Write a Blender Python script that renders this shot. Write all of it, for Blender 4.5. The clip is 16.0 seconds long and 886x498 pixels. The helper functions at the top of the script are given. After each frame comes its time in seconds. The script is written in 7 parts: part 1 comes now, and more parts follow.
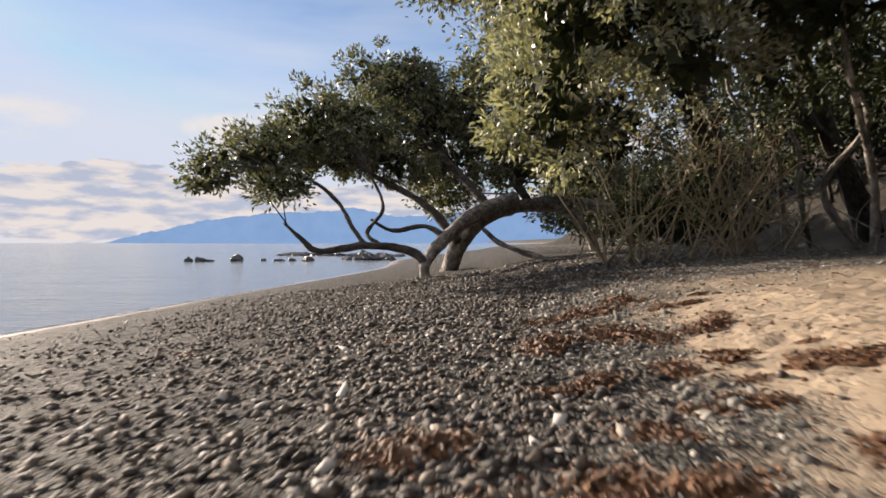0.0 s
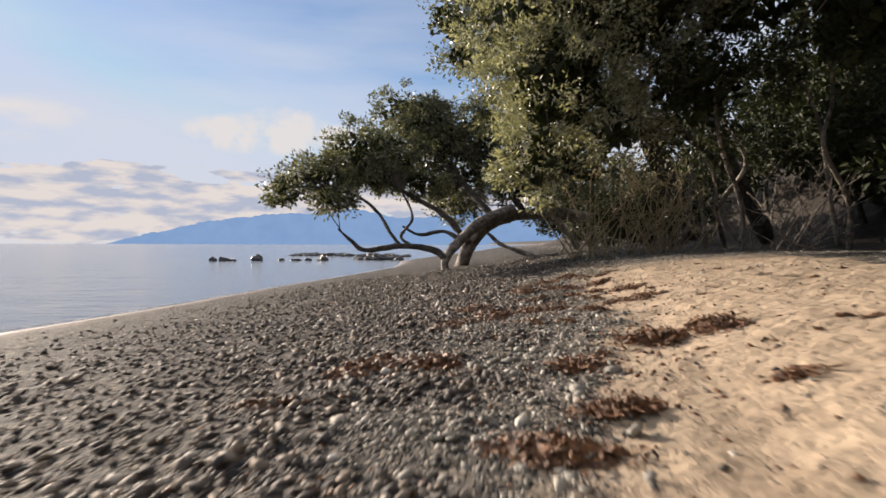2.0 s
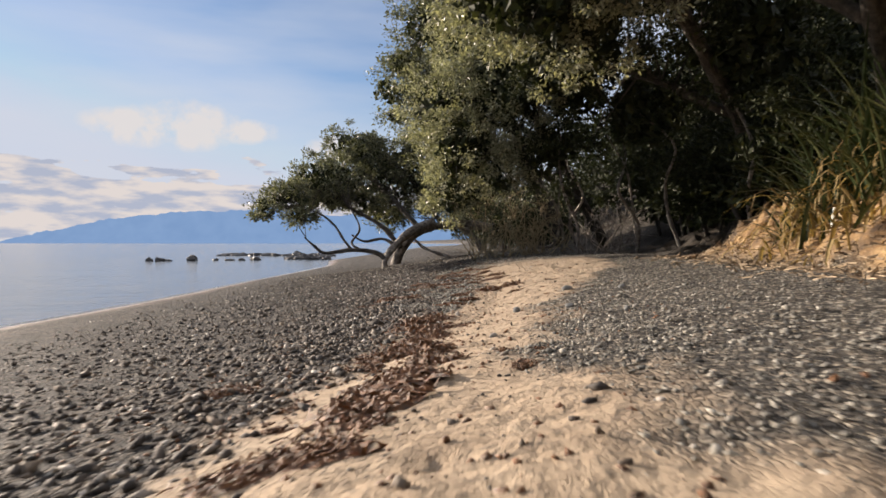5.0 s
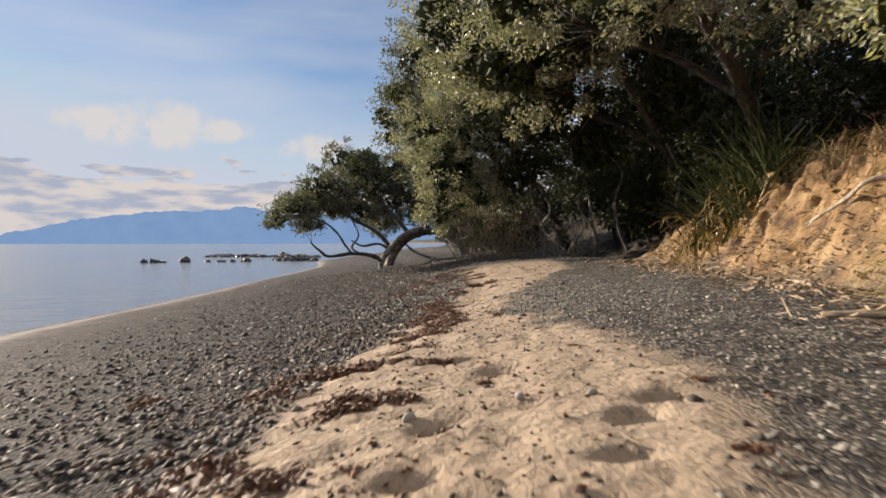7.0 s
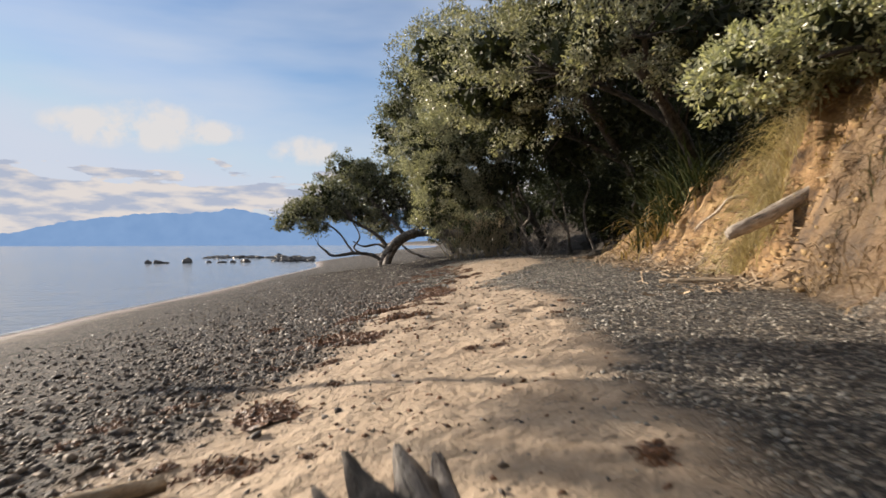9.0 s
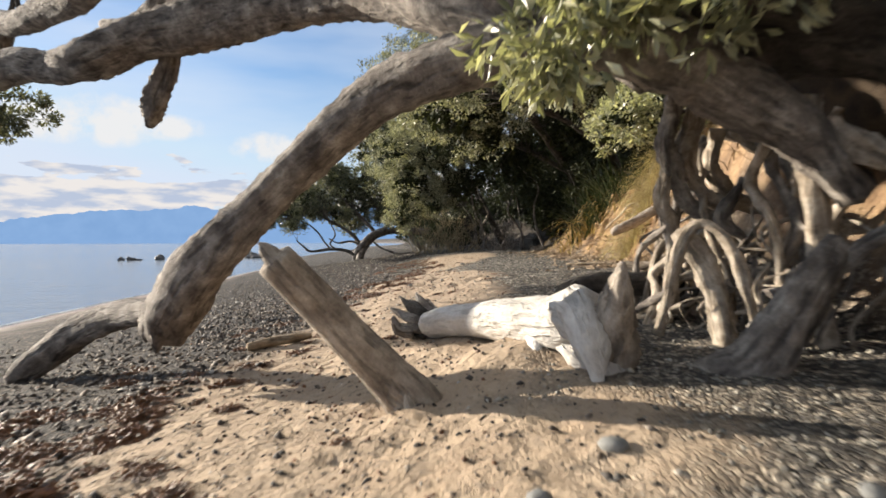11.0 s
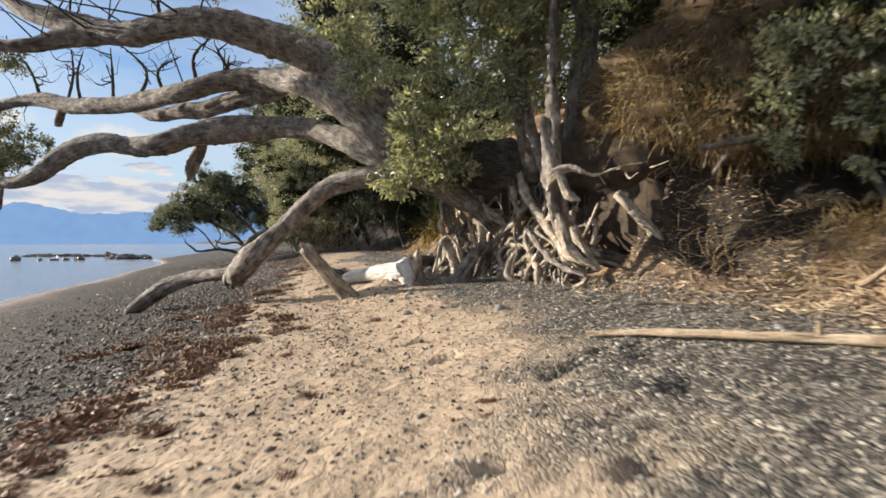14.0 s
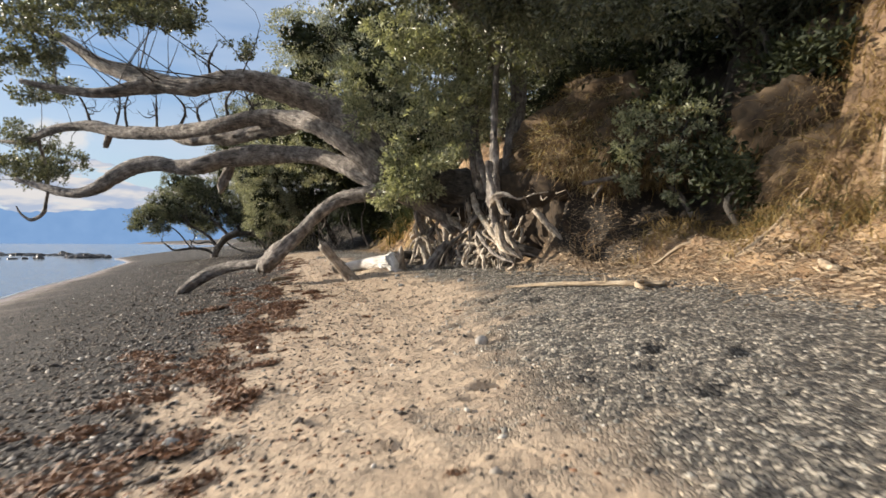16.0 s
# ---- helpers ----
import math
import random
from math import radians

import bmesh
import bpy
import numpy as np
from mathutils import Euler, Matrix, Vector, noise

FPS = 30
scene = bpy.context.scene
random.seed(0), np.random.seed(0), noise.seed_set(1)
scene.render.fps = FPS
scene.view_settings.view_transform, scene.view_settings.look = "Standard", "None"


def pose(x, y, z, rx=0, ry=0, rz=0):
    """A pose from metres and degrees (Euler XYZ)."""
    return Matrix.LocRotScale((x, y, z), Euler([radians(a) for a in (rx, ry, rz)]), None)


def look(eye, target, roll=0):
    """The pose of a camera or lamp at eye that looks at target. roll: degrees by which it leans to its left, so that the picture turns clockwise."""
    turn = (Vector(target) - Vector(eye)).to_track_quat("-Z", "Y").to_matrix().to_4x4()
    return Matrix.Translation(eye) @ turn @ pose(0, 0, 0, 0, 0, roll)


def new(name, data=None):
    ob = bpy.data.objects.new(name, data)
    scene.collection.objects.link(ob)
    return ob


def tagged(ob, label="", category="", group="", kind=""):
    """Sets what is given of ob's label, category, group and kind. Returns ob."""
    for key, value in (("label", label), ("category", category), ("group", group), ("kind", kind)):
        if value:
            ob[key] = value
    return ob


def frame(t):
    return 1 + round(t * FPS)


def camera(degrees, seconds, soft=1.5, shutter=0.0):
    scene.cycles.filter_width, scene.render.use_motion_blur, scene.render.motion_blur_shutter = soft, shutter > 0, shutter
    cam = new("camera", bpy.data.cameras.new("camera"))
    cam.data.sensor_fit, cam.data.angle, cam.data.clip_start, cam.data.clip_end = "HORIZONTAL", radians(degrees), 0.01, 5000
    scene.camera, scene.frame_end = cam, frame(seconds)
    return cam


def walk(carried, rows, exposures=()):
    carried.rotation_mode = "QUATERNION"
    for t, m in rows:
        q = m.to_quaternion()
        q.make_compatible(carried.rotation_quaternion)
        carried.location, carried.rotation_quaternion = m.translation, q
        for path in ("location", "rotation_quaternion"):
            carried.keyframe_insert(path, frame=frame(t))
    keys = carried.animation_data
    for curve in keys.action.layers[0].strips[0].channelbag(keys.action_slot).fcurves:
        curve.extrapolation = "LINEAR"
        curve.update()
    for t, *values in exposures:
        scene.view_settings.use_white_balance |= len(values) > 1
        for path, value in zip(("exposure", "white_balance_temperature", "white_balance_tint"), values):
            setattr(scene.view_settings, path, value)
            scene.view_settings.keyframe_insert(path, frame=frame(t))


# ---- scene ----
cam = camera(69.0, 16.0, soft=1.6, shutter=0.5)
PATH = [  # seconds, eye, a point 2 m ahead, roll
    (0.0, (-0.627, -0.833, 0.775), (-0.619, 1.167, 0.756), 0.0),
    (0.5, (-0.732, -1.974, 0.785), (-0.722, 0.026, 0.768), 0.0),
    (1.0, (-0.843, -3.121, 0.779), (-0.833, -1.121, 0.763), 0.0),
    (1.5, (-0.939, -4.200, 0.768), (-0.932, -2.200, 0.755), 0.1),
    (2.0, (-1.049, -5.355, 0.772), (-1.044, -3.355, 0.757), 0.1),
    (2.5, (-1.145, -6.525, 0.773), (-1.127, -4.525, 0.758), 0.1),
    (3.0, (-1.250, -7.780, 0.780), (-1.206, -5.780, 0.763), 0.1),
    (3.5, (-1.374, -8.950, 0.805), (-1.276, -6.952, 0.788), 0.1),
    (4.0, (-1.543, -10.123, 0.846), (-1.386, -8.129, 0.829), 0.0),
    (4.2, (-1.615, -10.560, 0.865), (-1.431, -8.568, 0.847), 0.0),
    (6.3, (-2.627, -14.549, 1.180), (-2.308, -12.575, 1.163), -0.1),
    (6.5, (-2.710, -14.935, 1.185), (-2.386, -12.961, 1.168), -0.1),
    (7.0, (-2.915, -15.900, 1.200), (-2.586, -13.927, 1.180), -0.1),
    (7.5, (-3.093, -16.680, 1.185), (-2.744, -14.711, 1.170), -0.1),
    (8.0, (-3.296, -17.520, 1.172), (-2.943, -15.551, 1.161), -0.2),
    (8.2, (-3.380, -17.890, 1.168), (-3.032, -15.921, 1.156), -0.2),
    (10.3, (-3.945, -21.535, 1.109), (-3.528, -19.579, 1.086), -0.2),
    (10.5, (-4.060, -21.910, 1.105), (-3.630, -19.957, 1.080), -0.2),
    (11.0, (-4.395, -22.785, 1.093), (-3.930, -20.840, 1.071), -0.2),
    (11.5, (-4.700, -23.840, 1.088), (-4.180, -21.909, 1.070), -0.1),
    (12.0, (-5.005, -24.890, 1.090), (-4.444, -22.971, 1.069), -0.1),
    (12.5, (-5.340, -25.881, 1.091), (-4.707, -23.984, 1.069), -0.1),
    (13.0, (-5.715, -26.880, 1.092), (-5.020, -25.005, 1.070), -0.1),
    (13.5, (-6.125, -27.800, 1.090), (-5.355, -25.955, 1.070), -0.1),
    (14.0, (-6.600, -28.707, 1.079), (-5.742, -26.901, 1.062), 0.0),
    (14.5, (-7.116, -29.597, 1.066), (-6.202, -27.818, 1.051), 0.1),
    (15.0, (-7.672, -30.448, 1.056), (-6.715, -28.693, 1.041), 0.2),
    (15.5, (-8.215, -31.280, 1.041), (-7.236, -29.535, 1.027), 0.2),
    (16.0, (-8.741, -32.106, 1.028), (-7.753, -30.367, 1.014), 0.2),
]
walk(cam, [(t, look(e, a, r)) for t, e, a, r in PATH], exposures=[(0.0, 1.10, 6750, 15), (2.0, 1.01, 6750, 15), (4.0, 1.01, 6750, 15), (7.0, 0.86, 6700, 14), (8.0, 0.86, 6700, 14), (10.5, 1.22, 6500, 10), (12.5, 1.22, 6450, 10), (14.0, 1.16, 6400, 10), (16.0, 1.08, 6400, 10)])

# ---- light ----
SEA = -0.86
SUN_TO = Vector((-0.77, 0.64, 0.0)).normalized()      # towards the sun, over the water
SUN_EL = radians(14)
sun = new("sun", bpy.data.lights.new("sun", "SUN"))
sun.data.energy, sun.data.angle, sun.data.color = 5.0, radians(0.6), (1.0, 0.88, 0.72)
sun_dir = SUN_TO * math.cos(SUN_EL) + Vector((0, 0, math.sin(SUN_EL)))
sun.matrix_world = look(sun_dir * 60, (0, 0, 0))


def node(nt, kind, **kw):
    n = nt.nodes.new(kind)
    for k, v in kw.items():
        if k == "op":
            n.operation = v
        elif k == "blend":
            n.blend_type = v
        else:
            n.inputs[k.replace("_", " ")].default_value = v
    return n


def ramp(nt, fac, stops):
    n = nt.nodes.new("ShaderNodeValToRGB")
    el = n.color_ramp.elements
    while len(el) < len(stops):
        el.new(0.5)
    for e, (p, c) in zip(el, stops):
        e.position = p
        e.color = (*c, 1) if len(c) == 3 else c
    nt.links.new(fac, n.inputs[0])
    return n.outputs[0]


def mix(nt, fac, a, b, blend="MIX"):
    n = nt.nodes.new("ShaderNodeMixRGB")
    n.blend_type = blend
    for k, (s, v) in enumerate(zip(n.inputs, (fac, a, b))):
        if isinstance(v, (int, float)):
            s.default_value = v if k == 0 else (v, v, v, 1)
        elif isinstance(v, tuple):
            s.default_value = (*v, 1)
        else:
            nt.links.new(v, s)
    return n.outputs[0]


def math_node(nt, op, a, b=0.0, clamp=False):
    n = nt.nodes.new("ShaderNodeMath")
    n.operation, n.use_clamp = op, clamp
    for s, v in zip(n.inputs, (a, b)):
        if isinstance(v, (int, float)):
            s.default_value = v
        else:
            nt.links.new(v, s)
    return n.outputs[0]


def noise_tex(nt, vec, scale, detail=4.0, rough=0.55, kind="FBM"):
    n = nt.nodes.new("ShaderNodeTexNoise")
    n.inputs["Scale"].default_value, n.inputs["Detail"].default_value, n.inputs["Roughness"].default_value = scale, detail, rough
    if vec is not None:
        nt.links.new(vec, n.inputs["Vector"])
    return n.outputs["Fac"]


world = bpy.data.worlds.new("sky")
scene.world = world
world.use_nodes = True
nt = world.node_tree
nt.nodes.clear()
sky = nt.nodes.new("ShaderNodeTexSky")
sky.sky_type, sky.sun_disc = "NISHITA", False
sky.sun_elevation = SUN_EL
sky.sun_rotation = math.atan2(SUN_TO.x, SUN_TO.y)
sky.air_density, sky.dust_density, sky.ozone_density = 1.0, 0.25, 2.0
tc = nt.nodes.new("ShaderNodeTexCoord")
sep = nt.nodes.new("ShaderNodeSeparateXYZ")
nt.links.new(tc.outputs["Generated"], sep.inputs[0])
up = sep.outputs["Z"]
# clouds: layered banks low over the horizon, thin veils above
stretch = nt.nodes.new("ShaderNodeMapping")
stretch.inputs["Scale"].default_value = (5.0, 5.0, 21.0)
stretch.inputs["Location"].default_value = (0.35, 0.1, 0.6)
nt.links.new(tc.outputs["Generated"], stretch.inputs[0])
n_low = noise_tex(nt, stretch.outputs[0], 1.9, 9.0, 0.52)
band = ramp(nt, up, [(0.0, (0.42,) * 3), (0.025, (0.60,) * 3), (0.07, (0.64,) * 3), (0.105, (0.48,) * 3), (0.13, (0.2,) * 3), (1.0, (0.1,) * 3)])
low = math_node(nt, "ADD", n_low, band)
low = ramp(nt, low, [(0.98, (0, 0, 0)), (1.12, (1, 1, 1))])
# a few heaped clouds higher up, in patches
puff_map = nt.nodes.new("ShaderNodeMapping")
puff_map.inputs["Scale"].default_value = (4.2, 4.2, 11.0)
puff_map.inputs["Location"].default_value = (2.35, 1.1, 0.3)
nt.links.new(tc.outputs["Generated"], puff_map.inputs[0])
patchy = noise_tex(nt, puff_map.outputs[0], 0.75, 2.0, 0.5)
n_puff = noise_tex(nt, puff_map.outputs[0], 1.9, 8.0, 0.55)
puff_band = ramp(nt, up, [(0.09, (0, 0, 0)), (0.14, (0.5,) * 3), (0.19, (0.5,) * 3), (0.26, (0, 0, 0))])
puff = math_node(nt, "ADD", math_node(nt, "ADD", n_puff, patchy), puff_band)
puff = math_node(nt, "MULTIPLY", puff, 0.5)
heaps = None
for hx, hz, hw, hh in ((-0.24, 0.168, 0.10, 0.045), (-0.31, 0.158, 0.08, 0.035), (-0.16, 0.162, 0.07, 0.024), (-0.02, 0.14, 0.08, 0.03)):
    ex = math_node(nt, "DIVIDE", math_node(nt, "SUBTRACT", sep.outputs["X"], hx), hw)
    ez = math_node(nt, "DIVIDE", math_node(nt, "SUBTRACT", up, hz), hh)
    away = math_node(nt, "SQRT", math_node(nt, "ADD", math_node(nt, "MULTIPLY", ex, ex), math_node(nt, "MULTIPLY", ez, ez)))
    heap = math_node(nt, "SUBTRACT", 1.0, away, True)
    heaps = heap if heaps is None else math_node(nt, "MAXIMUM", heaps, heap)
billow = noise_tex(nt, tc.outputs["Generated"], 17.0, 7.0, 0.6)
heaps = math_node(nt, "MULTIPLY", heaps, math_node(nt, "MULTIPLY", math_node(nt, "SUBTRACT", billow, 0.28, True), 3.4))
puff = math_node(nt, "MAXIMUM", ramp(nt, puff, [(0.80, (0, 0, 0)), (0.92, (0.9,) * 3)]), ramp(nt, heaps, [(0.14, (0, 0, 0)), (0.42, (0.85,) * 3)]))
veil_map = nt.nodes.new("ShaderNodeMapping")
veil_map.inputs["Scale"].default_value = (0.9, 0.9, 4.0)
veil_map.inputs["Location"].default_value = (1.7, 0.4, 0.2)
nt.links.new(tc.outputs["Generated"], veil_map.inputs[0])
n_veil = noise_tex(nt, veil_map.outputs[0], 1.6, 5.0, 0.5)
veil = ramp(nt, n_veil, [(0.34, (0, 0, 0)), (0.62, (0.8,) * 3)])
shade = noise_tex(nt, stretch.outputs[0], 3.6, 5.0, 0.5)
cloud_col = ramp(nt, shade, [(0.40, (3.5, 4.0, 5.0)), (0.58, (6.0, 5.7, 5.5))])
thin = ramp(nt, up, [(0.34, (0, 0, 0)), (0.62, (0.62,) * 3)])     # unseen bright cloud overhead, added to lift the fill light
blue = mix(nt, 1.0, mix(nt, 1.0, sky.outputs[0], (0.80, 0.94, 1.13), "MULTIPLY"), (4.2, 5.25, 6.9), "DARKEN")
col = mix(nt, veil, blue, (5.0, 5.6, 6.5))
col = mix(nt, thin, col, (9.2, 9.3, 9.6))
haze = ramp(nt, up, [(0.0, (0.7,) * 3), (0.08, (0.25,) * 3), (0.25, (0, 0, 0))])
col = mix(nt, haze, col, (5.9, 5.8, 5.7))
col = mix(nt, puff, col, (6.2, 6.05, 5.9))
col = mix(nt, low, col, cloud_col)
bg = nt.nodes.new("ShaderNodeBackground")
bg.inputs["Strength"].default_value = 0.062
nt.links.new(col, bg.inputs["Color"])
wout = nt.nodes.new("ShaderNodeOutputWorld")
nt.links.new(bg.outputs[0], wout.inputs[0])


# ---- materials ----
def material(name):
    m = bpy.data.materials.new(name)
    m.use_nodes = True
    t = m.node_tree
    return m, t, t.nodes["Principled BSDF"]


def bump(t, bsdf, height, strength=0.5, dist=0.02):
    b = t.nodes.new("ShaderNodeBump")
    b.inputs["Strength"].default_value, b.inputs["Distance"].default_value = strength, dist
    t.links.new(height, b.inputs["Height"])
    t.links.new(b.outputs[0], bsdf.inputs["Normal"])


def world_pos(t):
    return t.nodes.new("ShaderNodeNewGeometry").outputs["Position"]


def bark_material(name, dark, mid, light, scale=6.0, streak=0.75):
    """Wood whose streaks run along the limb (attribute "grain") under larger blotches."""
    m, t, b = material(name)
    p = world_pos(t)
    ga = t.nodes.new("ShaderNodeAttribute")
    ga.attribute_name = "grain"
    along = noise_tex(t, ga.outputs["Vector"], 34.0, 6.0, 0.65)
    split = ramp(t, noise_tex(t, ga.outputs["Vector"], 21.0, 3.0, 0.5), [(0.36, (0, 0, 0)), (0.46, (1, 1, 1))])
    big = noise_tex(t, p, scale, 6.0, 0.65)
    fine = noise_tex(t, p, scale * 9, 4.0, 0.7)
    c = ramp(t, big, [(0.3, dark), (0.5, mid), (0.68, light)])
    c = mix(t, 0.4 * streak / 0.75, c, ramp(t, fine, [(0.3, (0.3,) * 3), (0.7, (1.1,) * 3)]), "MULTIPLY")
    c = mix(t, streak, c, ramp(t, along, [(0.3, (0.35,) * 3), (0.55, (1.0,) * 3), (0.75, (1.25,) * 3)]), "MULTIPLY")
    c = mix(t, 0.73 * streak, c, split, "MULTIPLY")
    t.links.new(c, b.inputs["Base Color"])
    b.inputs["Roughness"].default_value = 0.88
    h = math_node(t, "ADD", math_node(t, "MULTIPLY", split, 0.5), math_node(t, "ADD", math_node(t, "MULTIPLY", big, 0.7), math_node(t, "ADD", along, math_node(t, "MULTIPLY", fine, 0.4))))
    bump(t, b, h, 0.9, 0.03)
    return m


def leaf_material(name, a, b_, c_, rough=0.5, trans=0.36, gloss=0.35):
    m, t, b = material(name)
    g = t.nodes.new("ShaderNodeNewGeometry")
    rnd = g.outputs["Random Per Island"]
    big = noise_tex(t, g.outputs["Position"], 0.9, 3.0)
    c1 = ramp(t, rnd, [(0.0, a), (0.55, b_), (1.0, c_)])
    c = mix(t, 0.6, c1, ramp(t, big, [(0.3, (0.55,) * 3), (0.7, (1.0,) * 3)]), "MULTIPLY")
    t.links.new(c, b.inputs["Base Color"])
    b.inputs["Roughness"].default_value = rough
    b.inputs["Specular IOR Level"].default_value = gloss
    tr = t.nodes.new("ShaderNodeBsdfTranslucent")
    t.links.new(mix(t, 1.0, c, (1.0, 1.0, 0.55), "MULTIPLY"), tr.inputs[0])
    ms = t.nodes.new("ShaderNodeMixShader")
    ms.inputs[0].default_value = trans
    t.links.new(b.outputs[0], ms.inputs[1])
    t.links.new(tr.outputs[0], ms.inputs[2])
    t.links.new(ms.outputs[0], t.nodes["Material Output"].inputs["Surface"])
    return m


def plain_material(name, a, b_, scale=8.0, rough=0.8, bstr=0.4, island=False):
    m, t, b = material(name)
    p = world_pos(t)
    n = noise_tex(t, p, scale, 6.0, 0.6)
    n2 = noise_tex(t, p, scale * 12, 4.0, 0.6)
    c = ramp(t, n, [(0.3, a), (0.7, b_)])
    c = mix(t, 0.4, c, ramp(t, n2, [(0.3, (0.45,) * 3), (0.7, (1.0,) * 3)]), "MULTIPLY")
    if island:
        g = t.nodes.new("ShaderNodeNewGeometry")
        c = mix(t, 1.0, c, ramp(t, g.outputs["Random Per Island"], [(0.0, (0.5,) * 3), (1.0, (1.15,) * 3)]), "MULTIPLY")
    t.links.new(c, b.inputs["Base Color"])
    b.inputs["Roughness"].default_value = rough
    bump(t, b, math_node(t, "ADD", n, math_node(t, "MULTIPLY", n2, 0.5)), bstr, 0.02)
    return m


BARK_GREY = bark_material("weathered_grey_bark", (0.09, 0.075, 0.065), (0.26, 0.225, 0.195), (0.50, 0.455, 0.40))
BARK_DARK = bark_material("dark_bark", (0.03, 0.026, 0.022), (0.07, 0.06, 0.05), (0.14, 0.12, 0.10))
BARK_PALE = bark_material("bleached_root_bark", (0.22, 0.17, 0.12), (0.50, 0.42, 0.33), (0.74, 0.66, 0.55), 9.0, 0.7)
DRIFTWOOD = bark_material("white_driftwood", (0.50, 0.47, 0.43), (0.68, 0.65, 0.61), (0.84, 0.82, 0.78), 4.0, 0.3)
LEAF = leaf_material("leathery_leaves", (0.06, 0.068, 0.042), (0.14, 0.148, 0.09), (0.30, 0.302, 0.195), 0.38, 0.32, 0.5)
# darker copy of LEAF; the shade inside the wood is put into its colour
LEAF_SHADED = leaf_material("understorey_leaves_shade_painted", (0.017, 0.022, 0.011), (0.034, 0.043, 0.020), (0.064, 0.073, 0.033), 0.6, 0.16, 0.2)
# silvery leaf tone, lightened further to carry the sun on the foliage
LEAF_PALE = leaf_material("silvery_leaves_sun_painted", (0.14, 0.147, 0.098), (0.33, 0.336, 0.232), (0.58, 0.578, 0.43), 0.38, 0.32, 0.5)
# fresh green, with sunlight put into the colour for leaves in the sun
LEAF_BRIGHT = leaf_material("green_leaves_sun_painted", (0.19, 0.205, 0.13), (0.41, 0.425, 0.285), (0.68, 0.68, 0.50), 0.32, 0.42, 0.6)
GRASS_DRY = leaf_material("dry_straw_grass", (0.20, 0.13, 0.05), (0.34, 0.24, 0.10), (0.50, 0.38, 0.18), 0.7, 0.3)
FLAX_GREEN = leaf_material("flax_leaves", (0.02, 0.035, 0.012), (0.045, 0.062, 0.022), (0.11, 0.11, 0.045), 0.4, 0.15)
STRAW = plain_material("dead_root_fibre", (0.16, 0.10, 0.05), (0.36, 0.25, 0.13), 12.0, 0.9, 0.2, True)
WEED = plain_material("seaweed", (0.014, 0.008, 0.005), (0.31, 0.13, 0.042), 26.0, 0.5, 0.6)
ROCK = plain_material("wet_dark_rock", (0.02, 0.02, 0.022), (0.06, 0.055, 0.05), 3.0, 0.5, 0.8)


# ---- the beach: one sheet of ground, from the sea bed to the wooded slope ----
def curve(pts):
    ys, xs = zip(*pts)
    return lambda y: np.interp(y, ys, xs)


def smooth_curve(pts, width=2.0):
    """Linear between the points, its corners rounded."""
    f = curve(pts)
    return lambda y: sum(f(y + width * k) for k in (-1, -0.5, 0, 0.5, 1)) / 5


SHORE = smooth_curve([(-400, -60), (-60, -24), (-40, -17), (-20, -12.6), (-6, -11), (0, -10.3), (10, -8.4), (18, -7.4), (34, -5.0),
                      (39, -4.4), (46, -4.5), (56, -4.9), (64, -3.6), (80, 2), (100, 10), (200, 60), (400, 160)])
RIDGE = smooth_curve([(-400, -40), (-60, -17), (-40, -10.5), (-27, -5.5), (-22, -4.3), (-12, -3.8), (-6, -0.8), (-3, 0.1), (0, 0.6), (4, 0.9),
                      (14, 0.5), (24, 1.0), (38, 1.5), (56, 3), (100, 14), (200, 72), (400, 175)])
TOE = smooth_curve([(-400, -20), (-60, -12), (-36, -6.6), (-31, -4.4), (-28, -3.0), (-25.5, -2.3), (-22.3, -1.75), (-20, -1.35), (-18, -1.15), (-16.5, -0.6), (-15, 0.2),
                    (-10.8, 2.2), (-6, 3.9), (5, 6.3), (14, 7.5), (22, 8), (34, 8), (46, 7), (60, 9), (100, 20), (200, 80), (400, 190)], 1.2)
SAND_L = curve([(-50, -15), (-32, -9.4), (-27, -8.1), (-22.8, -6.2), (-19, -5.3), (-13.6, -3.45), (-11.9, -3.0), (-6.5, -1.55), (-5, -1.15), (-1, 0.15),
                (3.3, 0.9), (6, 1.5), (9, 2.6), (13, 4.0)])
SAND_R = curve([(-50, -12), (-32, -8.2), (-30.3, -7.2), (-28, -5.9), (-23.7, -3.5), (-20, -3.1), (-17, -2.4), (-12.3, -1.0), (-8.8, -1.05), (-5.5, 0.1),
                (-0.2, 3.0), (4.2, 4.1), (8, 4.4), (13, 4.0)])


def lump(x, y, s, seed=0.0):
    """Cheap smooth noise in the plane, about -1 to 1."""
    return (np.sin(x * s + 1.7 * np.sin(y * s * 0.7 + seed) + seed) * np.cos(y * s * 1.1 + 1.3 * np.sin(x * s * 0.8 - seed))
            + 0.5 * np.sin(x * s * 2.3 + y * s * 1.9 + seed * 2) * np.cos(y * s * 2.7 - x * s * 1.3)) / 1.3


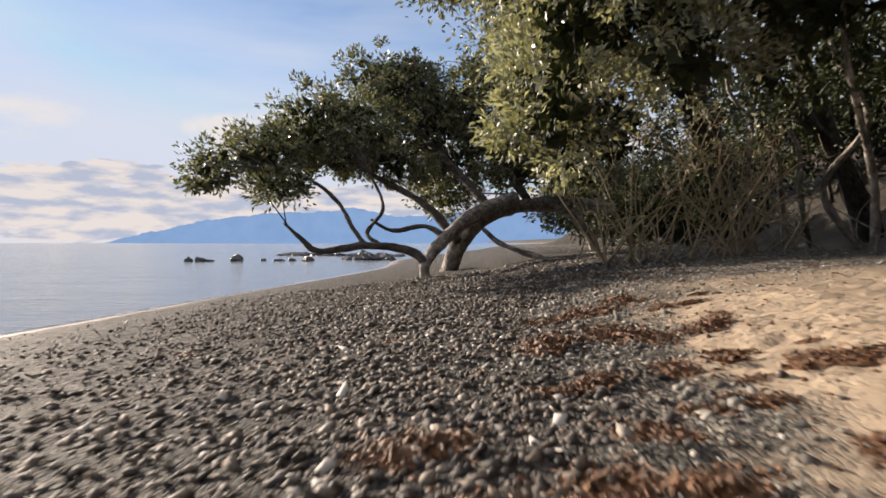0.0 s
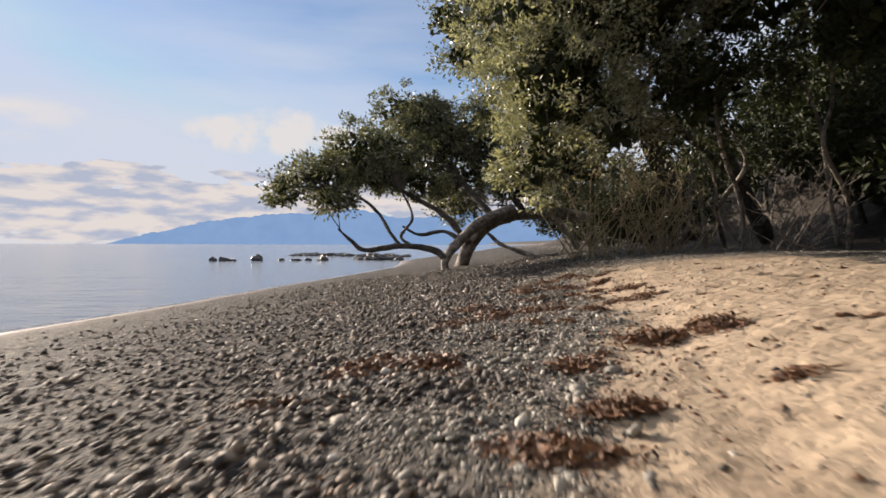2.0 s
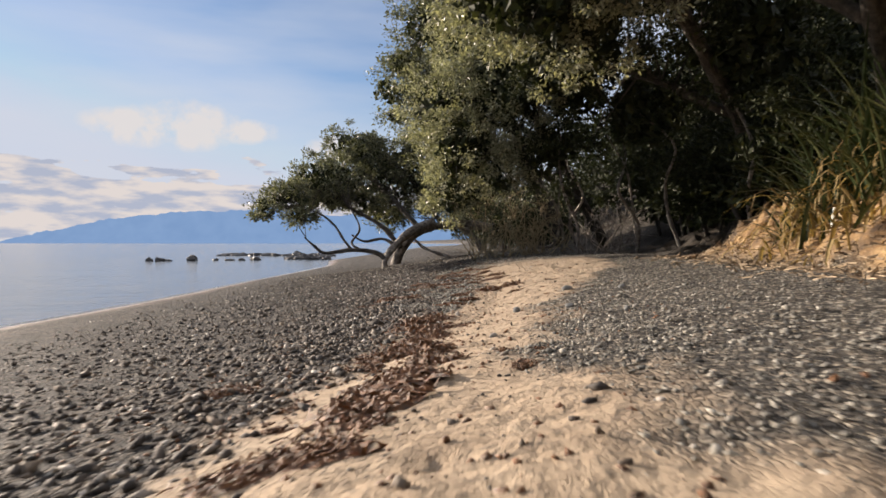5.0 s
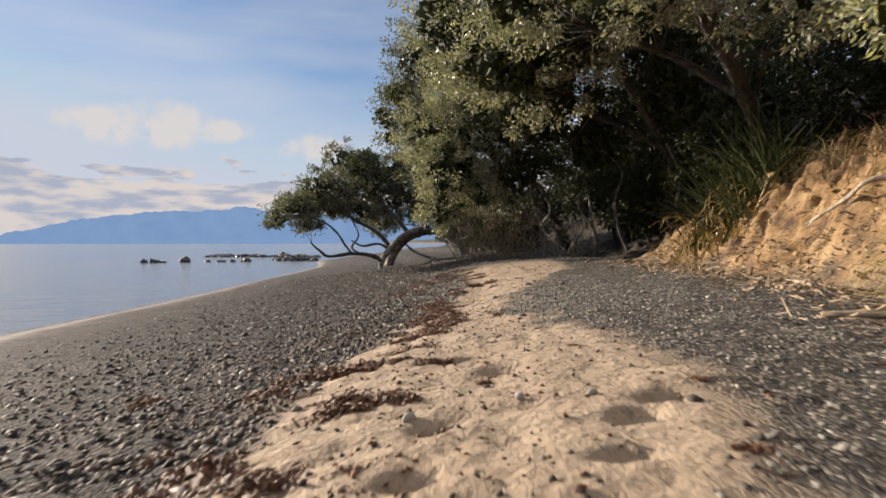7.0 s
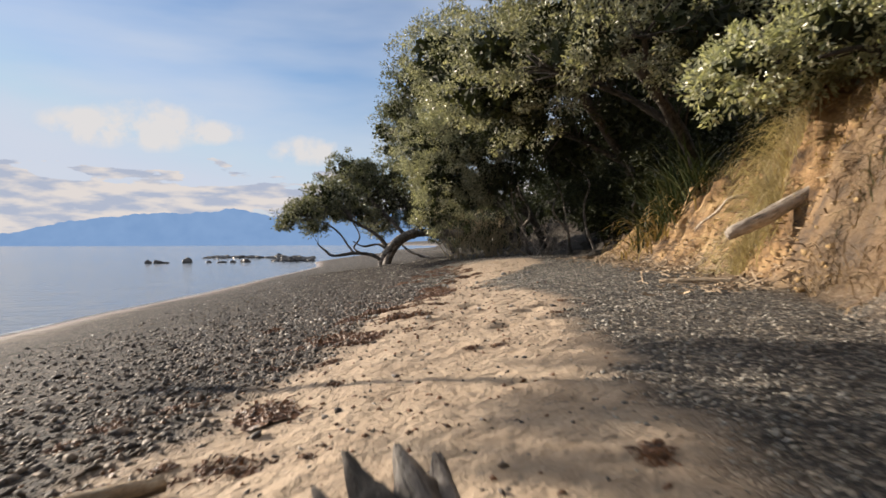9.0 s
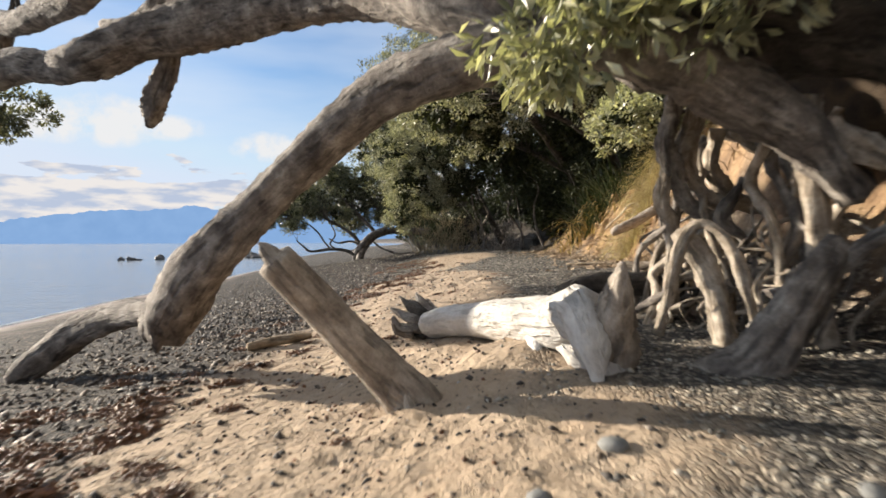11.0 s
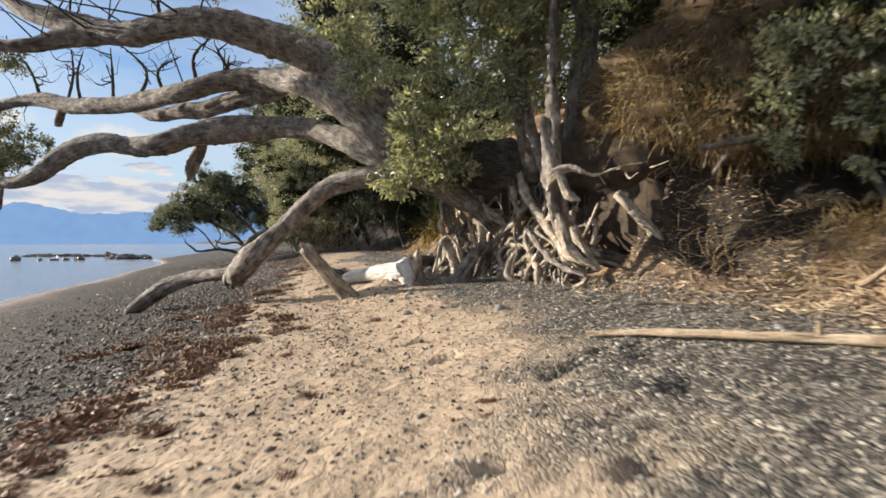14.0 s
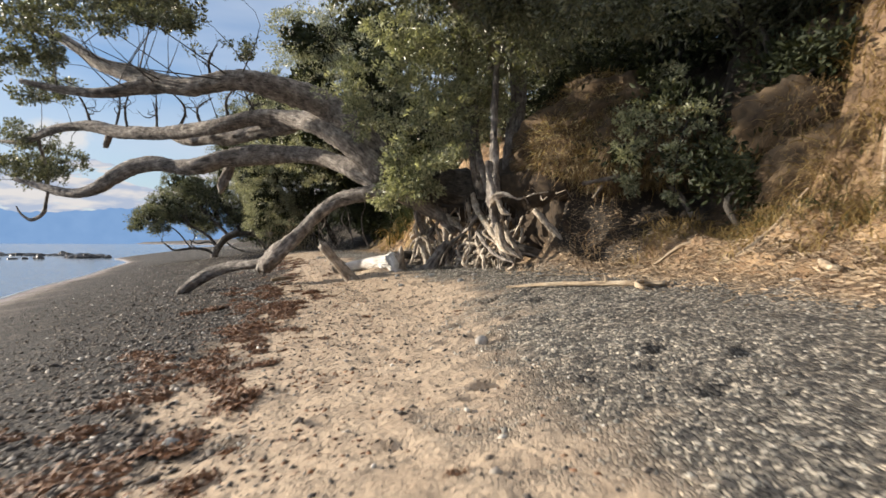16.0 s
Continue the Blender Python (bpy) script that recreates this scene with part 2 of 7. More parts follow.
# footprints and scuffs in the sand: x, y, radius, depth
DENTS = [(-3.08, -19.35, 0.5, -0.11), (-3.2, -18.6, 0.4, -0.07), (-2.67, -13.81, 0.12, 0.10), (-2.0, -13.98, 0.10, 0.10), (-1.75, -13.57, 0.10, 0.10), (-1.54, -13.38, 0.10, 0.09), (-2.52, -13.26, 0.10, 0.08),
         (-2.1, -11.9, 0.10, 0.08), (-2.0, -12.4, 0.10, 0.09), (-2.2, -14.4, 0.10, 0.09), (-4.44, -23.74, 0.12, 0.09),
         (-4.22, -22.81, 0.10, 0.08), (-4.17, -21.78, 0.09, 0.04), (-4.83, -21.9, 0.12, 0.08), (-4.62, -24.57, 0.11, 0.08)]
# deep heel marks at the edge of the sand and over the shingle
DENTS += [(-5.94, -27.21, 0.069, 0.10), (-5.62, -27.23, 0.081, 0.11), (-5.56, -27.39, 0.069, 0.10), (-5.67, -27.48, 0.057, 0.08), (-5.56, -27.67, 0.081, 0.11), (-5.06, -27.03, 0.086, 0.12), (-5.36, -26.55, 0.069, 0.10), (-6.5, -28.77, 0.103, 0.14),
          (-6.75, -28.97, 0.069, 0.10), (-6.12, -29.27, 0.069, 0.10), (-5.8, -29.44, 0.075, 0.10), (-5.53, -29.27, 0.092, 0.13), (-6.06, -30.06, 0.069, 0.10), (-5.44, -29.78, 0.081, 0.11), (-4.02, -25.56, 0.081, 0.11), (-3.89, -25.69, 0.069, 0.10),
          (-4.02, -25.91, 0.081, 0.11), (-4.3, -26.05, 0.081, 0.11), (-4.51, -25.75, 0.069, 0.10), (-4.32, -25.68, 0.069, 0.10), (-4.36, -26.51, 0.081, 0.11)]
_r = random.Random(4)
for _k in range(110):
    _y = _r.uniform(-31, 4)
    _a, _b = float(SAND_L(_y)), float(SAND_R(_y))
    if _b - _a > 0.5:
        DENTS.append((_r.uniform(_a + 0.2, _b - 0.1), _y, _r.uniform(0.05, 0.11), _r.uniform(0.02, 0.045)))


def ground_z(x, y):
    x, y = np.asarray(x, float), np.asarray(y, float)
    xs, xw, xt = RIDGE(y), SHORE(y), TOE(y)
    u = x - xs
    span = np.maximum(xs - xw, 1.0)
    down = np.clip(-u / span, 0, None)
    z_sea = 0.2 - (0.2 - SEA) * (0.85 * down + 0.15 * down ** 2)
    z_sea = np.maximum(z_sea, SEA - 2.5)
    z_up = 0.2 + 0.5 * (1 - np.exp(-np.clip(u, 0, None) / 1.8))
    z = np.where(u < 0, z_sea, z_up)
    # bank, wooded slope
    v = x - xt + 0.35 * lump(x, y, 0.9, 2.0) * np.clip((x - xt + 0.6) / 1.2, 0, 1)
    clay = np.clip((y + 15) / 3, 0, 1) * np.clip((7 - y) / 4, 0, 1)          # steep clay bank
    talus = np.clip((-22.5 - y) / 2.5, 0, 1)                                  # wood-chip slope, then a steep face
    v = v - 0.85 * np.clip(1 - np.abs(y + 25.7) / 1.9, 0, 1) ** 0.6 * np.clip((v - 1.2) / 0.5, 0, 1)   # a recess beside the overhang
    v = v - 0.7 * np.clip(1 - np.abs(y + 24.1) / 0.9, 0, 1) ** 0.5 * np.clip((v - 0.35) / 0.4, 0, 1)                     # the hollow under it
    root = np.clip(1 - clay - talus, 0, 1) * np.clip((-12 - y) / 3, 0, 1)
    wood = np.clip(1 - clay - talus - root, 0, 1)
    p = np.clip(v, 0, None)
    h_clay = np.interp(p, (0, 0.25, 0.9, 1.3, 2.2, 4, 40), (0, 0.30, 1.30, 1.95, 2.45, 2.9, 18))
    h_clay = h_clay * np.interp(y, (-12, -10.5, -9.3, -8, -5, -2, 3), (1.25, 1.25, 1.0, 0.84, 0.78, 0.6, 0.28))     # the crest falls towards the wood
    h_tal = np.interp(p, (0, 0.5, 1.7, 2.0, 2.6, 4, 40), (0, 0.12, 0.75, 1.5, 3.3, 4.4, 20))
    h_root = np.interp(p, (0, 0.3, 0.8, 1.4, 3, 40), (0, 0.25, 1.5, 2.6, 3.6, 19))
    h_wood = np.interp(p, (0, 1, 3, 6, 40), (0, 0.15, 1.2, 3.2, 19))
    z = z + clay * h_clay + talus * h_tal + root * h_root + wood * h_wood
    z = z + np.clip(p, 0, 1.5) * 0.10 * lump(x, y, 2.6, 1.0) + 0.05 * np.clip(p, 0, 1) * lump(x, y, 7.0, 4.0)
    z = z + clay * np.clip(p, 0, 1.1) * np.clip((5 - p) / 2, 0, 1) * (0.40 * np.abs(lump(x, y, 2.7, 6.0)) - 0.16 + 0.15 * lump(x, y, 8.0, 2.0) + 0.14 * np.abs(lump(x, y, 5.3, 3.0)))
    z = z + talus * np.clip(p - 1.4, 0, 1.2) * np.clip((6 - p) / 2, 0, 1) * (0.42 * np.abs(lump(x, y, 2.3, 1.0)) - 0.2 + 0.16 * lump(x, y, 6.1, 5.0) + 0.1 * np.abs(lump(x, y, 11.0, 3.0)))
    dry = np.clip((z - SEA) / 0.5, 0, 1) * np.clip(1 - p, 0, 1)
    close = DENTS if x.size > 1 else [d for d in DENTS if abs(d[0] - x) + abs(d[1] - y) < 0.5]
    if x.size > 1:
        z = z.copy()
        for fx, fy, fr, fd in close:
            i = np.where((np.abs(x - fx) < 2 * fr) & (np.abs(y - fy) < 2 * fr))
            z[i] -= fd * np.exp(-(((x[i] - fx) / fr) ** 2 + ((y[i] - fy) / (fr * 0.75)) ** 2) ** 1.5)
    else:
        for fx, fy, fr, fd in close:
            z = z - fd * math.exp(-(((float(x) - fx) / fr) ** 2 + ((float(y) - fy) / (fr * 0.75)) ** 2) ** 1.5)
    return z + dry * (0.018 * lump(x, y, 1.3, 0.5) + 0.014 * lump(x, y, 4.1, 3.0) + 0.012 * lump(x, y, 11.0, 1.0) + 0.006 * lump(x, y, 23.0, 4.0))


def gz(x, y):
    return float(ground_z(x, y))


def sand_share(x, y):
    """1 on the strip of sand, 0 on shingle."""
    far_end = np.clip((-19 - y) / 4, 0, 1)
    w = (0.22 + 0.2 * far_end) * lump(x, y, 2.1, 5.0) + (0.12 + 0.1 * far_end) * lump(x, y, 6.3, 1.0) + 0.12 * far_end * lump(x, y, 17.0, 2.0)
    s = np.minimum(x - SAND_L(y), SAND_R(y) - x) + w
    return np.clip(s / (0.35 + 0.45 * far_end) + 0.5, 0, 1) * np.clip((5.9 - y + 0.8 * lump(x, y, 1.4, 2.0)) / 1.8, 0, 1)


def grid_axis(*parts):
    out = [parts[0][0]]
    for a, b, step in parts:
        n = max(1, round((b - a) / step))
        out += [a + (b - a) * (i + 1) / n for i in range(n)]
    return np.array(out)


def mesh_from(name, verts, faces, mat, smooth=False):
    me = bpy.data.meshes.new(name)
    verts, faces = np.asarray(verts, np.float32), np.asarray(faces, np.int32)
    k = faces.shape[1]
    me.vertices.add(len(verts))
    me.vertices.foreach_set("co", verts.ravel())
    me.loops.add(faces.size)
    me.loops.foreach_set("vertex_index", faces.ravel())
    me.polygons.add(len(faces))
    me.polygons.foreach_set("loop_start", np.arange(0, faces.size, k, dtype=np.int32))
    me.polygons.foreach_set("use_smooth", np.full(len(faces), smooth))
    me.update(calc_edges=True)
    me.validate()
    if mat:
        me.materials.append(mat)
    return me


def sheet(name, xs, ys, fz, mat, smooth=True):
    X, Y = np.meshgrid(xs, ys)
    Z = fz(X, Y)
    n, m = X.shape
    i = np.arange((n - 1) * (m - 1))
    a = (i // (m - 1)) * m + i % (m - 1)
    return mesh_from(name, np.stack([X, Y, Z], -1).reshape(-1, 3), np.stack([a, a + 1, a + m + 1, a + m], -1), mat, smooth)


def ground_material():
    m, t, b = material("beach_ground")
    p = world_pos(t)

    def attr(n):
        a = t.nodes.new("ShaderNodeAttribute")
        a.attribute_name = n
        return a.outputs["Fac"]
    # shingle: two sizes of stones, each its own grey
    v = t.nodes.new("ShaderNodeTexVoronoi")
    v.inputs["Scale"].default_value = 36.0
    t.links.new(p, v.inputs["Vector"])
    e = t.nodes.new("ShaderNodeTexVoronoi")
    e.feature = "DISTANCE_TO_EDGE"
    e.inputs["Scale"].default_value = 36.0
    t.links.new(p, e.inputs["Vector"])
    grey = ramp(t, v.outputs["Color"], [(0.2, (0.035, 0.035, 0.037)), (0.45, (0.12, 0.115, 0.108)), (0.65, (0.24, 0.23, 0.21)), (0.85, (0.46, 0.44, 0.40))])
    gap = ramp(t, e.outputs["Distance"], [(0.0, (0.25,) * 3), (0.2, (1,) * 3)])
    shingle = mix(t, 1.0, grey, gap, "MULTIPLY")
    shingle = mix(t, attr("land"), mix(t, 1.0, shingle, (0.39, 0.33, 0.28), "MULTIPLY"), mix(t, 1.0, shingle, (1.3, 1.21, 1.08), "MULTIPLY"))
    shingle = mix(t, 0.75, shingle, ramp(t, noise_tex(t, p, 5.5, 5.0, 0.7), [(0.36, (0.38, 0.35, 0.32)), (0.5, (0.95,) * 3), (0.64, (1.5, 1.45, 1.38))]), "MULTIPLY")
    damp = noise_tex(t, p, 0.8, 5.0)
    shingle = mix(t, 0.5, shingle, ramp(t, damp, [(0.35, (0.6, 0.55, 0.5)), (0.65, (1.0,) * 3)]), "MULTIPLY")
    # sand
    grain = noise_tex(t, p, 160.0, 3.0, 0.7)
    patch = noise_tex(t, p, 3.0, 5.0)
    sand = ramp(t, patch, [(0.3, (0.382, 0.283, 0.192)), (0.7, (0.505, 0.39, 0.273))])
    sand = mix(t, 0.45, sand, ramp(t, grain, [(0.3, (0.45,) * 3), (0.7, (1.0,) * 3)]), "MULTIPLY")
    crumb = noise_tex(t, p, 22.0, 4.0, 0.6)
    sand = mix(t, ramp(t, crumb, [(0.56, (0, 0, 0)), (0.66, (0.75,) * 3)]), sand, (0.19, 0.15, 0.11))
    # clay bank with ochre and pale streaks; leaf mould under the trees
    clay_n = noise_tex(t, p, 2.2, 7.0, 0.65)
    clay = ramp(t, clay_n, [(0.36, (0.07, 0.04, 0.02)), (0.50, (0.28, 0.165, 0.07)), (0.66, (0.45, 0.305, 0.15))])
    clay = mix(t, 0.5, clay, ramp(t, noise_tex(t, p, 30.0, 4.0), [(0.35, (0.45,) * 3), (0.6, (1.0,) * 3)]), "MULTIPLY")
    # near-black leaf mould; the same colour paints shade on the bank
    mould_and_shade = ramp(t, noise_tex(t, p, 9.0, 6.0, 0.7), [(0.35, (0.012, 0.009, 0.006)), (0.65, (0.05, 0.036, 0.022))])
    wet = ramp(t, noise_tex(t, p, 5.0, 4.0), [(0.3, (0.20, 0.155, 0.125)), (0.7, (0.30, 0.24, 0.195))])
    c = mix(t, attr("sand"), shingle, sand)
    c = mix(t, math_node(t, "MULTIPLY", attr("low"), 0.75), c, ramp(t, noise_tex(t, p, 6.0, 6.0, 0.65), [(0.35, (0.075, 0.056, 0.045)), (0.55, (0.15, 0.115, 0.092)), (0.7, (0.235, 0.185, 0.15))]))
    c = mix(t, attr("wet"), c, wet)
    lit_n = noise_tex(t, p, 3.0, 7.0, 0.7)
    c = mix(t, attr("litter"), c, ramp(t, lit_n, [(0.32, (0.07, 0.042, 0.022)), (0.5, (0.25, 0.155, 0.082)), (0.68, (0.44, 0.31, 0.17))]))
    c = mix(t, attr("clay"), c, clay)
    c = mix(t, attr("mould_and_shade"), c, mould_and_shade)
    t.links.new(c, b.inputs["Base Color"])
    rg = math_node(t, "SUBTRACT", 0.85, math_node(t, "MULTIPLY", attr("wet"), 0.4))
    t.links.new(rg, b.inputs["Roughness"])
    stone_h = math_node(t, "MULTIPLY", math_node(t, "MINIMUM", e.outputs["Distance"], 0.25), 3.0)
    scuff = noise_tex(t, p, 7.0, 4.0, 0.55)
    soft_h = math_node(t, "ADD", math_node(t, "ADD", math_node(t, "MULTIPLY", crumb, 0.8), math_node(t, "MULTIPLY", scuff, 3.2)), math_node(t, "MULTIPLY", grain, 0.25))
    h = mix(t, attr("sand"), stone_h, soft_h)
    rough_h = math_node(t, "ADD", math_node(t, "MULTIPLY", clay_n, 2.0), noise_tex(t, p, 25.0, 5.0, 0.7))
    h = mix(t, attr("clay"), h, rough_h)
    h = mix(t, attr("litter"), h, rough_h)
    h = mix(t, attr("wet"), h, 0.3)
    bump(t, b, h, 0.9, 0.03)
    return m


gx = grid_axis((-1500, -200, 260), (-200, -40, 20), (-40, -14, 2), (-14, -9, 0.4), (-9, 3.2, 0.055), (3.2, 7.0, 0.10), (7.0, 12, 0.3), (12, 40, 2), (40, 200, 20), (200, 2000, 300))
gy = grid_axis((-1500, -200, 260), (-200, -60, 20), (-60, -36, 1.5), (-36, -31, 0.15), (-31, 4, 0.055), (4, 10, 0.15), (10, 20, 0.25), (20, 60, 0.6), (60, 200, 6), (200, 2500, 300))
GROUND = ground_material()
ground_me = sheet("ground", gx, gy, ground_z, GROUND)
ground = tagged(new("ground", ground_me), "beach of grey shingle, tan sand strip, clay bank and wooded slope", "ground", kind="structure")
co = np.empty(len(ground_me.vertices) * 3, np.float32)
ground_me.vertices.foreach_get("co", co)
co = co.reshape(-1, 3)
cx, cy, cz = co[:, 0].astype(float), co[:, 1].astype(float), co[:, 2].astype(float)
beyond = cx - TOE(cy)
sunny = np.clip((cy + 15.5) / 3, 0, 1) * np.clip((4 - cy) / 4, 0, 1)
talus_m = np.clip((-12.5 - cy) / 3, 0, 1)
MASKS = {
    "land": np.clip(cx - SAND_L(cy) - 0.2 + 1.3 * np.clip((cy + 5) / 2, 0, 1), 0, 1) * (0.6 + 0.4 * np.clip((-15 - cy) / 4, 0, 1)),
    "sand": sand_share(cx, cy),
    "wet": np.clip((SEA + 0.13 - cz + 0.03 * lump(cx, cy, 1.5)) / 0.08, 0, 1) * (beyond < 0),
    "low": np.clip((SEA + 0.24 - cz + 0.10 * lump(cx, cy, 0.7) + 0.06 * lump(cx, cy, 2.2)) / 0.15, 0, 1) * (beyond < 0),
    "litter": np.clip(beyond / 0.5 + 0.3 * lump(cx, cy, 3.0), 0, 1) * talus_m,
    "clay": np.clip(beyond / 0.4 + 0.4 * lump(cx, cy, 3.0) + 0.5, 0, 1) * sunny * np.clip((5.5 - beyond) / 2, 0, 1),
    # last two terms paint shade on the steep face and in the hollow
    "mould_and_shade": np.clip(np.maximum((beyond + 1.5) / 2, 0), 0, 1) * (1 - np.maximum(sunny, talus_m)) + np.clip((beyond - 3.4) / 1.5, 0, 1) * sunny + np.clip((beyond - 1.7) / 0.5, 0, 1) * talus_m * (1 - 0.6 * np.clip((-25.0 - cy) / 1.0, 0, 1)) + np.clip((beyond - 0.25) / 0.3, 0, 1) * np.clip((1.3 - np.abs(cy + 23.9)) / 0.3, 0, 1),
}
for key, val in MASKS.items():
    ground_me.attributes.new(key, "FLOAT", "POINT").data.foreach_set("value", np.clip(val, 0, 1).astype(np.float32))


# ---- sea and the far shore ----
def sea_material():
    m, t, b = material("calm_sea")
    p = world_pos(t)
    mp = t.nodes.new("ShaderNodeMapping")
    mp.inputs["Scale"].default_value = (0.45, 1.0, 1.0)
    t.links.new(p, mp.inputs[0])
    w1, w2 = noise_tex(t, mp.outputs[0], 1.6, 4.0, 0.6), noise_tex(t, mp.outputs[0], 0.25, 3.0)
    b.inputs["Base Color"].default_value = (0.17, 0.19, 0.215, 1)
    b.inputs["Roughness"].default_value = 0.1
    b.inputs["IOR"].default_value = 1.33
    w3 = noise_tex(t, mp.outputs[0], 5.5, 3.0, 0.6)
    bump(t, b, math_node(t, "ADD", math_node(t, "ADD", w1, math_node(t, "MULTIPLY", w3, 0.35)), math_node(t, "MULTIPLY", w2, 2.5)), 0.9, 0.1)
    return m


sea = tagged(new("water", sheet("water", grid_axis((-4900, -300, 460), (-300, -30, 30), (-30, 2, 0.5), (2, 200, 20)),
                                grid_axis((-1500, -60, 120), (-60, 70, 0.8), (70, 4900, 300)),
                                lambda x, y: SEA + 0.012 * lump(x, y, 0.9, 1.0) + 0.008 * lump(x, y, 2.3, 2.0), sea_material())),
             "calm pale blue sea with small ripples", "sea", kind="structure")


def far_hill():
    """A long headland across the water, its ridge uneven, its haze painted as a glow."""
    m, t, b = material("self_lit_haze_hill")
    p = world_pos(t)
    sp = t.nodes.new("ShaderNodeSeparateXYZ")
    t.links.new(p, sp.inputs[0])
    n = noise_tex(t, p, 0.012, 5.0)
    # haze is put into this colour, and the hill glows by itself
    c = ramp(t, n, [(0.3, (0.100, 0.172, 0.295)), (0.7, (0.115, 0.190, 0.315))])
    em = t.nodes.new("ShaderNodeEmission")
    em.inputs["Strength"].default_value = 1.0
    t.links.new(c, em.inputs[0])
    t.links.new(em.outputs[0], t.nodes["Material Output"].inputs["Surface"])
    ridge = curve([(-2110, 0), (-2080, 1), (-1980, 30), (-1800, 72), (-1680, 90), (-1519, 134), (-1250, 168), (-988, 194), (-800, 192), (-640, 205),
                   (-589, 221), (-480, 216), (-400, 190), (-250, 165), (-60, 175), (200, 200), (700, 240), (1500, 120), (2200, 0)])
    xs = grid_axis((-2110, 2200, 14))
    top = ridge(xs) + np.clip(ridge(xs) / 60, 0, 1) * (5 * lump(xs, xs * 0, 0.035, 1.0) + 3 * lump(xs, xs * 0, 0.11, 2.0))
    rows = [(0.0, 3900.0), (0.35, 3950.0), (0.75, 3980.0), (1.0, 4000.0), (0.0, 4300.0)]
    V = np.concatenate([np.stack([xs, np.full_like(xs, y), SEA - 2 + k * top + (0 if k else 0)], -1) for k, y in rows])
    m_ = len(xs)
    a = np.concatenate([np.arange(m_ - 1) + r * m_ for r in range(len(rows) - 1)])
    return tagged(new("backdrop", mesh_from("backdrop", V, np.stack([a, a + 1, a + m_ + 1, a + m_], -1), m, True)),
                  "wooded headland across the bay, its blue haze painted as a glow", "hill", kind="structure")


far_hill()


# ---- tools for things ----
def part(name, me, parent=None, label=""):
    ob = new(name, me)
    if parent is not None:
        ob.parent = parent
    if label:
        ob["label"] = label
    return ob


def thing(name, label, category, group="", kind=""):
    return tagged(new(name), label, category, group, kind)


def spline(pts, n=10):
    """Catmull-Rom through points given as tuples of any length."""
    P = np.asarray(pts, float)
    P = np.vstack([2 * P[0] - P[1], P, 2 * P[-1] - P[-2]])
    out = []
    for i in range(1, len(P) - 2):
        a, b, c, d = P[i - 1], P[i], P[i + 1], P[i + 2]
        for s in np.arange(n) / n:
            out.append(0.5 * (2 * b + (c - a) * s + (2 * a - 5 * b + 4 * c - d) * s * s + (3 * b - a - 3 * c + d) * s ** 3))
    out.append(P[-2])
    return np.array(out)


def tube(pts, sides=10, n=8, rough=0.12, seed=0, flat=1.0):
    """Vertices and quads of a gnarled limb through (x, y, z, radius)."""
    S = spline(pts, n)
    rng = np.random.default_rng(seed)
    C, R = S[:, :3], np.maximum(S[:, 3], 0.004)
    T = np.gradient(C, axis=0)
    T /= np.linalg.norm(T, axis=1)[:, None] + 1e-9
    ref = np.array((0.31, 0.2, 0.93)) if abs(T[0, 2]) < 0.9 else np.array((0.93, 0.2, 0.31))
    u = np.cross(T[0], ref)
    V = []
    ph = rng.uniform(0, 6.28, 6)
    ang = np.linspace(0, 2 * np.pi, sides, endpoint=False)
    run = np.concatenate([[0], np.cumsum(np.linalg.norm(np.diff(C, axis=0), axis=1))]) / (2.6 * max(float(R.mean()), 0.01))
    for k in range(len(C)):
        u = u - T[k] * np.dot(u, T[k])
        u /= np.linalg.norm(u) + 1e-9
        w = np.cross(T[k], u)
        s = run[k]
        bulge = 1 + rough * (np.sin(2 * ang + ph[0] + s) * 0.6 + np.sin(3 * ang + ph[1] - s * 1.7) * 0.5 + np.sin(5 * ang + ph[2] + s * 2.3) * 0.35 + 0.45 * np.sin(s * 0.9 + ph[3]) + 0.25 * np.sin(s * 2.1 + ph[4]) + rng.normal(0, 0.30, sides))
        V.append(C[k] + (R[k] * bulge)[:, None] * (np.cos(ang)[:, None] * u + flat * np.sin(ang)[:, None] * w))
    V.append(C[:1] - T[:1] * R[0] * 0.3)
    V.append(C[-1:] + T[-1:] * R[-1] * 0.4)
    V = np.concatenate(V)
    F = []
    for k in range(len(C) - 1):
        for j in range(sides):
            a, b = k * sides + j, k * sides + (j + 1) % sides
            F.append((a, b, b + sides, a + sides))
    e0, e1, base = len(V) - 2, len(V) - 1, (len(C) - 1) * sides
    for j in range(sides):
        F.append((e0, (j + 1) % sides, j, j))
        F.append((e1, base + j, base + (j + 1) % sides, base + (j + 1) % sides))
    return V, np.array(F)


def join(pieces):
    V, F, n = [], [], 0
    for v, f in pieces:
        V.append(v)
        F.append(f + n)
        n += len(v)
    return np.concatenate(V), np.concatenate(F)


def quads_mesh(name, V, F, mat, smooth=True):
    """Like mesh_from, but takes quads whose last corner may repeat (triangles)."""
    me = bpy.data.meshes.new(name)
    me.from_pydata(V.tolist(), [], [tuple(dict.fromkeys(f)) for f in F.tolist()])
    me.polygons.foreach_set("use_smooth", np.full(len(me.polygons), smooth))
    me.materials.append(mat)
    me.update()
    return me


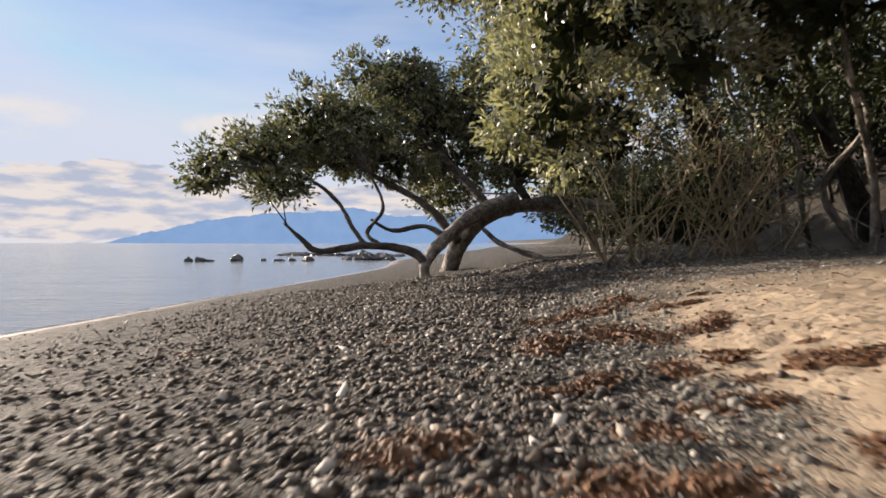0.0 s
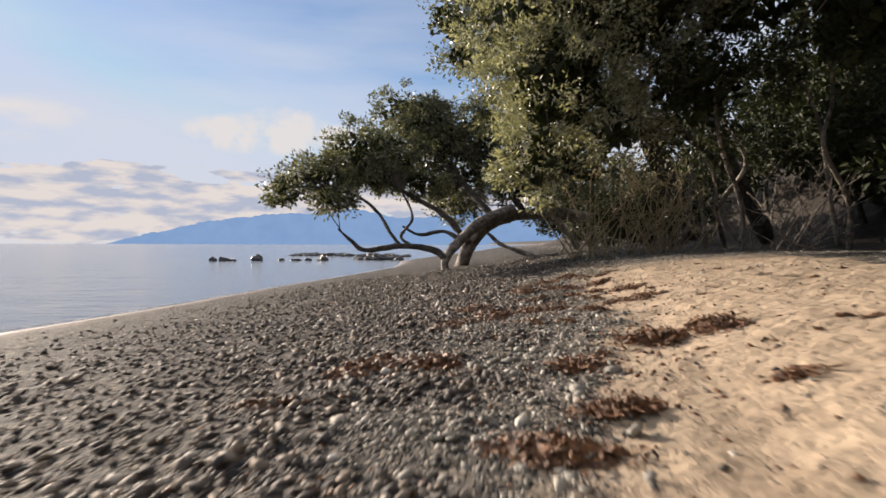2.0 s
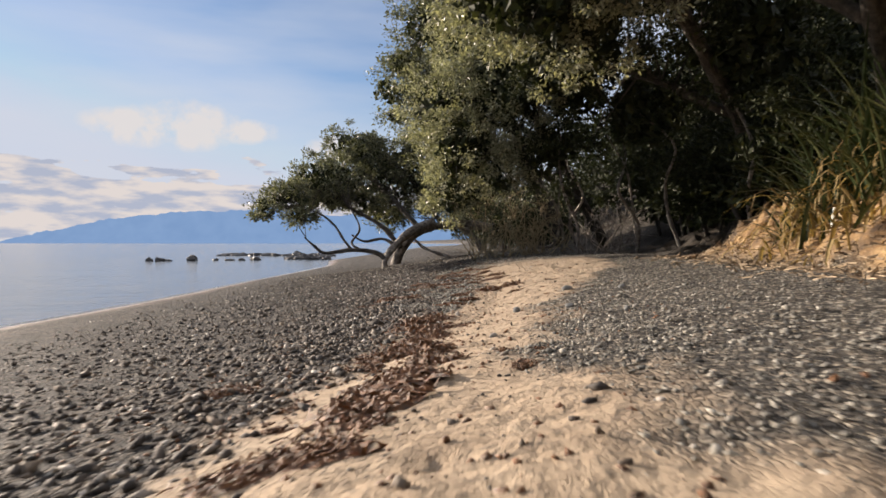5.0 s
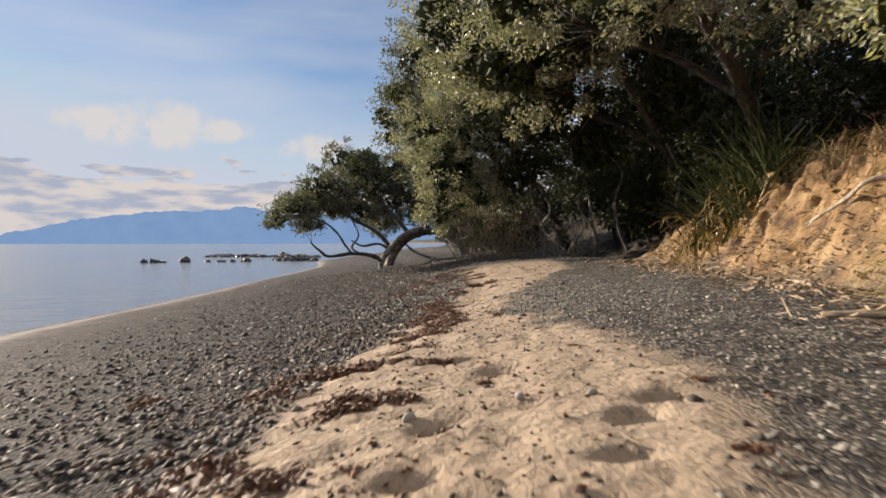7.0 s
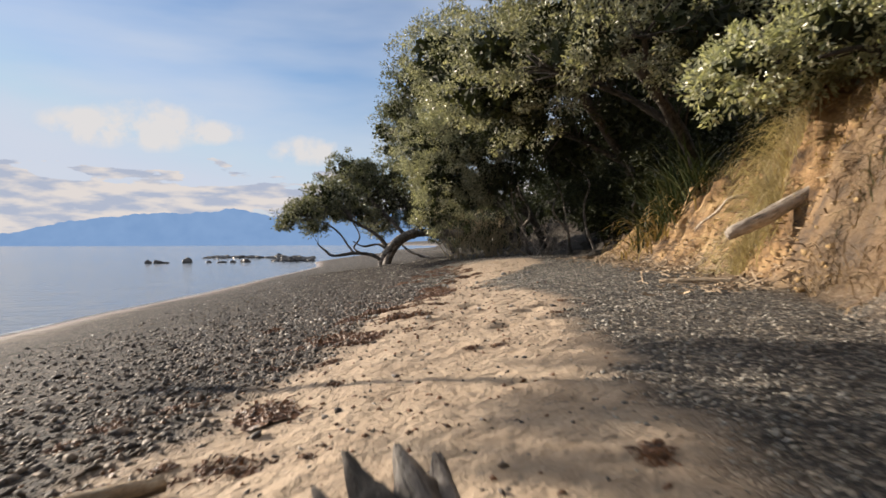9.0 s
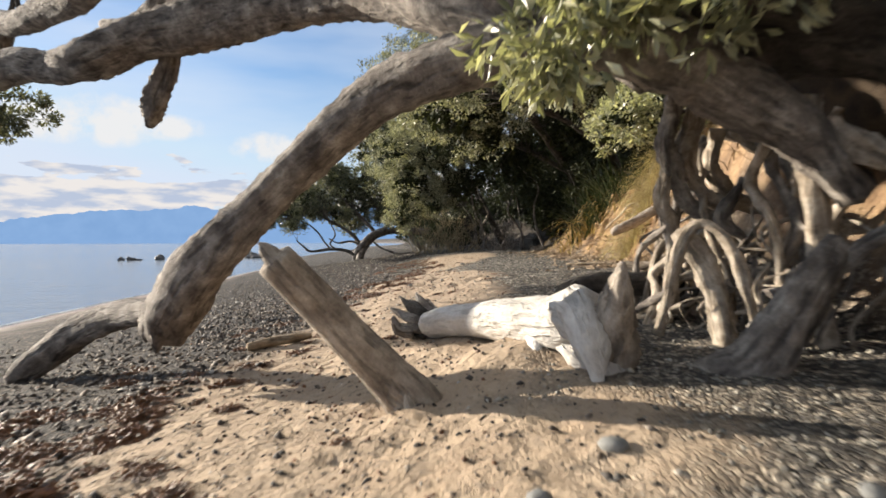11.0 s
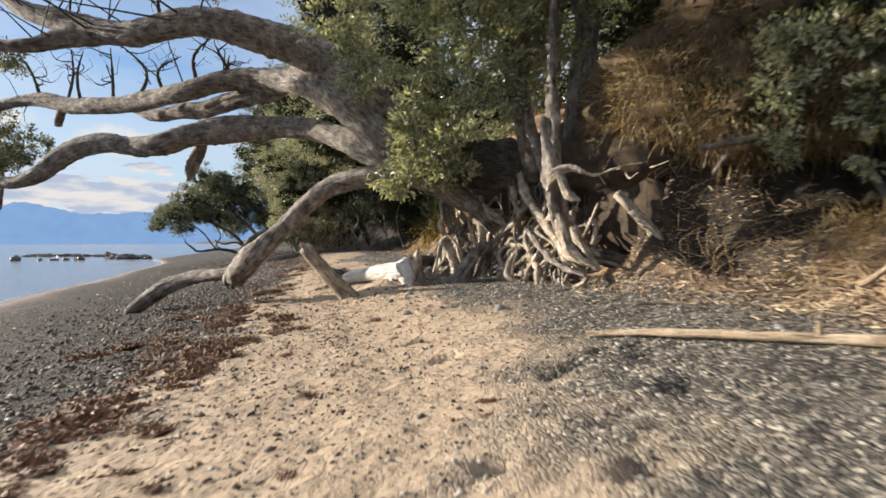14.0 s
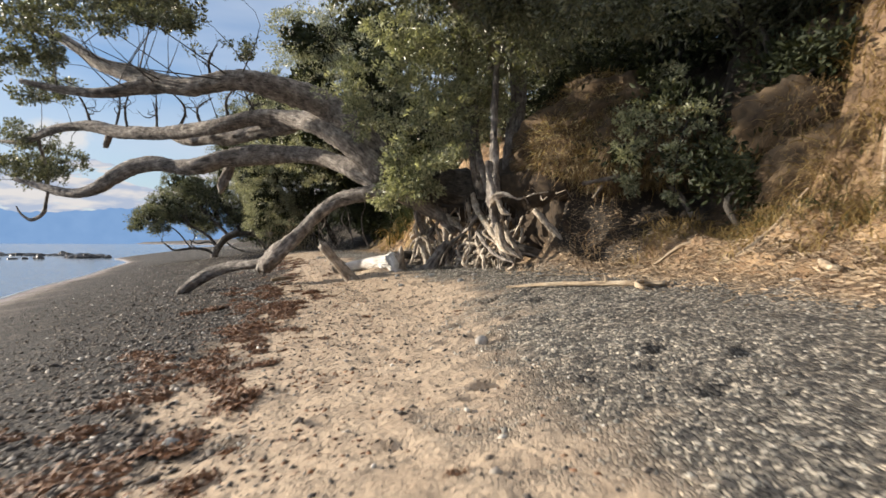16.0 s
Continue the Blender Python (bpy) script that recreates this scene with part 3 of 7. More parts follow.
def limb(name, pts, mat, parent, sides=10, n=8, rough=0.12, seed=0, label="", flat=1.0):
    V, F = tube(pts, sides, n, rough, seed, flat)
    me = quads_mesh(name, V, F, mat)
    S = spline(pts, n)
    run = np.concatenate([[0], np.cumsum(np.linalg.norm(np.diff(S[:, :3], axis=0), axis=1))]) * (0.12 + 0.6 * min(max(p[3] for p in pts), 0.4)) + seed * 0.37
    a = np.linspace(0, 2 * np.pi, sides, endpoint=False)
    R = np.maximum(S[:, 3], 0.01)[:, None]
    g = np.stack([R * np.cos(a), R * np.sin(a), np.repeat(run[:, None], sides, 1)], -1).reshape(-1, 3)
    g = np.vstack([g, [[0, 0, run[0]], [0, 0, run[-1]]]]).astype(np.float32)
    me.attributes.new("grain", "FLOAT_VECTOR", "POINT").data.foreach_set("vector", g.ravel())
    return part(name, me, parent, label)


def leaves(centres, normals, size, rng, droop=0.3, wide=0.42):
    """One folded, pointed leaf of four triangles at each centre."""
    n = len(centres)
    d = normals + rng.normal(0, 0.55, (n, 3))
    d[:, 2] -= droop * rng.random(n)
    d /= np.linalg.norm(d, axis=1)[:, None] + 1e-9
    s = np.cross(d, rng.normal(0, 1, (n, 3)))
    s /= np.linalg.norm(s, axis=1)[:, None] + 1e-9
    up_ = np.cross(s, d)
    L = (size * rng.uniform(0.6, 1.25, n))[:, None]
    a = centres - d * L * 0.5
    tip = centres + d * L * 0.5
    m1 = centres + s * L * wide * 0.5 + up_ * L * 0.09
    m2 = centres - s * L * wide * 0.5 + up_ * L * 0.09
    V = np.stack([a, m1, tip, m2], 1).reshape(-1, 3)
    i = np.arange(n)[:, None] * 4
    F = np.concatenate([i + np.array([[0, 1, 2]]), i + np.array([[0, 2, 3]])], 1).reshape(-1, 3)
    return V, F


def crown_points(lobes, clumps, per, clump_r, rng, shell=0.75):
    """Leaf centres in clumps over the outer shells of ellipsoids (x, y, z, rx, ry, rz)."""
    L = np.asarray(lobes, float)
    w = (L[:, 3] * L[:, 4] + L[:, 3] * L[:, 5]) ** 1.0
    pick = rng.choice(len(L), clumps, p=w / w.sum())
    d = rng.normal(0, 1, (clumps, 3))
    d /= np.linalg.norm(d, axis=1)[:, None]
    r = shell + (1.08 - shell) * rng.random(clumps) ** 0.6
    r *= 1 + 0.10 * np.sin(5 * d[:, 0] + 3 * d[:, 1] + pick) + 0.08 * np.sin(9 * d[:, 2] + 7 * d[:, 1])
    C = L[pick, :3] + d * L[pick, 3:] * r[:, None]
    k = np.repeat(np.arange(clumps), per)
    off = rng.normal(0, 1, (len(k), 3))
    off /= np.linalg.norm(off, axis=1)[:, None] + 1e-9
    cr = clump_r * rng.uniform(0.55, 1.3, clumps)[k] * rng.random(len(k)) ** 0.4
    return C[k] + off * cr[:, None] * np.array((1, 1, 0.75)), 0.8 * off + 0.5 * d[k] + np.array((0, 0, 0.25)), C


def crown(name, lobes, clumps, per, clump_r, size, mat, parent, seed, label="", shell=0.75, droop=0.3, wide=0.42, core=0):
    rng = np.random.default_rng(seed)
    P, N, C = crown_points(lobes, clumps, per, clump_r, rng, shell)
    ok = P[:, 2] > ground_z(P[:, 0], P[:, 1]) + 0.05
    V, F = leaves(P[ok], N[ok], size, rng, droop, wide)
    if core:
        # dark oversized leaves inside each lobe, added to block light and deepen gaps
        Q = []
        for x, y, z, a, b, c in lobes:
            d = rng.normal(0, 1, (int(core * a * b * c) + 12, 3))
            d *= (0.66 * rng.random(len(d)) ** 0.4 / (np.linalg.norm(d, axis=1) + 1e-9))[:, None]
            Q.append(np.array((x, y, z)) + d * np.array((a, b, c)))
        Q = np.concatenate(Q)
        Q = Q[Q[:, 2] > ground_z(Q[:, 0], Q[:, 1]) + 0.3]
        part("shade_core", mesh_from("shade_core", *leaves(Q, rng.normal(0, 1, Q.shape), 0.34, rng, 0.2, 0.6), LEAF_SHADED), parent)["kind"] = "stuff"
    return part(name, mesh_from(name, V, F, mat), parent, label), C


def twigs(name, roots, C, mat, parent, seed, r0=0.02, every=1):
    """Thin forked twigs from the nearest limb points to the clumps."""
    rng = np.random.default_rng(seed)
    R = np.asarray(roots, float)
    out = []
    for c in C[::every]:
        d = np.linalg.norm(R - c, axis=1)
        near = np.where(d < d.min() + 0.8)[0]
        a = R[near[int(rng.integers(len(near)))]]
        if d.min() < 0.15 or d.min() > 4.0:
            continue
        mid = (a + c) / 2 + rng.normal(0, 0.12, 3) * d.min()
        mid[2] += 0.12 * d.min()
        out.append(tube([(*a, r0 * (0.6 + 0.5 * d.min())), (*mid, r0 * 0.7), (*c, r0 * 0.25)], 4, 3, 0.05, int(rng.integers(1e6))))
    if out:
        ob = part(name, quads_mesh(name, *join(out), mat), parent)
        ob["kind"] = "stuff"
        return ob


# ---- the leaning tree at the point ----
def leaning_tree():
    tree = thing("leaning_tree", "gnarled dark tree leaning low over the shingle, dense green crown", "tree")
    L1 = [(-0.44, 14.9, 0.0, 0.22), (-0.1, 14.6, 0.9, 0.2), (0.6, 15.0, 1.5, 0.22), (1.6, 15.8, 1.75, 0.2), (3.2, 16.8, 1.8, 0.2), (5.2, 18.2, 1.6, 0.22), (7.0, 19.0, 1.0, 0.26)]
    L2 = [(-0.94, 12.4, 0.0, 0.11), (-0.93, 12.5, 0.35, 0.1), (-0.55, 13.2, 0.85, 0.15), (0.2, 14.2, 1.45, 0.18), (1.2, 15.2, 1.85, 0.2)]
    L3 = [(-0.93, 12.5, 0.35, 0.10), (-1.3, 12.6, 0.62, 0.09), (-2.2, 12.7, 0.72, 0.08), (-3.2, 12.9, 0.6, 0.07), (-3.6, 13.0, 0.85, 0.05), (-4.0, 13.1, 1.2, 0.03)]
    limbs = [L1, L2, L3,
             [(-0.2, 14.4, 0.8, 0.12), (-1.0, 14.8, 1.7, 0.09), (-2.2, 15.2, 2.4, 0.07), (-3.4, 15.0, 3.1, 0.07), (-4.4, 14.4, 2.9, 0.04)],
             [(0.6, 15.0, 1.6, 0.12), (-0.2, 15.8, 2.6, 0.10), (-1.2, 16.6, 3.8, 0.08), (-2.0, 17.6, 5.2, 0.06)],
             [(-2.2, 12.7, 0.72, 0.06), (-2.5, 12.9, 1.1, 0.05), (-2.9, 13.3, 1.7, 0.045), (-3.6, 13.3, 2.2, 0.04), (-4.8, 12.9, 2.4, 0.03)],
             [(-1.9, 12.7, 0.72, 0.05), (-2.2, 13.0, 1.0, 0.045), (-1.9, 13.4, 1.5, 0.04), (-2.1, 13.8, 2.1, 0.03), (-2.6, 14.2, 2.8, 0.02)],
             [(-0.5, 13.3, 0.9, 0.08), (-1.0, 13.6, 1.15, 0.06), (-1.7, 13.7, 1.05, 0.05), (-2.2, 13.8, 1.3, 0.03)],
             [(1.6, 15.8, 1.9, 0.12), (1.0, 16.6, 3.0, 0.09), (0.2, 17.6, 4.2, 0.08)]]
    for i, l in enumerate(limbs):
        limb("trunk" if i < 2 else "branch", l, BARK_DARK if i > 1 else BARK_GREY, tree, 10 if i < 3 else 8, 8, 0.13, i)
    lobes = [(-5.35, 12.6, 2.35, 0.65, 0.9, 0.5), (-4.6, 13.8, 2.75, 1.0, 1.2, 0.75), (-3.7, 14.8, 3.6, 1.1, 1.4, 0.9), (-2.4, 17.6, 5.4, 1.15, 1.4, 1.0),
             (-2.7, 15.6, 3.6, 1.3, 1.5, 1.0), (-1.0, 17.4, 4.1, 1.5, 1.5, 1.3), (-4.2, 13.3, 2.0, 0.6, 0.8, 0.35), (-0.6, 18.5, 2.3, 1.1, 1.1, 0.7),
             (-1.5, 16.8, 5.0, 1.0, 1.2, 0.8), (-3.2, 15.2, 2.9, 0.9, 1.0, 0.45), (-1.7, 15.8, 2.8, 0.9, 1.0, 0.5), (-0.2, 17.2, 3.0, 1.1, 1.1, 0.8), (0.4, 17.5, 4.8, 1.3, 1.4, 1.2), (1.4, 16.4, 2.75, 1.2, 1.0, 0.55), (3.0, 16.6, 2.7, 1.2, 1.0, 0.6), (2.0, 17.5, 3.8, 1.4, 1.3, 1.0)]
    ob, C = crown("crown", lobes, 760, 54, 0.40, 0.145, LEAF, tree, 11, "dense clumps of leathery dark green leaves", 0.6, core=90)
    R = np.concatenate([spline(l, 8)[:, :3] for l in limbs[2:]])
    twigs("fine_branching", R, C, BARK_DARK, tree, 5, 0.02, 2)


leaning_tree()


def wood_tree(label, trunk, branches, lobes, clumps, per, clump_r, size, mat, seed, shell=0.7, name="coastal_tree"):
    tree = thing(name, label, "tree", "trees of the wooded bank")
    limb("trunk", trunk, BARK_DARK, tree, 10, 8, 0.12, seed)
    for i, b in enumerate(branches):
        limb("branch", b, BARK_DARK, tree, 7, 6, 0.12, seed + i + 1)
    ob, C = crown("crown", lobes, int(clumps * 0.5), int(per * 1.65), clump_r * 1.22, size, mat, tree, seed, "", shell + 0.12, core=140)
    R = np.concatenate([spline(l, 8)[:, :3] for l in [trunk, *branches]])
    twigs("fine_branching", R, C, BARK_DARK, tree, seed, 0.018, 6)
    return tree


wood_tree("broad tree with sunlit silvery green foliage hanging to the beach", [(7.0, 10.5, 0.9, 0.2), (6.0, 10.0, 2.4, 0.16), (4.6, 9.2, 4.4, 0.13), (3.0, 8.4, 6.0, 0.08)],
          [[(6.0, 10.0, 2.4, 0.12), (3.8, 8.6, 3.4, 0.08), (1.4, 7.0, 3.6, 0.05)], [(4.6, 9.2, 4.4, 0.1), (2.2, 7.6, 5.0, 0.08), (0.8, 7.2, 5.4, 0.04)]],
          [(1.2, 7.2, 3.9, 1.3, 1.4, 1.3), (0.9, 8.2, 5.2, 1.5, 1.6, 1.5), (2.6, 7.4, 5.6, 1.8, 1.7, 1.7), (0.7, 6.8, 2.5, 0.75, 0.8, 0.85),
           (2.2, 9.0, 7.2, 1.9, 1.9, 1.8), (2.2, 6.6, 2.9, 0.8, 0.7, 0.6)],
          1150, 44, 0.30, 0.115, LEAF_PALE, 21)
wood_tree("tall dark evergreen tree at the end of the beach", [(6.5, 14.0, 1.0, 0.32), (5.0, 13.5, 4.0, 0.28), (3.2, 12.6, 7.5, 0.2), (2.5, 12.0, 11.0, 0.1)],
          [[(5.0, 13.5, 4.0, 0.2), (2.4, 12.4, 5.5, 0.12), (-0.4, 11.4, 6.6, 0.04)], [(3.2, 12.6, 7.5, 0.14), (1.2, 11.6, 8.6, 0.06)]],
          [(-0.95, 11.0, 6.4, 0.75, 0.8, 0.6), (-0.3, 11.2, 7.4, 0.9, 0.9, 0.8), (-0.5, 11.2, 5.6, 0.5, 0.6, 0.4), (0.8, 11.6, 6.2, 1.4, 1.6, 1.5), (0.9, 11.4, 8.8, 1.8, 1.8, 1.7), (3.0, 12.0, 10.6, 2.2, 2.2, 1.9), (2.2, 13.2, 5.4, 2.0, 2.0, 2.0),
           (4.5, 11.0, 8.0, 2.2, 2.2, 2.2), (3.0, 14.5, 3.6, 1.8, 1.6, 1.4)],
          1400, 36, 0.4, 0.14, LEAF, 22)
# last two lobes are the pale tree's shaded side, in the darker leaf colour
wood_tree("evergreen tree over the clay bank, shade put into its leaf colour", [(8.2, 3.2, 2.2, 0.2), (7.0, 2.2, 4.0, 0.17), (4.6, 0.5, 6.0, 0.16), (3.2, -1.0, 7.2, 0.08)],
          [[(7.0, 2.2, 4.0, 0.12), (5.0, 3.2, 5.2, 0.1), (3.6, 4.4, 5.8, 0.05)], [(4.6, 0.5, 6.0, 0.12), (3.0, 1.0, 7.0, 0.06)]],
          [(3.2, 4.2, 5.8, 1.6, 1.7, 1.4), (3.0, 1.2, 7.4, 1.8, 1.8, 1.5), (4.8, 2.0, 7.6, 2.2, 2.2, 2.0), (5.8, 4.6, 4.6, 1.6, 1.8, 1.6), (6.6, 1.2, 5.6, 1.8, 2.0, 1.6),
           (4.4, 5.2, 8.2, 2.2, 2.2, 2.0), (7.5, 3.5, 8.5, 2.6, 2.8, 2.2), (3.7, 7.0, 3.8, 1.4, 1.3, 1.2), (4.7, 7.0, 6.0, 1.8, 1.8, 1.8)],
          1650, 34, 0.36, 0.125, LEAF_SHADED, 23)
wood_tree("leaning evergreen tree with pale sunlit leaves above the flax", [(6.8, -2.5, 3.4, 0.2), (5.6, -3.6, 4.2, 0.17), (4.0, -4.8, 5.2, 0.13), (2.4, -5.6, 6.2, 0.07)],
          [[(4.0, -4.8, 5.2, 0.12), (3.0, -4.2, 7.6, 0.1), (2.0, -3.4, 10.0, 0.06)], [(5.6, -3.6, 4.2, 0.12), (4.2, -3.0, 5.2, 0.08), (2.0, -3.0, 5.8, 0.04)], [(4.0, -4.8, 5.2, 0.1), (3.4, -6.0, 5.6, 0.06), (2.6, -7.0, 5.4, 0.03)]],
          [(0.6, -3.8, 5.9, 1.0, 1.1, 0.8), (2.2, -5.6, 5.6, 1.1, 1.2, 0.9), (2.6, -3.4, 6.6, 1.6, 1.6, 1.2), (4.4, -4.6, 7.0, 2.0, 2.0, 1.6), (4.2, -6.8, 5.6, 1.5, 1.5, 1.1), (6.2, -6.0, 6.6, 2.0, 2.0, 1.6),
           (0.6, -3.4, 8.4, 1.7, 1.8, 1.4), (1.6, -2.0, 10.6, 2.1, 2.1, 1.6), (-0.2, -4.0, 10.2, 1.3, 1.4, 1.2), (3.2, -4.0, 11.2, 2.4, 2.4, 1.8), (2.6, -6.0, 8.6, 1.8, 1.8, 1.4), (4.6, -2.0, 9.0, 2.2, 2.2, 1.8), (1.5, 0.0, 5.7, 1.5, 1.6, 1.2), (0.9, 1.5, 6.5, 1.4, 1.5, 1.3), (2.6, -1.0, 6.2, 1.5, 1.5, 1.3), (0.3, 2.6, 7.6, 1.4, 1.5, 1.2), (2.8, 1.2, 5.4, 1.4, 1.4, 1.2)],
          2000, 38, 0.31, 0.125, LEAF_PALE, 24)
wood_tree("dark tree behind the rooted tree on the bank", [(4.0, -14.0, 3.6, 0.3), (3.4, -14.5, 5.5, 0.24), (2.4, -15.2, 8.0, 0.14), (2.0, -15.6, 10.5, 0.07)],
          [[(3.4, -14.5, 5.5, 0.16), (1.6, -14.2, 6.8, 0.08), (0.2, -13.8, 7.4, 0.04)], [(2.4, -15.2, 8.0, 0.1), (1.2, -16.4, 8.8, 0.05)]],
          [(0.6, -14.0, 7.4, 1.3, 1.4, 1.1), (2.0, -15.0, 9.6, 1.9, 1.9, 1.7), (3.4, -13.0, 8.0, 2.0, 2.0, 1.8), (3.6, -16.5, 7.6, 1.9, 1.9, 1.7), (5.0, -15.0, 10.0, 2.2, 2.2, 2.0)],
          1000, 34, 0.36, 0.13, LEAF_SHADED, 25)


def wood_shrub(x, y, r, h, seed, mat, label, name="shrub", per=19, clumps=200, size=0.235):
    """A rounded mass of understorey: some crooked stems and a crown of uneven lobes."""
    rng = np.random.default_rng(seed)
    z = gz(x, y)
    ob = thing(name, label, "shrub", "understorey of the wooded bank")
    lobes = [(x + rng.uniform(-0.6, 0.6) * r, y + rng.uniform(-0.6, 0.6) * r, z + h * rng.uniform(0.35, 0.8), r * rng.uniform(0.6, 0.95), r * rng.uniform(0.6, 0.95), h * rng.uniform(0.25, 0.4)) for _ in range(5)]
    for k in range(3):
        a = rng.uniform(0, 6.28)
        limb("stem", [(x + 0.3 * math.cos(a), y + 0.3 * math.sin(a), z - 0.1, 0.07), (x + 0.5 * math.cos(a), y + 0.5 * math.sin(a), z + 0.3 * h, 0.055), (*lobes[k][:3], 0.03)], BARK_DARK, ob, 6, 4, 0.1, seed + k)
    crown("crown", lobes, clumps, per, 0.42, size, mat, ob, seed, "", 0.35)
    return ob


DARK_SHRUB, PALE_SHRUB = "dense dark green understorey shrub on the wooded slope", "sunlit grey-green shrub on the wooded slope"
rs = random.Random(8)
for k, (y, off, r, h) in enumerate([(-33, 4.6, 1.8, 4), (-29.5, 4.8, 1.7, 3.6), (-26, 5.0, 1.8, 4), (-22.5, 4.2, 1.8, 4.2), (-19, 3.4, 1.8, 4.5), (-15.5, 4.4, 1.9, 4.6), (-12, 5.0, 1.9, 4.4), (-8.5, 5.0, 1.9, 4.2), (-5, 5.0, 1.9, 4),
                                  (-1.5, 4.2, 1.9, 4.0), (1.5, 3.2, 1.7, 3.2), (4.5, 2.4, 1.6, 2.8), (7.5, 2.2, 1.7, 3.0), (10.5, 2.2, 1.7, 3.2), (14, 2.0, 1.8, 3.2), (18, 1.2, 1.9, 3.4), (22, 0.2, 1.9, 3.2), (27, 0, 2.2, 3.6), (33, 0.5, 2.4, 4), (40, 1, 2.6, 4.2), (48, 2, 2.8, 4.5), (17.5, -3.6, 1.0, 1.6), (20, -4.0, 1.4, 2.2), (23.5, -4.0, 1.5, 2.4), (16, -2.0, 1.0, 1.8), (28, -4, 1.6, 2.4), (-0.5, 1.9, 1.2, 2.2), (1.2, 1.0, 1.2, 2.4), (3.0, 0.8, 1.3, 2.4), (5.0, 0.6, 1.3, 2.6), (7.0, 0.6, 1.3, 2.6), (9.0, 0.5, 1.4, 2.8)]):
    wood_shrub(float(TOE(y)) + off + r, y, r * 1.15, h, 300 + k, LEAF_SHADED, DARK_SHRUB)
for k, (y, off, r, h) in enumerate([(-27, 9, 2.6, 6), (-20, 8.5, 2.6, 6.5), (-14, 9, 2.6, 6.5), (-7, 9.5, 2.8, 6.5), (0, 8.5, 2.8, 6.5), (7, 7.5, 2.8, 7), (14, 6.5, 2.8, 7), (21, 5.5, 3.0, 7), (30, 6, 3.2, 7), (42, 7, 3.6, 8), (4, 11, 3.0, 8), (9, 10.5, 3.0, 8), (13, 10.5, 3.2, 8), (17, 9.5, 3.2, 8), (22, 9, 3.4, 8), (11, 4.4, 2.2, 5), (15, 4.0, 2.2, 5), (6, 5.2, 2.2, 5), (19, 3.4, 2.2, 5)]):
    wood_shrub(float(TOE(y)) + off + 1, y, r, h, 340 + k, LEAF_SHADED, "tall dark evergreen thicket up the slope", "thicket", 19, 220, 0.33)


def ball(lat, lon, seed):
    """A slightly uneven ball of quads, radius 1."""
    rng = np.random.default_rng(seed)
    V = [(0, 0, 1)] + [(math.sin(math.pi * i / lat) * math.cos(2 * math.pi * j / lon), math.sin(math.pi * i / lat) * math.sin(2 * math.pi * j / lon), math.cos(math.pi * i / lat)) for i in range(1, lat) for j in range(lon)] + [(0, 0, -1)]
    V = np.array(V)
    V *= (1 + 0.10 * np.sin(2.3 * V[:, :1] + rng.uniform(0, 6)) + 0.10 * np.sin(3.1 * V[:, 1:2] + rng.uniform(0, 6)) + rng.normal(0, 0.035, (len(V), 1)))
    F = [(0, 1 + j, 1 + (j + 1) % lon, 1 + (j + 1) % lon) for j in range(lon)]
    for i in range(lat - 2):
        a = 1 + i * lon
        F += [(a + j, a + lon + j, a + lon + (j + 1) % lon, a + (j + 1) % lon) for j in range(lon)]
    e, a = len(V) - 1, 1 + (lat - 2) * lon
    F += [(e, a + (j + 1) % lon, a + j, a + j) for j in range(lon)]
    return V, np.array(F)


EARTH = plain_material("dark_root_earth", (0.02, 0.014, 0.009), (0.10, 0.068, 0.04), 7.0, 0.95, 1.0)


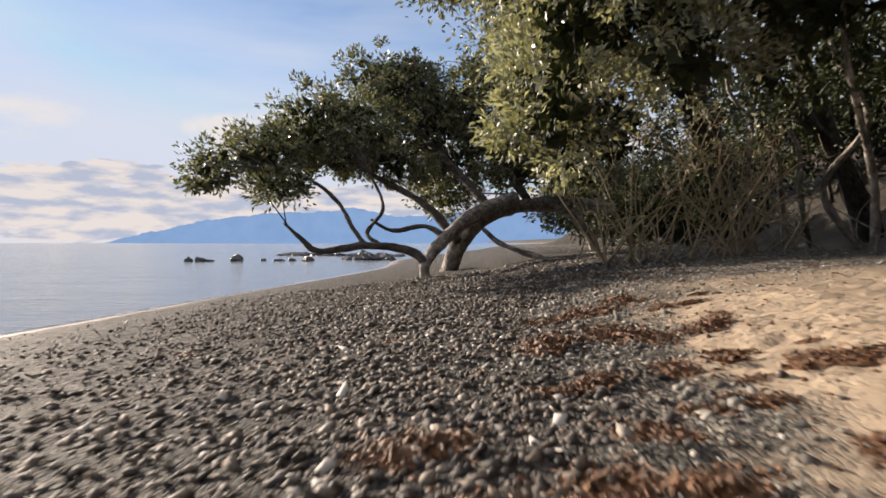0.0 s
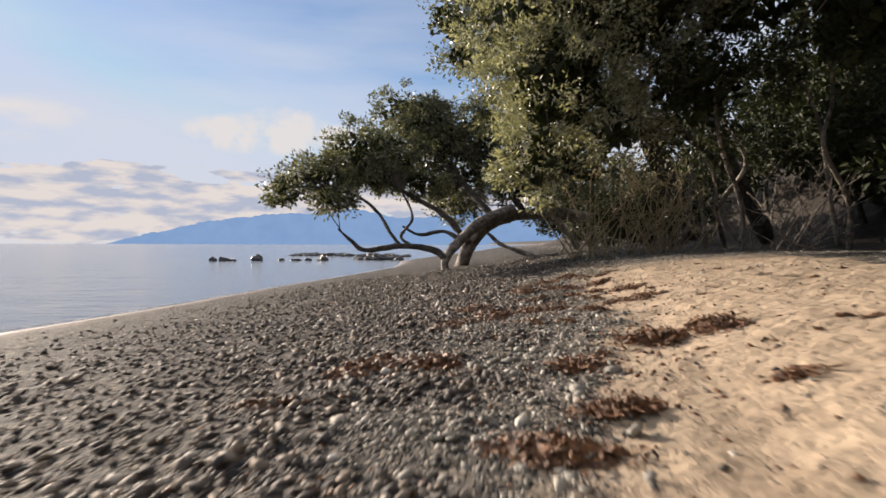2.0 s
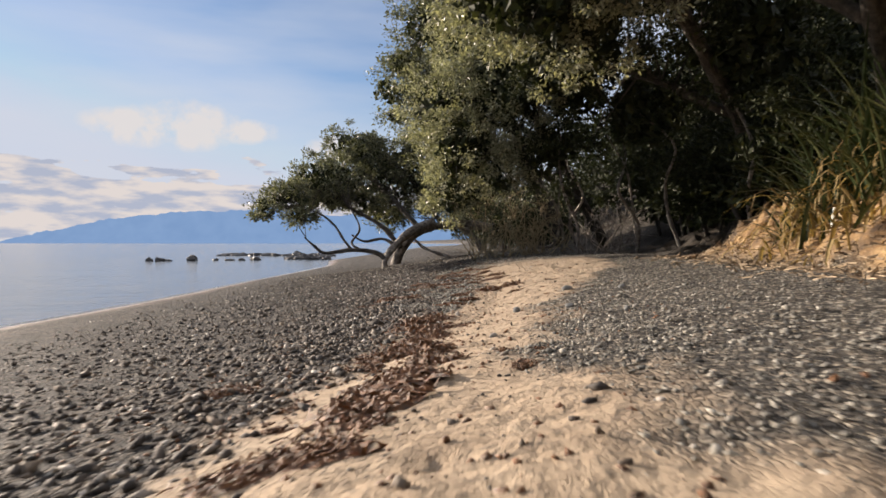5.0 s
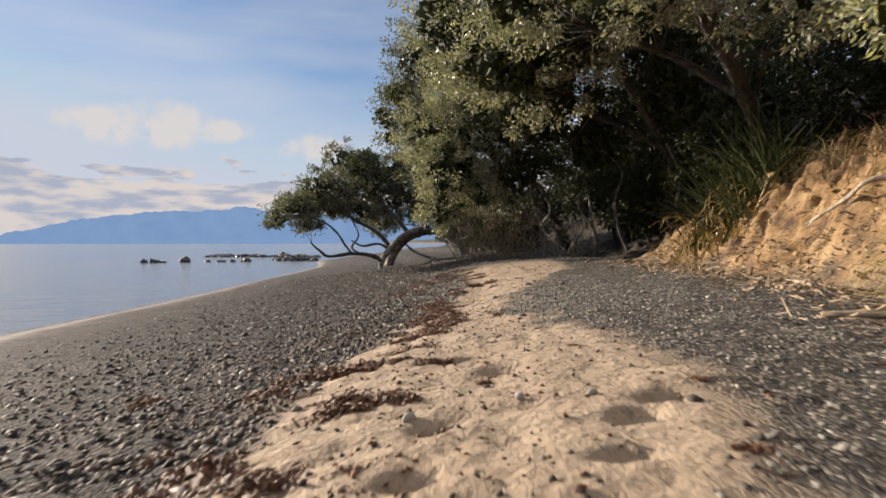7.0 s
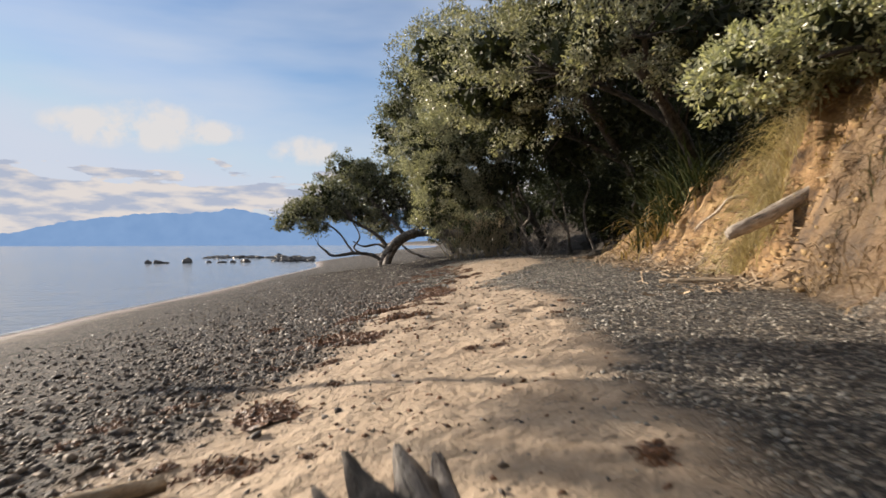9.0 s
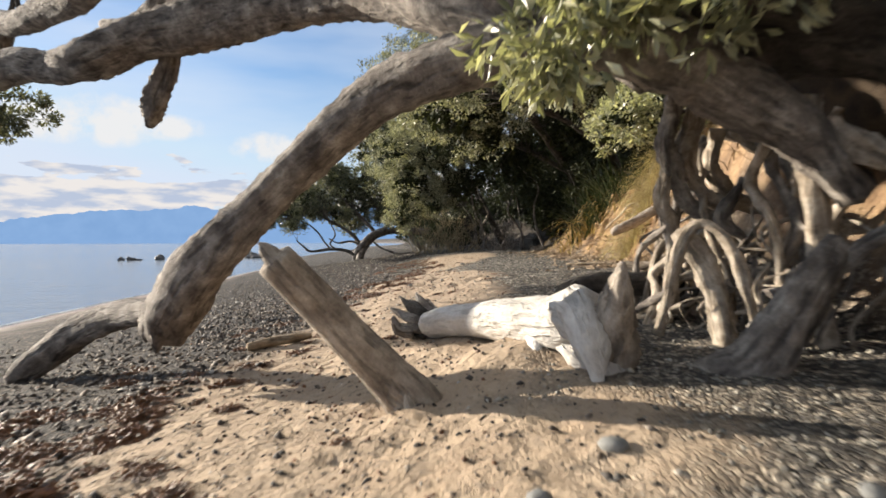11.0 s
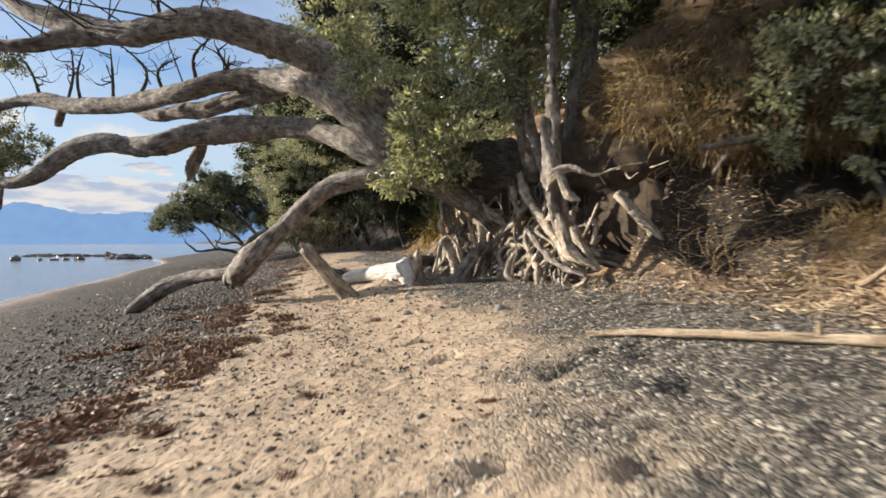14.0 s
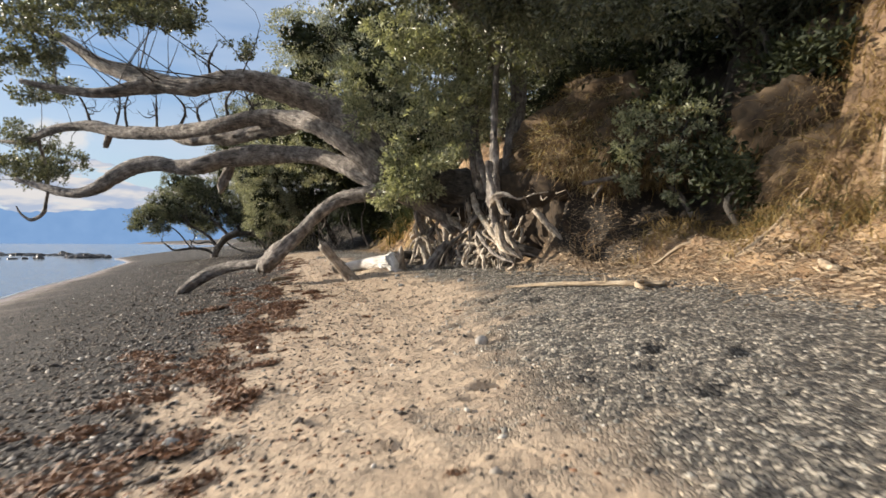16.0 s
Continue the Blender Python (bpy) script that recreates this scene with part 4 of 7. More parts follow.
# ---- the great tree with bared roots ----
def rooted_tree():
    tree = thing("rooted_tree", "huge old tree with bared twisting roots and sprawling grey limbs", "tree")
    # this trunk's dark bark stands in for the shade of its leaves
    limb("trunk", [(-0.3, -22.0, 1.6, 0.36), (-0.9, -21.2, 1.95, 0.33), (-1.6, -20.4, 2.2, 0.32), (-2.3, -19.7, 2.35, 0.31), (-2.85, -19.2, 2.5, 0.29)], BARK_DARK, tree, 18, 8, 0.2, 1)
    limb("trunk", [(-0.8, -21.5, 1.5, 0.24), (-1.0, -21.3, 2.8, 0.19), (-0.75, -21.2, 4.2, 0.17), (-0.9, -20.8, 5.8, 0.14), (-0.6, -20.6, 7.8, 0.12)], BARK_GREY, tree, 12, 8, 0.16, 2)
    limb("trunk", [(-1.4, -20.9, 2.0, 0.18), (-1.7, -20.8, 3.4, 0.13), (-1.5, -20.4, 4.8, 0.15), (-1.8, -20.2, 6.4, 0.08)], BARK_GREY, tree, 10, 8, 0.16, 3)
    limb("trunk", [(-1.94, -22.25, 1.4, 0.06), (-1.94, -22.2, 1.72, 0.075), (-1.91, -22.1, 2.02, 0.085), (-1.9, -22.05, 2.33, 0.07), (-1.89, -22.0, 2.65, 0.075), (-1.8, -21.85, 3.2, 0.07), (-1.6, -21.6, 4.2, 0.06), (-1.3, -21.3, 5.4, 0.05)], BARK_GREY, tree, 14, 9, 0.22, 4)
    limb("trunk", [(-1.75, -21.8, 1.6, 0.07), (-1.7, -21.5, 2.13, 0.075), (-1.68, -21.26, 2.5, 0.07), (-1.67, -21.11, 2.85, 0.065), (-1.64, -20.95, 3.4, 0.06), (-1.5, -20.7, 4.4, 0.05)], BARK_GREY, tree, 10, 8, 0.2, 6)
    limb("trunk", [(-3.0, -19.7, 2.3, 0.2), (-2.75, -19.95, 2.08, 0.18), (-2.4, -20.1, 1.86, 0.17), (-2.05, -20.2, 1.62, 0.15), (-1.8, -20.3, 1.3, 0.1)], BARK_GREY, tree, 16, 8, 0.22, 7, "broad trunk foot flaring into the roots")
    M1 = [(-2.9, -19.25, 2.38, 0.24), (-3.26, -18.9, 2.58, 0.21), (-3.5, -18.3, 2.82, 0.205), (-3.75, -17.75, 3.02, 0.205), (-4.1, -17.3, 3.11, 0.21), (-4.5, -16.9, 3.16, 0.215), (-4.9, -16.55, 3.17, 0.215), (-5.35, -16.32, 3.09, 0.22), (-5.8, -16.15, 3.02, 0.2),
          (-6.24, -15.95, 2.87, 0.215), (-6.7, -15.5, 2.87, 0.18), (-7.16, -15.2, 2.94, 0.172), (-7.64, -14.85, 2.84, 0.17), (-8.0, -14.55, 2.6, 0.17), (-8.35, -14.35, 2.35, 0.15), (-8.8, -13.95, 2.25, 0.13), (-9.4, -13.2, 2.4, 0.09), (-10.1, -12.5, 2.65, 0.05)]
    M2 = [(-3.0, -19.4, 2.5, 0.25), (-3.36, -19.12, 2.93, 0.255), (-3.72, -18.73, 3.34, 0.25), (-4.0, -18.24, 3.68, 0.235), (-4.27, -17.56, 3.87, 0.225), (-4.64, -16.95, 3.98, 0.208), (-5.06, -16.63, 3.99, 0.194), (-5.5, -16.4, 3.91, 0.18), (-5.97, -15.95, 3.81, 0.175),
          (-6.5, -15.24, 3.76, 0.17), (-7.06, -14.45, 3.79, 0.168), (-7.72, -13.6, 3.88, 0.16), (-8.39, -12.8, 4.1, 0.14), (-9.14, -11.95, 4.12, 0.12), (-10.0, -10.9, 3.85, 0.08), (-10.7, -10.0, 3.9, 0.04)]
    M3 = [(-2.3, -19.7, 2.2, 0.36), (-2.81, -19.2, 2.74, 0.322), (-3.35, -18.83, 3.46, 0.325), (-3.81, -18.49, 3.96, 0.319), (-4.34, -18.46, 4.18, 0.286), (-4.86, -18.43, 4.32, 0.254), (-5.35, -18.31, 4.43, 0.243), (-5.82, -18.08, 4.47, 0.226), (-6.29, -17.75, 4.42, 0.21), (-6.77, -17.3, 4.4, 0.197), (-7.26, -16.84, 4.56, 0.182), (-7.78, -16.38, 4.76, 0.167), (-8.31, -15.9, 5.02, 0.151), (-9.0, -15.3, 5.6, 0.11), (-9.8, -14.9, 5.9, 0.06)]
    M3c = [(-6.9, -16.9, 4.5, 0.16), (-7.5, -16.7, 4.42, 0.15), (-8.2, -16.4, 4.28, 0.12), (-8.9, -16.0, 4.32, 0.09), (-9.8, -15.6, 4.5, 0.05)]
    SUB = [(-4.3, -17.2, 3.82, 0.15), (-4.55, -16.8, 3.76, 0.155), (-4.89, -16.34, 3.73, 0.16), (-5.35, -15.72, 3.65, 0.165), (-5.77, -15.11, 3.66, 0.15), (-6.24, -14.31, 3.7, 0.12), (-6.7, -13.7, 3.9, 0.06)]
    ARCH = [(-2.6, -19.9, 2.12, 0.2), (-3.05, -19.7, 2.15, 0.16), (-3.42, -19.4, 2.1, 0.142), (-3.78, -19.0, 2.0, 0.148), (-4.07, -18.78, 1.81, 0.147), (-4.34, -18.7, 1.56, 0.146), (-4.6, -18.68, 1.29, 0.148), (-4.81, -18.6, 1.07, 0.157), (-4.99, -18.45, 0.87, 0.166), (-5.15, -18.2, 0.63, 0.168), (-5.21, -18.1, 0.46, 0.12)]
    END = [(-5.0, -18.2, 0.68, 0.1), (-5.36, -17.65, 0.575, 0.105), (-5.71, -17.15, 0.52, 0.112), (-6.07, -16.8, 0.38, 0.125), (-6.36, -16.62, 0.19, 0.132), (-6.6, -16.54, 0.0, 0.12), (-6.75, -16.45, -0.1, 0.07)]
    for k, (nm, l) in enumerate((("limb", M1), ("limb", M2), ("limb", M3), ("limb", M3c), ("limb", SUB), ("limb", ARCH), ("limb", END))):
        limb(nm, l, BARK_GREY, tree, 18, 8, 0.13, 40 + k, "weathered grey limb with patches of lichen")
    for k, (dx, dy, l) in enumerate([(-0.1, 0.02, 0.2), (-0.02, -0.1, 0.26), (0.07, -0.05, 0.22), (0.05, 0.08, 0.2), (-0.06, 0.09, 0.24)]):
        limb("splinter", [(-5.18 + dx, -18.15 + dy, 0.62, 0.075), (-5.21 + dx * 1.1, -18.1 + dy * 1.1, 0.5, 0.06), (-5.23 + dx * 1.2, -18.07 + dy * 1.2, 0.62 - l, 0.012)], BARK_GREY, tree, 8, 5, 0.2, 900 + k)
    limb("broken_stub", [(-5.5, -16.05, 3.0, 0.1), (-5.58, -15.97, 2.72, 0.085), (-5.66, -15.92, 2.5, 0.1), (-5.7, -15.9, 2.36, 0.085), (-5.74, -15.88, 2.24, 0.03)], BARK_GREY, tree, 12, 7, 0.34, 60, "short broken-off branch stub")
    limb("broken_stub", [(-7.95, -13.3, 3.95, 0.12), (-8.05, -13.1, 3.72, 0.1), (-8.08, -13.0, 3.55, 0.07)], BARK_GREY, tree, 8, 5, 0.2, 61)
    limb("dead_branch", [(-9.67, -11.2, 3.96, 0.05), (-9.46, -10.6, 2.85, 0.045), (-9.5, -10.4, 2.25, 0.05), (-9.6, -10.33, 1.86, 0.055), (-9.88, -10.18, 1.7, 0.05), (-10.12, -10.04, 1.85, 0.035), (-10.26, -9.96, 2.09, 0.015)], BARK_GREY, tree, 8, 6, 0.15, 62, "dead branch curled into a hook")
    # bare upright dead twigs on the limbs
    rng = np.random.default_rng(77)
    for k, (x, y, z, h) in enumerate([(-6.2, -17.6, 4.55, 0.75), (-5.3, -16.5, 4.0, 0.9), (-5.6, -16.3, 4.0, 1.1), (-6.6, -15.1, 3.85, 1.2), (-7.0, -14.6, 3.9, 0.9), (-7.9, -13.4, 4.0, 1.0), (-7.6, -13.8, 3.95, 1.3), (-5.0, -16.7, 4.1, 0.8), (-8.4, -12.8, 4.2, 0.9), (-6.1, -15.8, 3.85, 0.9)]):
        pcs = []
        h *= rng.uniform(0.5, 1.1)
        top = np.array((x + rng.uniform(-0.5, 0.5), y + rng.uniform(-0.3, 0.3), z + h))
        mid = np.array((x + rng.uniform(-0.25, 0.25), y, z + h * 0.5))
        pcs.append(tube([(x, y, z - 0.1, 0.04), (*mid, 0.028), (*top, 0.008)], 6, 5, 0.15, k))
        for _ in range(5):
            s = rng.uniform(0.2, 0.9)
            a = mid + (top - mid) * (2 * s - 1) if s > 0.5 else np.array((x, y, z)) + (mid - np.array((x, y, z))) * 2 * s
            b = a + np.array((rng.normal(0, 0.3), rng.normal(0, 0.2), rng.uniform(0.0, 0.35)))
            m_ = (a + b) / 2 + rng.normal(0, 0.08, 3)
            pcs.append(tube([(*a, 0.014), (*m_, 0.010), (*b, 0.003)], 5, 3, 0.1, k))
            for _ in range(2):
                c_ = m_ + (b - m_) * rng.random()
                d_ = c_ + rng.normal(0, 0.13, 3) + np.array((0, 0, 0.08))
                pcs.append(tube([(*c_, 0.006), (*((c_ + d_) / 2 + rng.normal(0, 0.02, 3)), 0.004), (*d_, 0.002)], 4, 2, 0.1, k))
        part("dead_twig", quads_mesh("dead_twig", *join(pcs), BARK_DARK), tree)
    # roots: each runs from the root plate down the bank, wandering, to the shingle
    stout = [[(-2.15, -22.6, 1.48, 0.055), (-2.14, -22.58, 1.25, 0.095), (-2.17, -22.65, 1.02, 0.08), (-2.15, -22.88, 0.88, 0.046), (-1.98, -23.02, 0.78, 0.024)],
             [(-2.11, -22.61, 1.38, 0.06), (-2.07, -22.79, 1.1, 0.062), (-1.92, -22.93, 0.78, 0.03)],
             [(-2.4, -22.68, 1.7, 0.07), (-2.46, -22.84, 1.82, 0.062), (-2.44, -22.94, 1.88, 0.06), (-2.37, -23.02, 1.89, 0.054), (-2.31, -23.1, 1.86, 0.04), (-2.27, -23.13, 1.85, 0.018)],
             [(-2.45, -22.88, 1.87, 0.05), (-2.43, -22.94, 1.75, 0.06), (-2.41, -22.98, 1.65, 0.056), (-2.38, -23.03, 1.58, 0.066), (-2.33, -23.08, 1.55, 0.045), (-2.31, -23.1, 1.54, 0.018)],
             [(-2.4, -22.56, 2.5, 0.085), (-2.42, -22.62, 2.25, 0.075), (-2.39, -22.64, 2.0, 0.09), (-2.38, -22.68, 1.75, 0.115), (-2.34, -22.69, 1.5, 0.1), (-2.28, -22.7, 1.25, 0.1)],
             [(-2.33, -22.72, 1.4, 0.06), (-2.32, -22.81, 1.19, 0.085), (-2.28, -22.88, 1.02, 0.07), (-2.2, -23.0, 0.9, 0.045), (-2.08, -23.12, 0.8, 0.02)],
             [(-1.6, -22.85, 1.66, 0.054), (-1.5, -23.03, 1.44, 0.081), (-1.33, -23.16, 1.21, 0.1), (-1.22, -23.24, 1.0, 0.099), (-1.17, -23.27, 0.7, 0.087)],
             [(-1.7, -20.95, 2.05, 0.07), (-1.76, -21.1, 1.86, 0.078), (-1.77, -21.39, 1.56, 0.08), (-1.84, -21.88, 1.24, 0.078), (-1.91, -22.16, 1.08, 0.06), (-1.97, -22.4, 0.78, 0.049)]]
    upright = [[(-1.9, -20.08, 1.8, 0.1), (-1.89, -20.1, 1.6, 0.09), (-1.88, -20.13, 1.3, 0.076), (-1.87, -20.15, 0.95, 0.063), (-1.86, -20.18, 0.55, 0.063)],
               [(-2.01, -20.17, 0.6, 0.05), (-1.92, -20.37, 1.02, 0.049), (-1.84, -20.68, 1.2, 0.041), (-1.82, -21.0, 1.39, 0.045), (-1.82, -21.28, 1.59, 0.048)],
               [(-1.92, -20.24, 1.61, 0.093), (-1.85, -20.47, 1.47, 0.079), (-1.79, -20.73, 1.33, 0.035)],
               [(-1.73, -20.79, 1.9, 0.052), (-1.73, -20.87, 1.6, 0.046), (-1.73, -20.99, 1.38, 0.04)],
               [(-2.33, -19.67, 1.15, 0.05), (-2.21, -19.79, 0.88, 0.091), (-2.16, -19.85, 0.5, 0.095)],
               [(-2.51, -19.75, 0.6, 0.032), (-2.34, -19.77, 1.15, 0.039), (-2.21, -19.93, 1.07, 0.038), (-2.13, -20.05, 0.6, 0.038)]]
    creeping = [[(-1.89, -21.42, 1.26, 0.042), (-1.92, -21.71, 1.07, 0.05), (-1.99, -22.09, 0.9, 0.051), (-2.12, -22.56, 0.8, 0.042), (-2.09, -22.9, 0.72, 0.024)],
                [(-1.82, -21.3, 1.3, 0.05), (-1.86, -21.36, 1.08, 0.059), (-1.87, -21.55, 0.87, 0.057), (-1.92, -21.84, 0.6, 0.034)],
                [(-1.8, -21.34, 1.05, 0.048), (-1.8, -21.32, 0.73, 0.038), (-1.8, -21.28, 0.5, 0.027)],
                [(-1.8, -20.68, 0.6, 0.035), (-1.83, -20.57, 0.91, 0.042), (-1.79, -20.77, 1.04, 0.041), (-1.79, -21.18, 1.04, 0.038), (-1.8, -21.32, 0.95, 0.038), (-1.79, -21.06, 0.81, 0.034), (-1.8, -20.7, 0.77, 0.03)],
                [(-1.79, -20.8, 0.52, 0.046), (-1.79, -21.11, 0.66, 0.061), (-1.81, -21.39, 0.71, 0.048)]]
    swirl = [[(-2.1, -19.3, 2.1, 0.08), (-1.96, -19.04, 1.93, 0.066), (-2.0, -19.03, 1.71, 0.081), (-1.94, -19.05, 1.49, 0.081), (-1.82, -19.08, 1.3, 0.074), (-1.61, -19.13, 1.19, 0.059)],
             [(-1.9, -19.3, 2.1, 0.08), (-1.79, -19.03, 1.9, 0.075), (-1.84, -19.02, 1.64, 0.082), (-1.75, -19.04, 1.42, 0.075), (-1.54, -19.1, 1.3, 0.06)],
             [(-1.61, -19.02, 1.83, 0.075), (-1.65, -19.02, 1.57, 0.075), (-1.54, -19.04, 1.4, 0.068), (-1.32, -19.1, 1.31, 0.053)],
             [(-2.0, -19.03, 1.56, 0.052), (-2.03, -19.03, 1.34, 0.059), (-1.96, -19.05, 1.12, 0.059), (-2.0, -19.04, 0.5, 0.044)],
             [(-1.5, -19.05, 1.98, 0.09), (-1.39, -19.07, 1.76, 0.075), (-1.3, -19.3, 1.64, 0.068), (-1.2, -19.6, 1.61, 0.053)],
             [(-1.45, -19.3, 1.75, 0.09), (-1.4, -19.5, 1.5, 0.087), (-1.5, -19.7, 1.2, 0.079), (-1.6, -19.8, 0.7, 0.063)]]
    looped = [[(-1.93, -18.65, 0.66, 0.028), (-1.83, -18.67, 1.02, 0.032), (-1.71, -18.7, 1.1, 0.036), (-1.64, -18.72, 1.0, 0.036), (-1.6, -18.73, 0.6, 0.04)],
              [(-1.65, -18.9, 1.3, 0.06), (-1.72, -18.9, 1.04, 0.069), (-1.61, -18.93, 0.91, 0.093), (-1.53, -18.95, 0.73, 0.116), (-1.57, -18.94, 0.4, 0.116)],
              [(-1.85, -22.02, 1.75, 0.057), (-1.83, -21.93, 1.47, 0.058), (-1.77, -21.59, 1.31, 0.057), (-1.74, -21.29, 1.24, 0.049)],
              [(-2.33, -23.11, 1.85, 0.024), (-2.18, -23.2, 1.81, 0.018), (-2.02, -23.37, 1.88, 0.013), (-1.85, -23.54, 1.92, 0.008)],
              [(-2.01, -22.65, 0.9, 0.029), (-1.89, -22.82, 0.88, 0.029), (-1.7, -22.95, 0.84, 0.024), (-1.55, -23.09, 0.74, 0.02)]]
    lump_v, lump_f = ball(10, 18, 5)
    q = lump_v * (1 + 0.16 * np.sin(5.0 * lump_v[:, :1] + 2) * np.cos(4.3 * lump_v[:, 1:2]) + 0.09 * np.sin(11 * lump_v[:, 2:3] + 7 * lump_v[:, 1:2]) + rng.normal(0, 0.03, (len(lump_v), 1)))
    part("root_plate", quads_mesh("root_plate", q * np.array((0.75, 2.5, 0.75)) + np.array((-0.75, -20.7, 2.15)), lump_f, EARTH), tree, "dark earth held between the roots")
    # earth behind the roots, also added to keep the sun off the hollow
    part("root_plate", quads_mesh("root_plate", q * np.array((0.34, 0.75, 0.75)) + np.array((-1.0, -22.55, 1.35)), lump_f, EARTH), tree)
    for k, l in enumerate(stout + upright + creeping + swirl + looped):
        limb("root", [(a, b, c, r * 0.76) for a, b, c, r in l], BARK_PALE if k % 5 != 4 else BARK_GREY, tree, 12, 9, 0.3, 80 + k, "bleached bare root")
    limb("root", [(-1.69, -22.0, 1.12, 0.08), (-1.66, -22.2, 1.02, 0.11), (-1.58, -22.45, 0.94, 0.117), (-1.38, -22.6, 0.86, 0.107), (-1.18, -22.8, 0.74, 0.07)], BARK_DARK, tree, 12, 8, 0.15, 110, "thick dark root lying along the foot of the bank")
    # thinner roots wander down the face between them
    for k in range(64):
        y0 = rng.uniform(-22.7, -18.3)
        y1 = y0 + rng.uniform(-0.5, 0.5)
        x0 = -1.72 + rng.uniform(0.0, 0.3)
        z0 = rng.uniform(0.95, 1.9)
        x1 = -1.85 - rng.uniform(-0.1, 0.35)
        z1 = gz(x1, y1) - 0.05
        r = rng.choice([0.008, 0.011, 0.015, 0.02, 0.026, 0.034])
        pts = [(x0, y0, z0, r * 1.2)]
        for s in (0.22, 0.45, 0.68, 0.85):
            pts.append((x0 + (x1 - x0) * s + rng.normal(0, 0.06), y0 + (y1 - y0) * s + rng.normal(0, 0.14), z0 + (z1 - z0) * s + rng.normal(0, 0.06), r * (1.1 - 0.3 * s)))
        pts.append((x1, y1, z1, r * 0.6))
        limb("root", pts, BARK_PALE if k % 4 else BARK_GREY, tree, 7, 7, 0.28, 120 + k)
    # fine rootlets hanging from the underside
    pcs = []
    for k in range(70):
        y = rng.uniform(-22.6, -20.7)
        x = -0.72 * (y + 21.3) - 1.35 + rng.uniform(-0.25, 0.1)
        z = 1.75 + rng.uniform(-0.15, 0.35)
        b = np.array((x + rng.normal(0, 0.12), y + rng.normal(0, 0.14), z - rng.uniform(0.25, 0.75)))
        pcs.append(tube([(x, y, z, 0.009), (*((np.array((x, y, z)) + b) / 2 + rng.normal(0, 0.06, 3)), 0.007), (*b, 0.003)], 4, 3, 0.1, k))
    part("rootlet_fringe", quads_mesh("rootlet_fringe", *join(pcs), BARK_GREY), tree)["kind"] = "stuff"
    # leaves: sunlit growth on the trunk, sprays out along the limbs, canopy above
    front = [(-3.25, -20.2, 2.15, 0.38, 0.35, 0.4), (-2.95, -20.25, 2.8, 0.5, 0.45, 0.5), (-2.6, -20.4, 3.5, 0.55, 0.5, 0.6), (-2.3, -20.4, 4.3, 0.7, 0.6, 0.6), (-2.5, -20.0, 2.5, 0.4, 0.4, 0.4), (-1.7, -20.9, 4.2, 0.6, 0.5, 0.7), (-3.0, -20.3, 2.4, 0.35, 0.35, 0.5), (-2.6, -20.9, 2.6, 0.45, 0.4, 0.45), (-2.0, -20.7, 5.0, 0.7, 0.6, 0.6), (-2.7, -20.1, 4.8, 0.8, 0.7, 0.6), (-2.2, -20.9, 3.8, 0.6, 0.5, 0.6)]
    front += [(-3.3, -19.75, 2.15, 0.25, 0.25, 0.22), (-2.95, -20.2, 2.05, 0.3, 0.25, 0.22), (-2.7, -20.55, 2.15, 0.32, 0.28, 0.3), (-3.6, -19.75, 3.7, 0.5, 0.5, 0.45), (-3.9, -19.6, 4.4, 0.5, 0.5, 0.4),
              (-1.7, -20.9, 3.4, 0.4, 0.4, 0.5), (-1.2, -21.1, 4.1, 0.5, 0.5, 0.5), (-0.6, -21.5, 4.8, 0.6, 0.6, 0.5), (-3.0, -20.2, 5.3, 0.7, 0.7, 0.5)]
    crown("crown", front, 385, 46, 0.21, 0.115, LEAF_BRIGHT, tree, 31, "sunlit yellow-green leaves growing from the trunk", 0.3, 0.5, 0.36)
    top = [(-1.6, -20.0, 6.2, 1.2, 1.2, 1.0), (-0.4, -20.6, 7.0, 1.6, 1.6, 1.3), (-1.6, -21.4, 5.4, 0.9, 0.8, 0.7), (0.4, -22.4, 6.6, 1.6, 1.6, 1.2), (-2.4, -21.0, 7.6, 1.5, 1.4, 1.0), (0.6, -19.2, 5.6, 1.4, 1.4, 1.2), (-0.3, -19.2, 4.2, 0.9, 0.8, 0.9)]
    crown("crown", top, 700, 40, 0.32, 0.10, LEAF, tree, 32, "dense dark canopy over the trunk", 0.4)
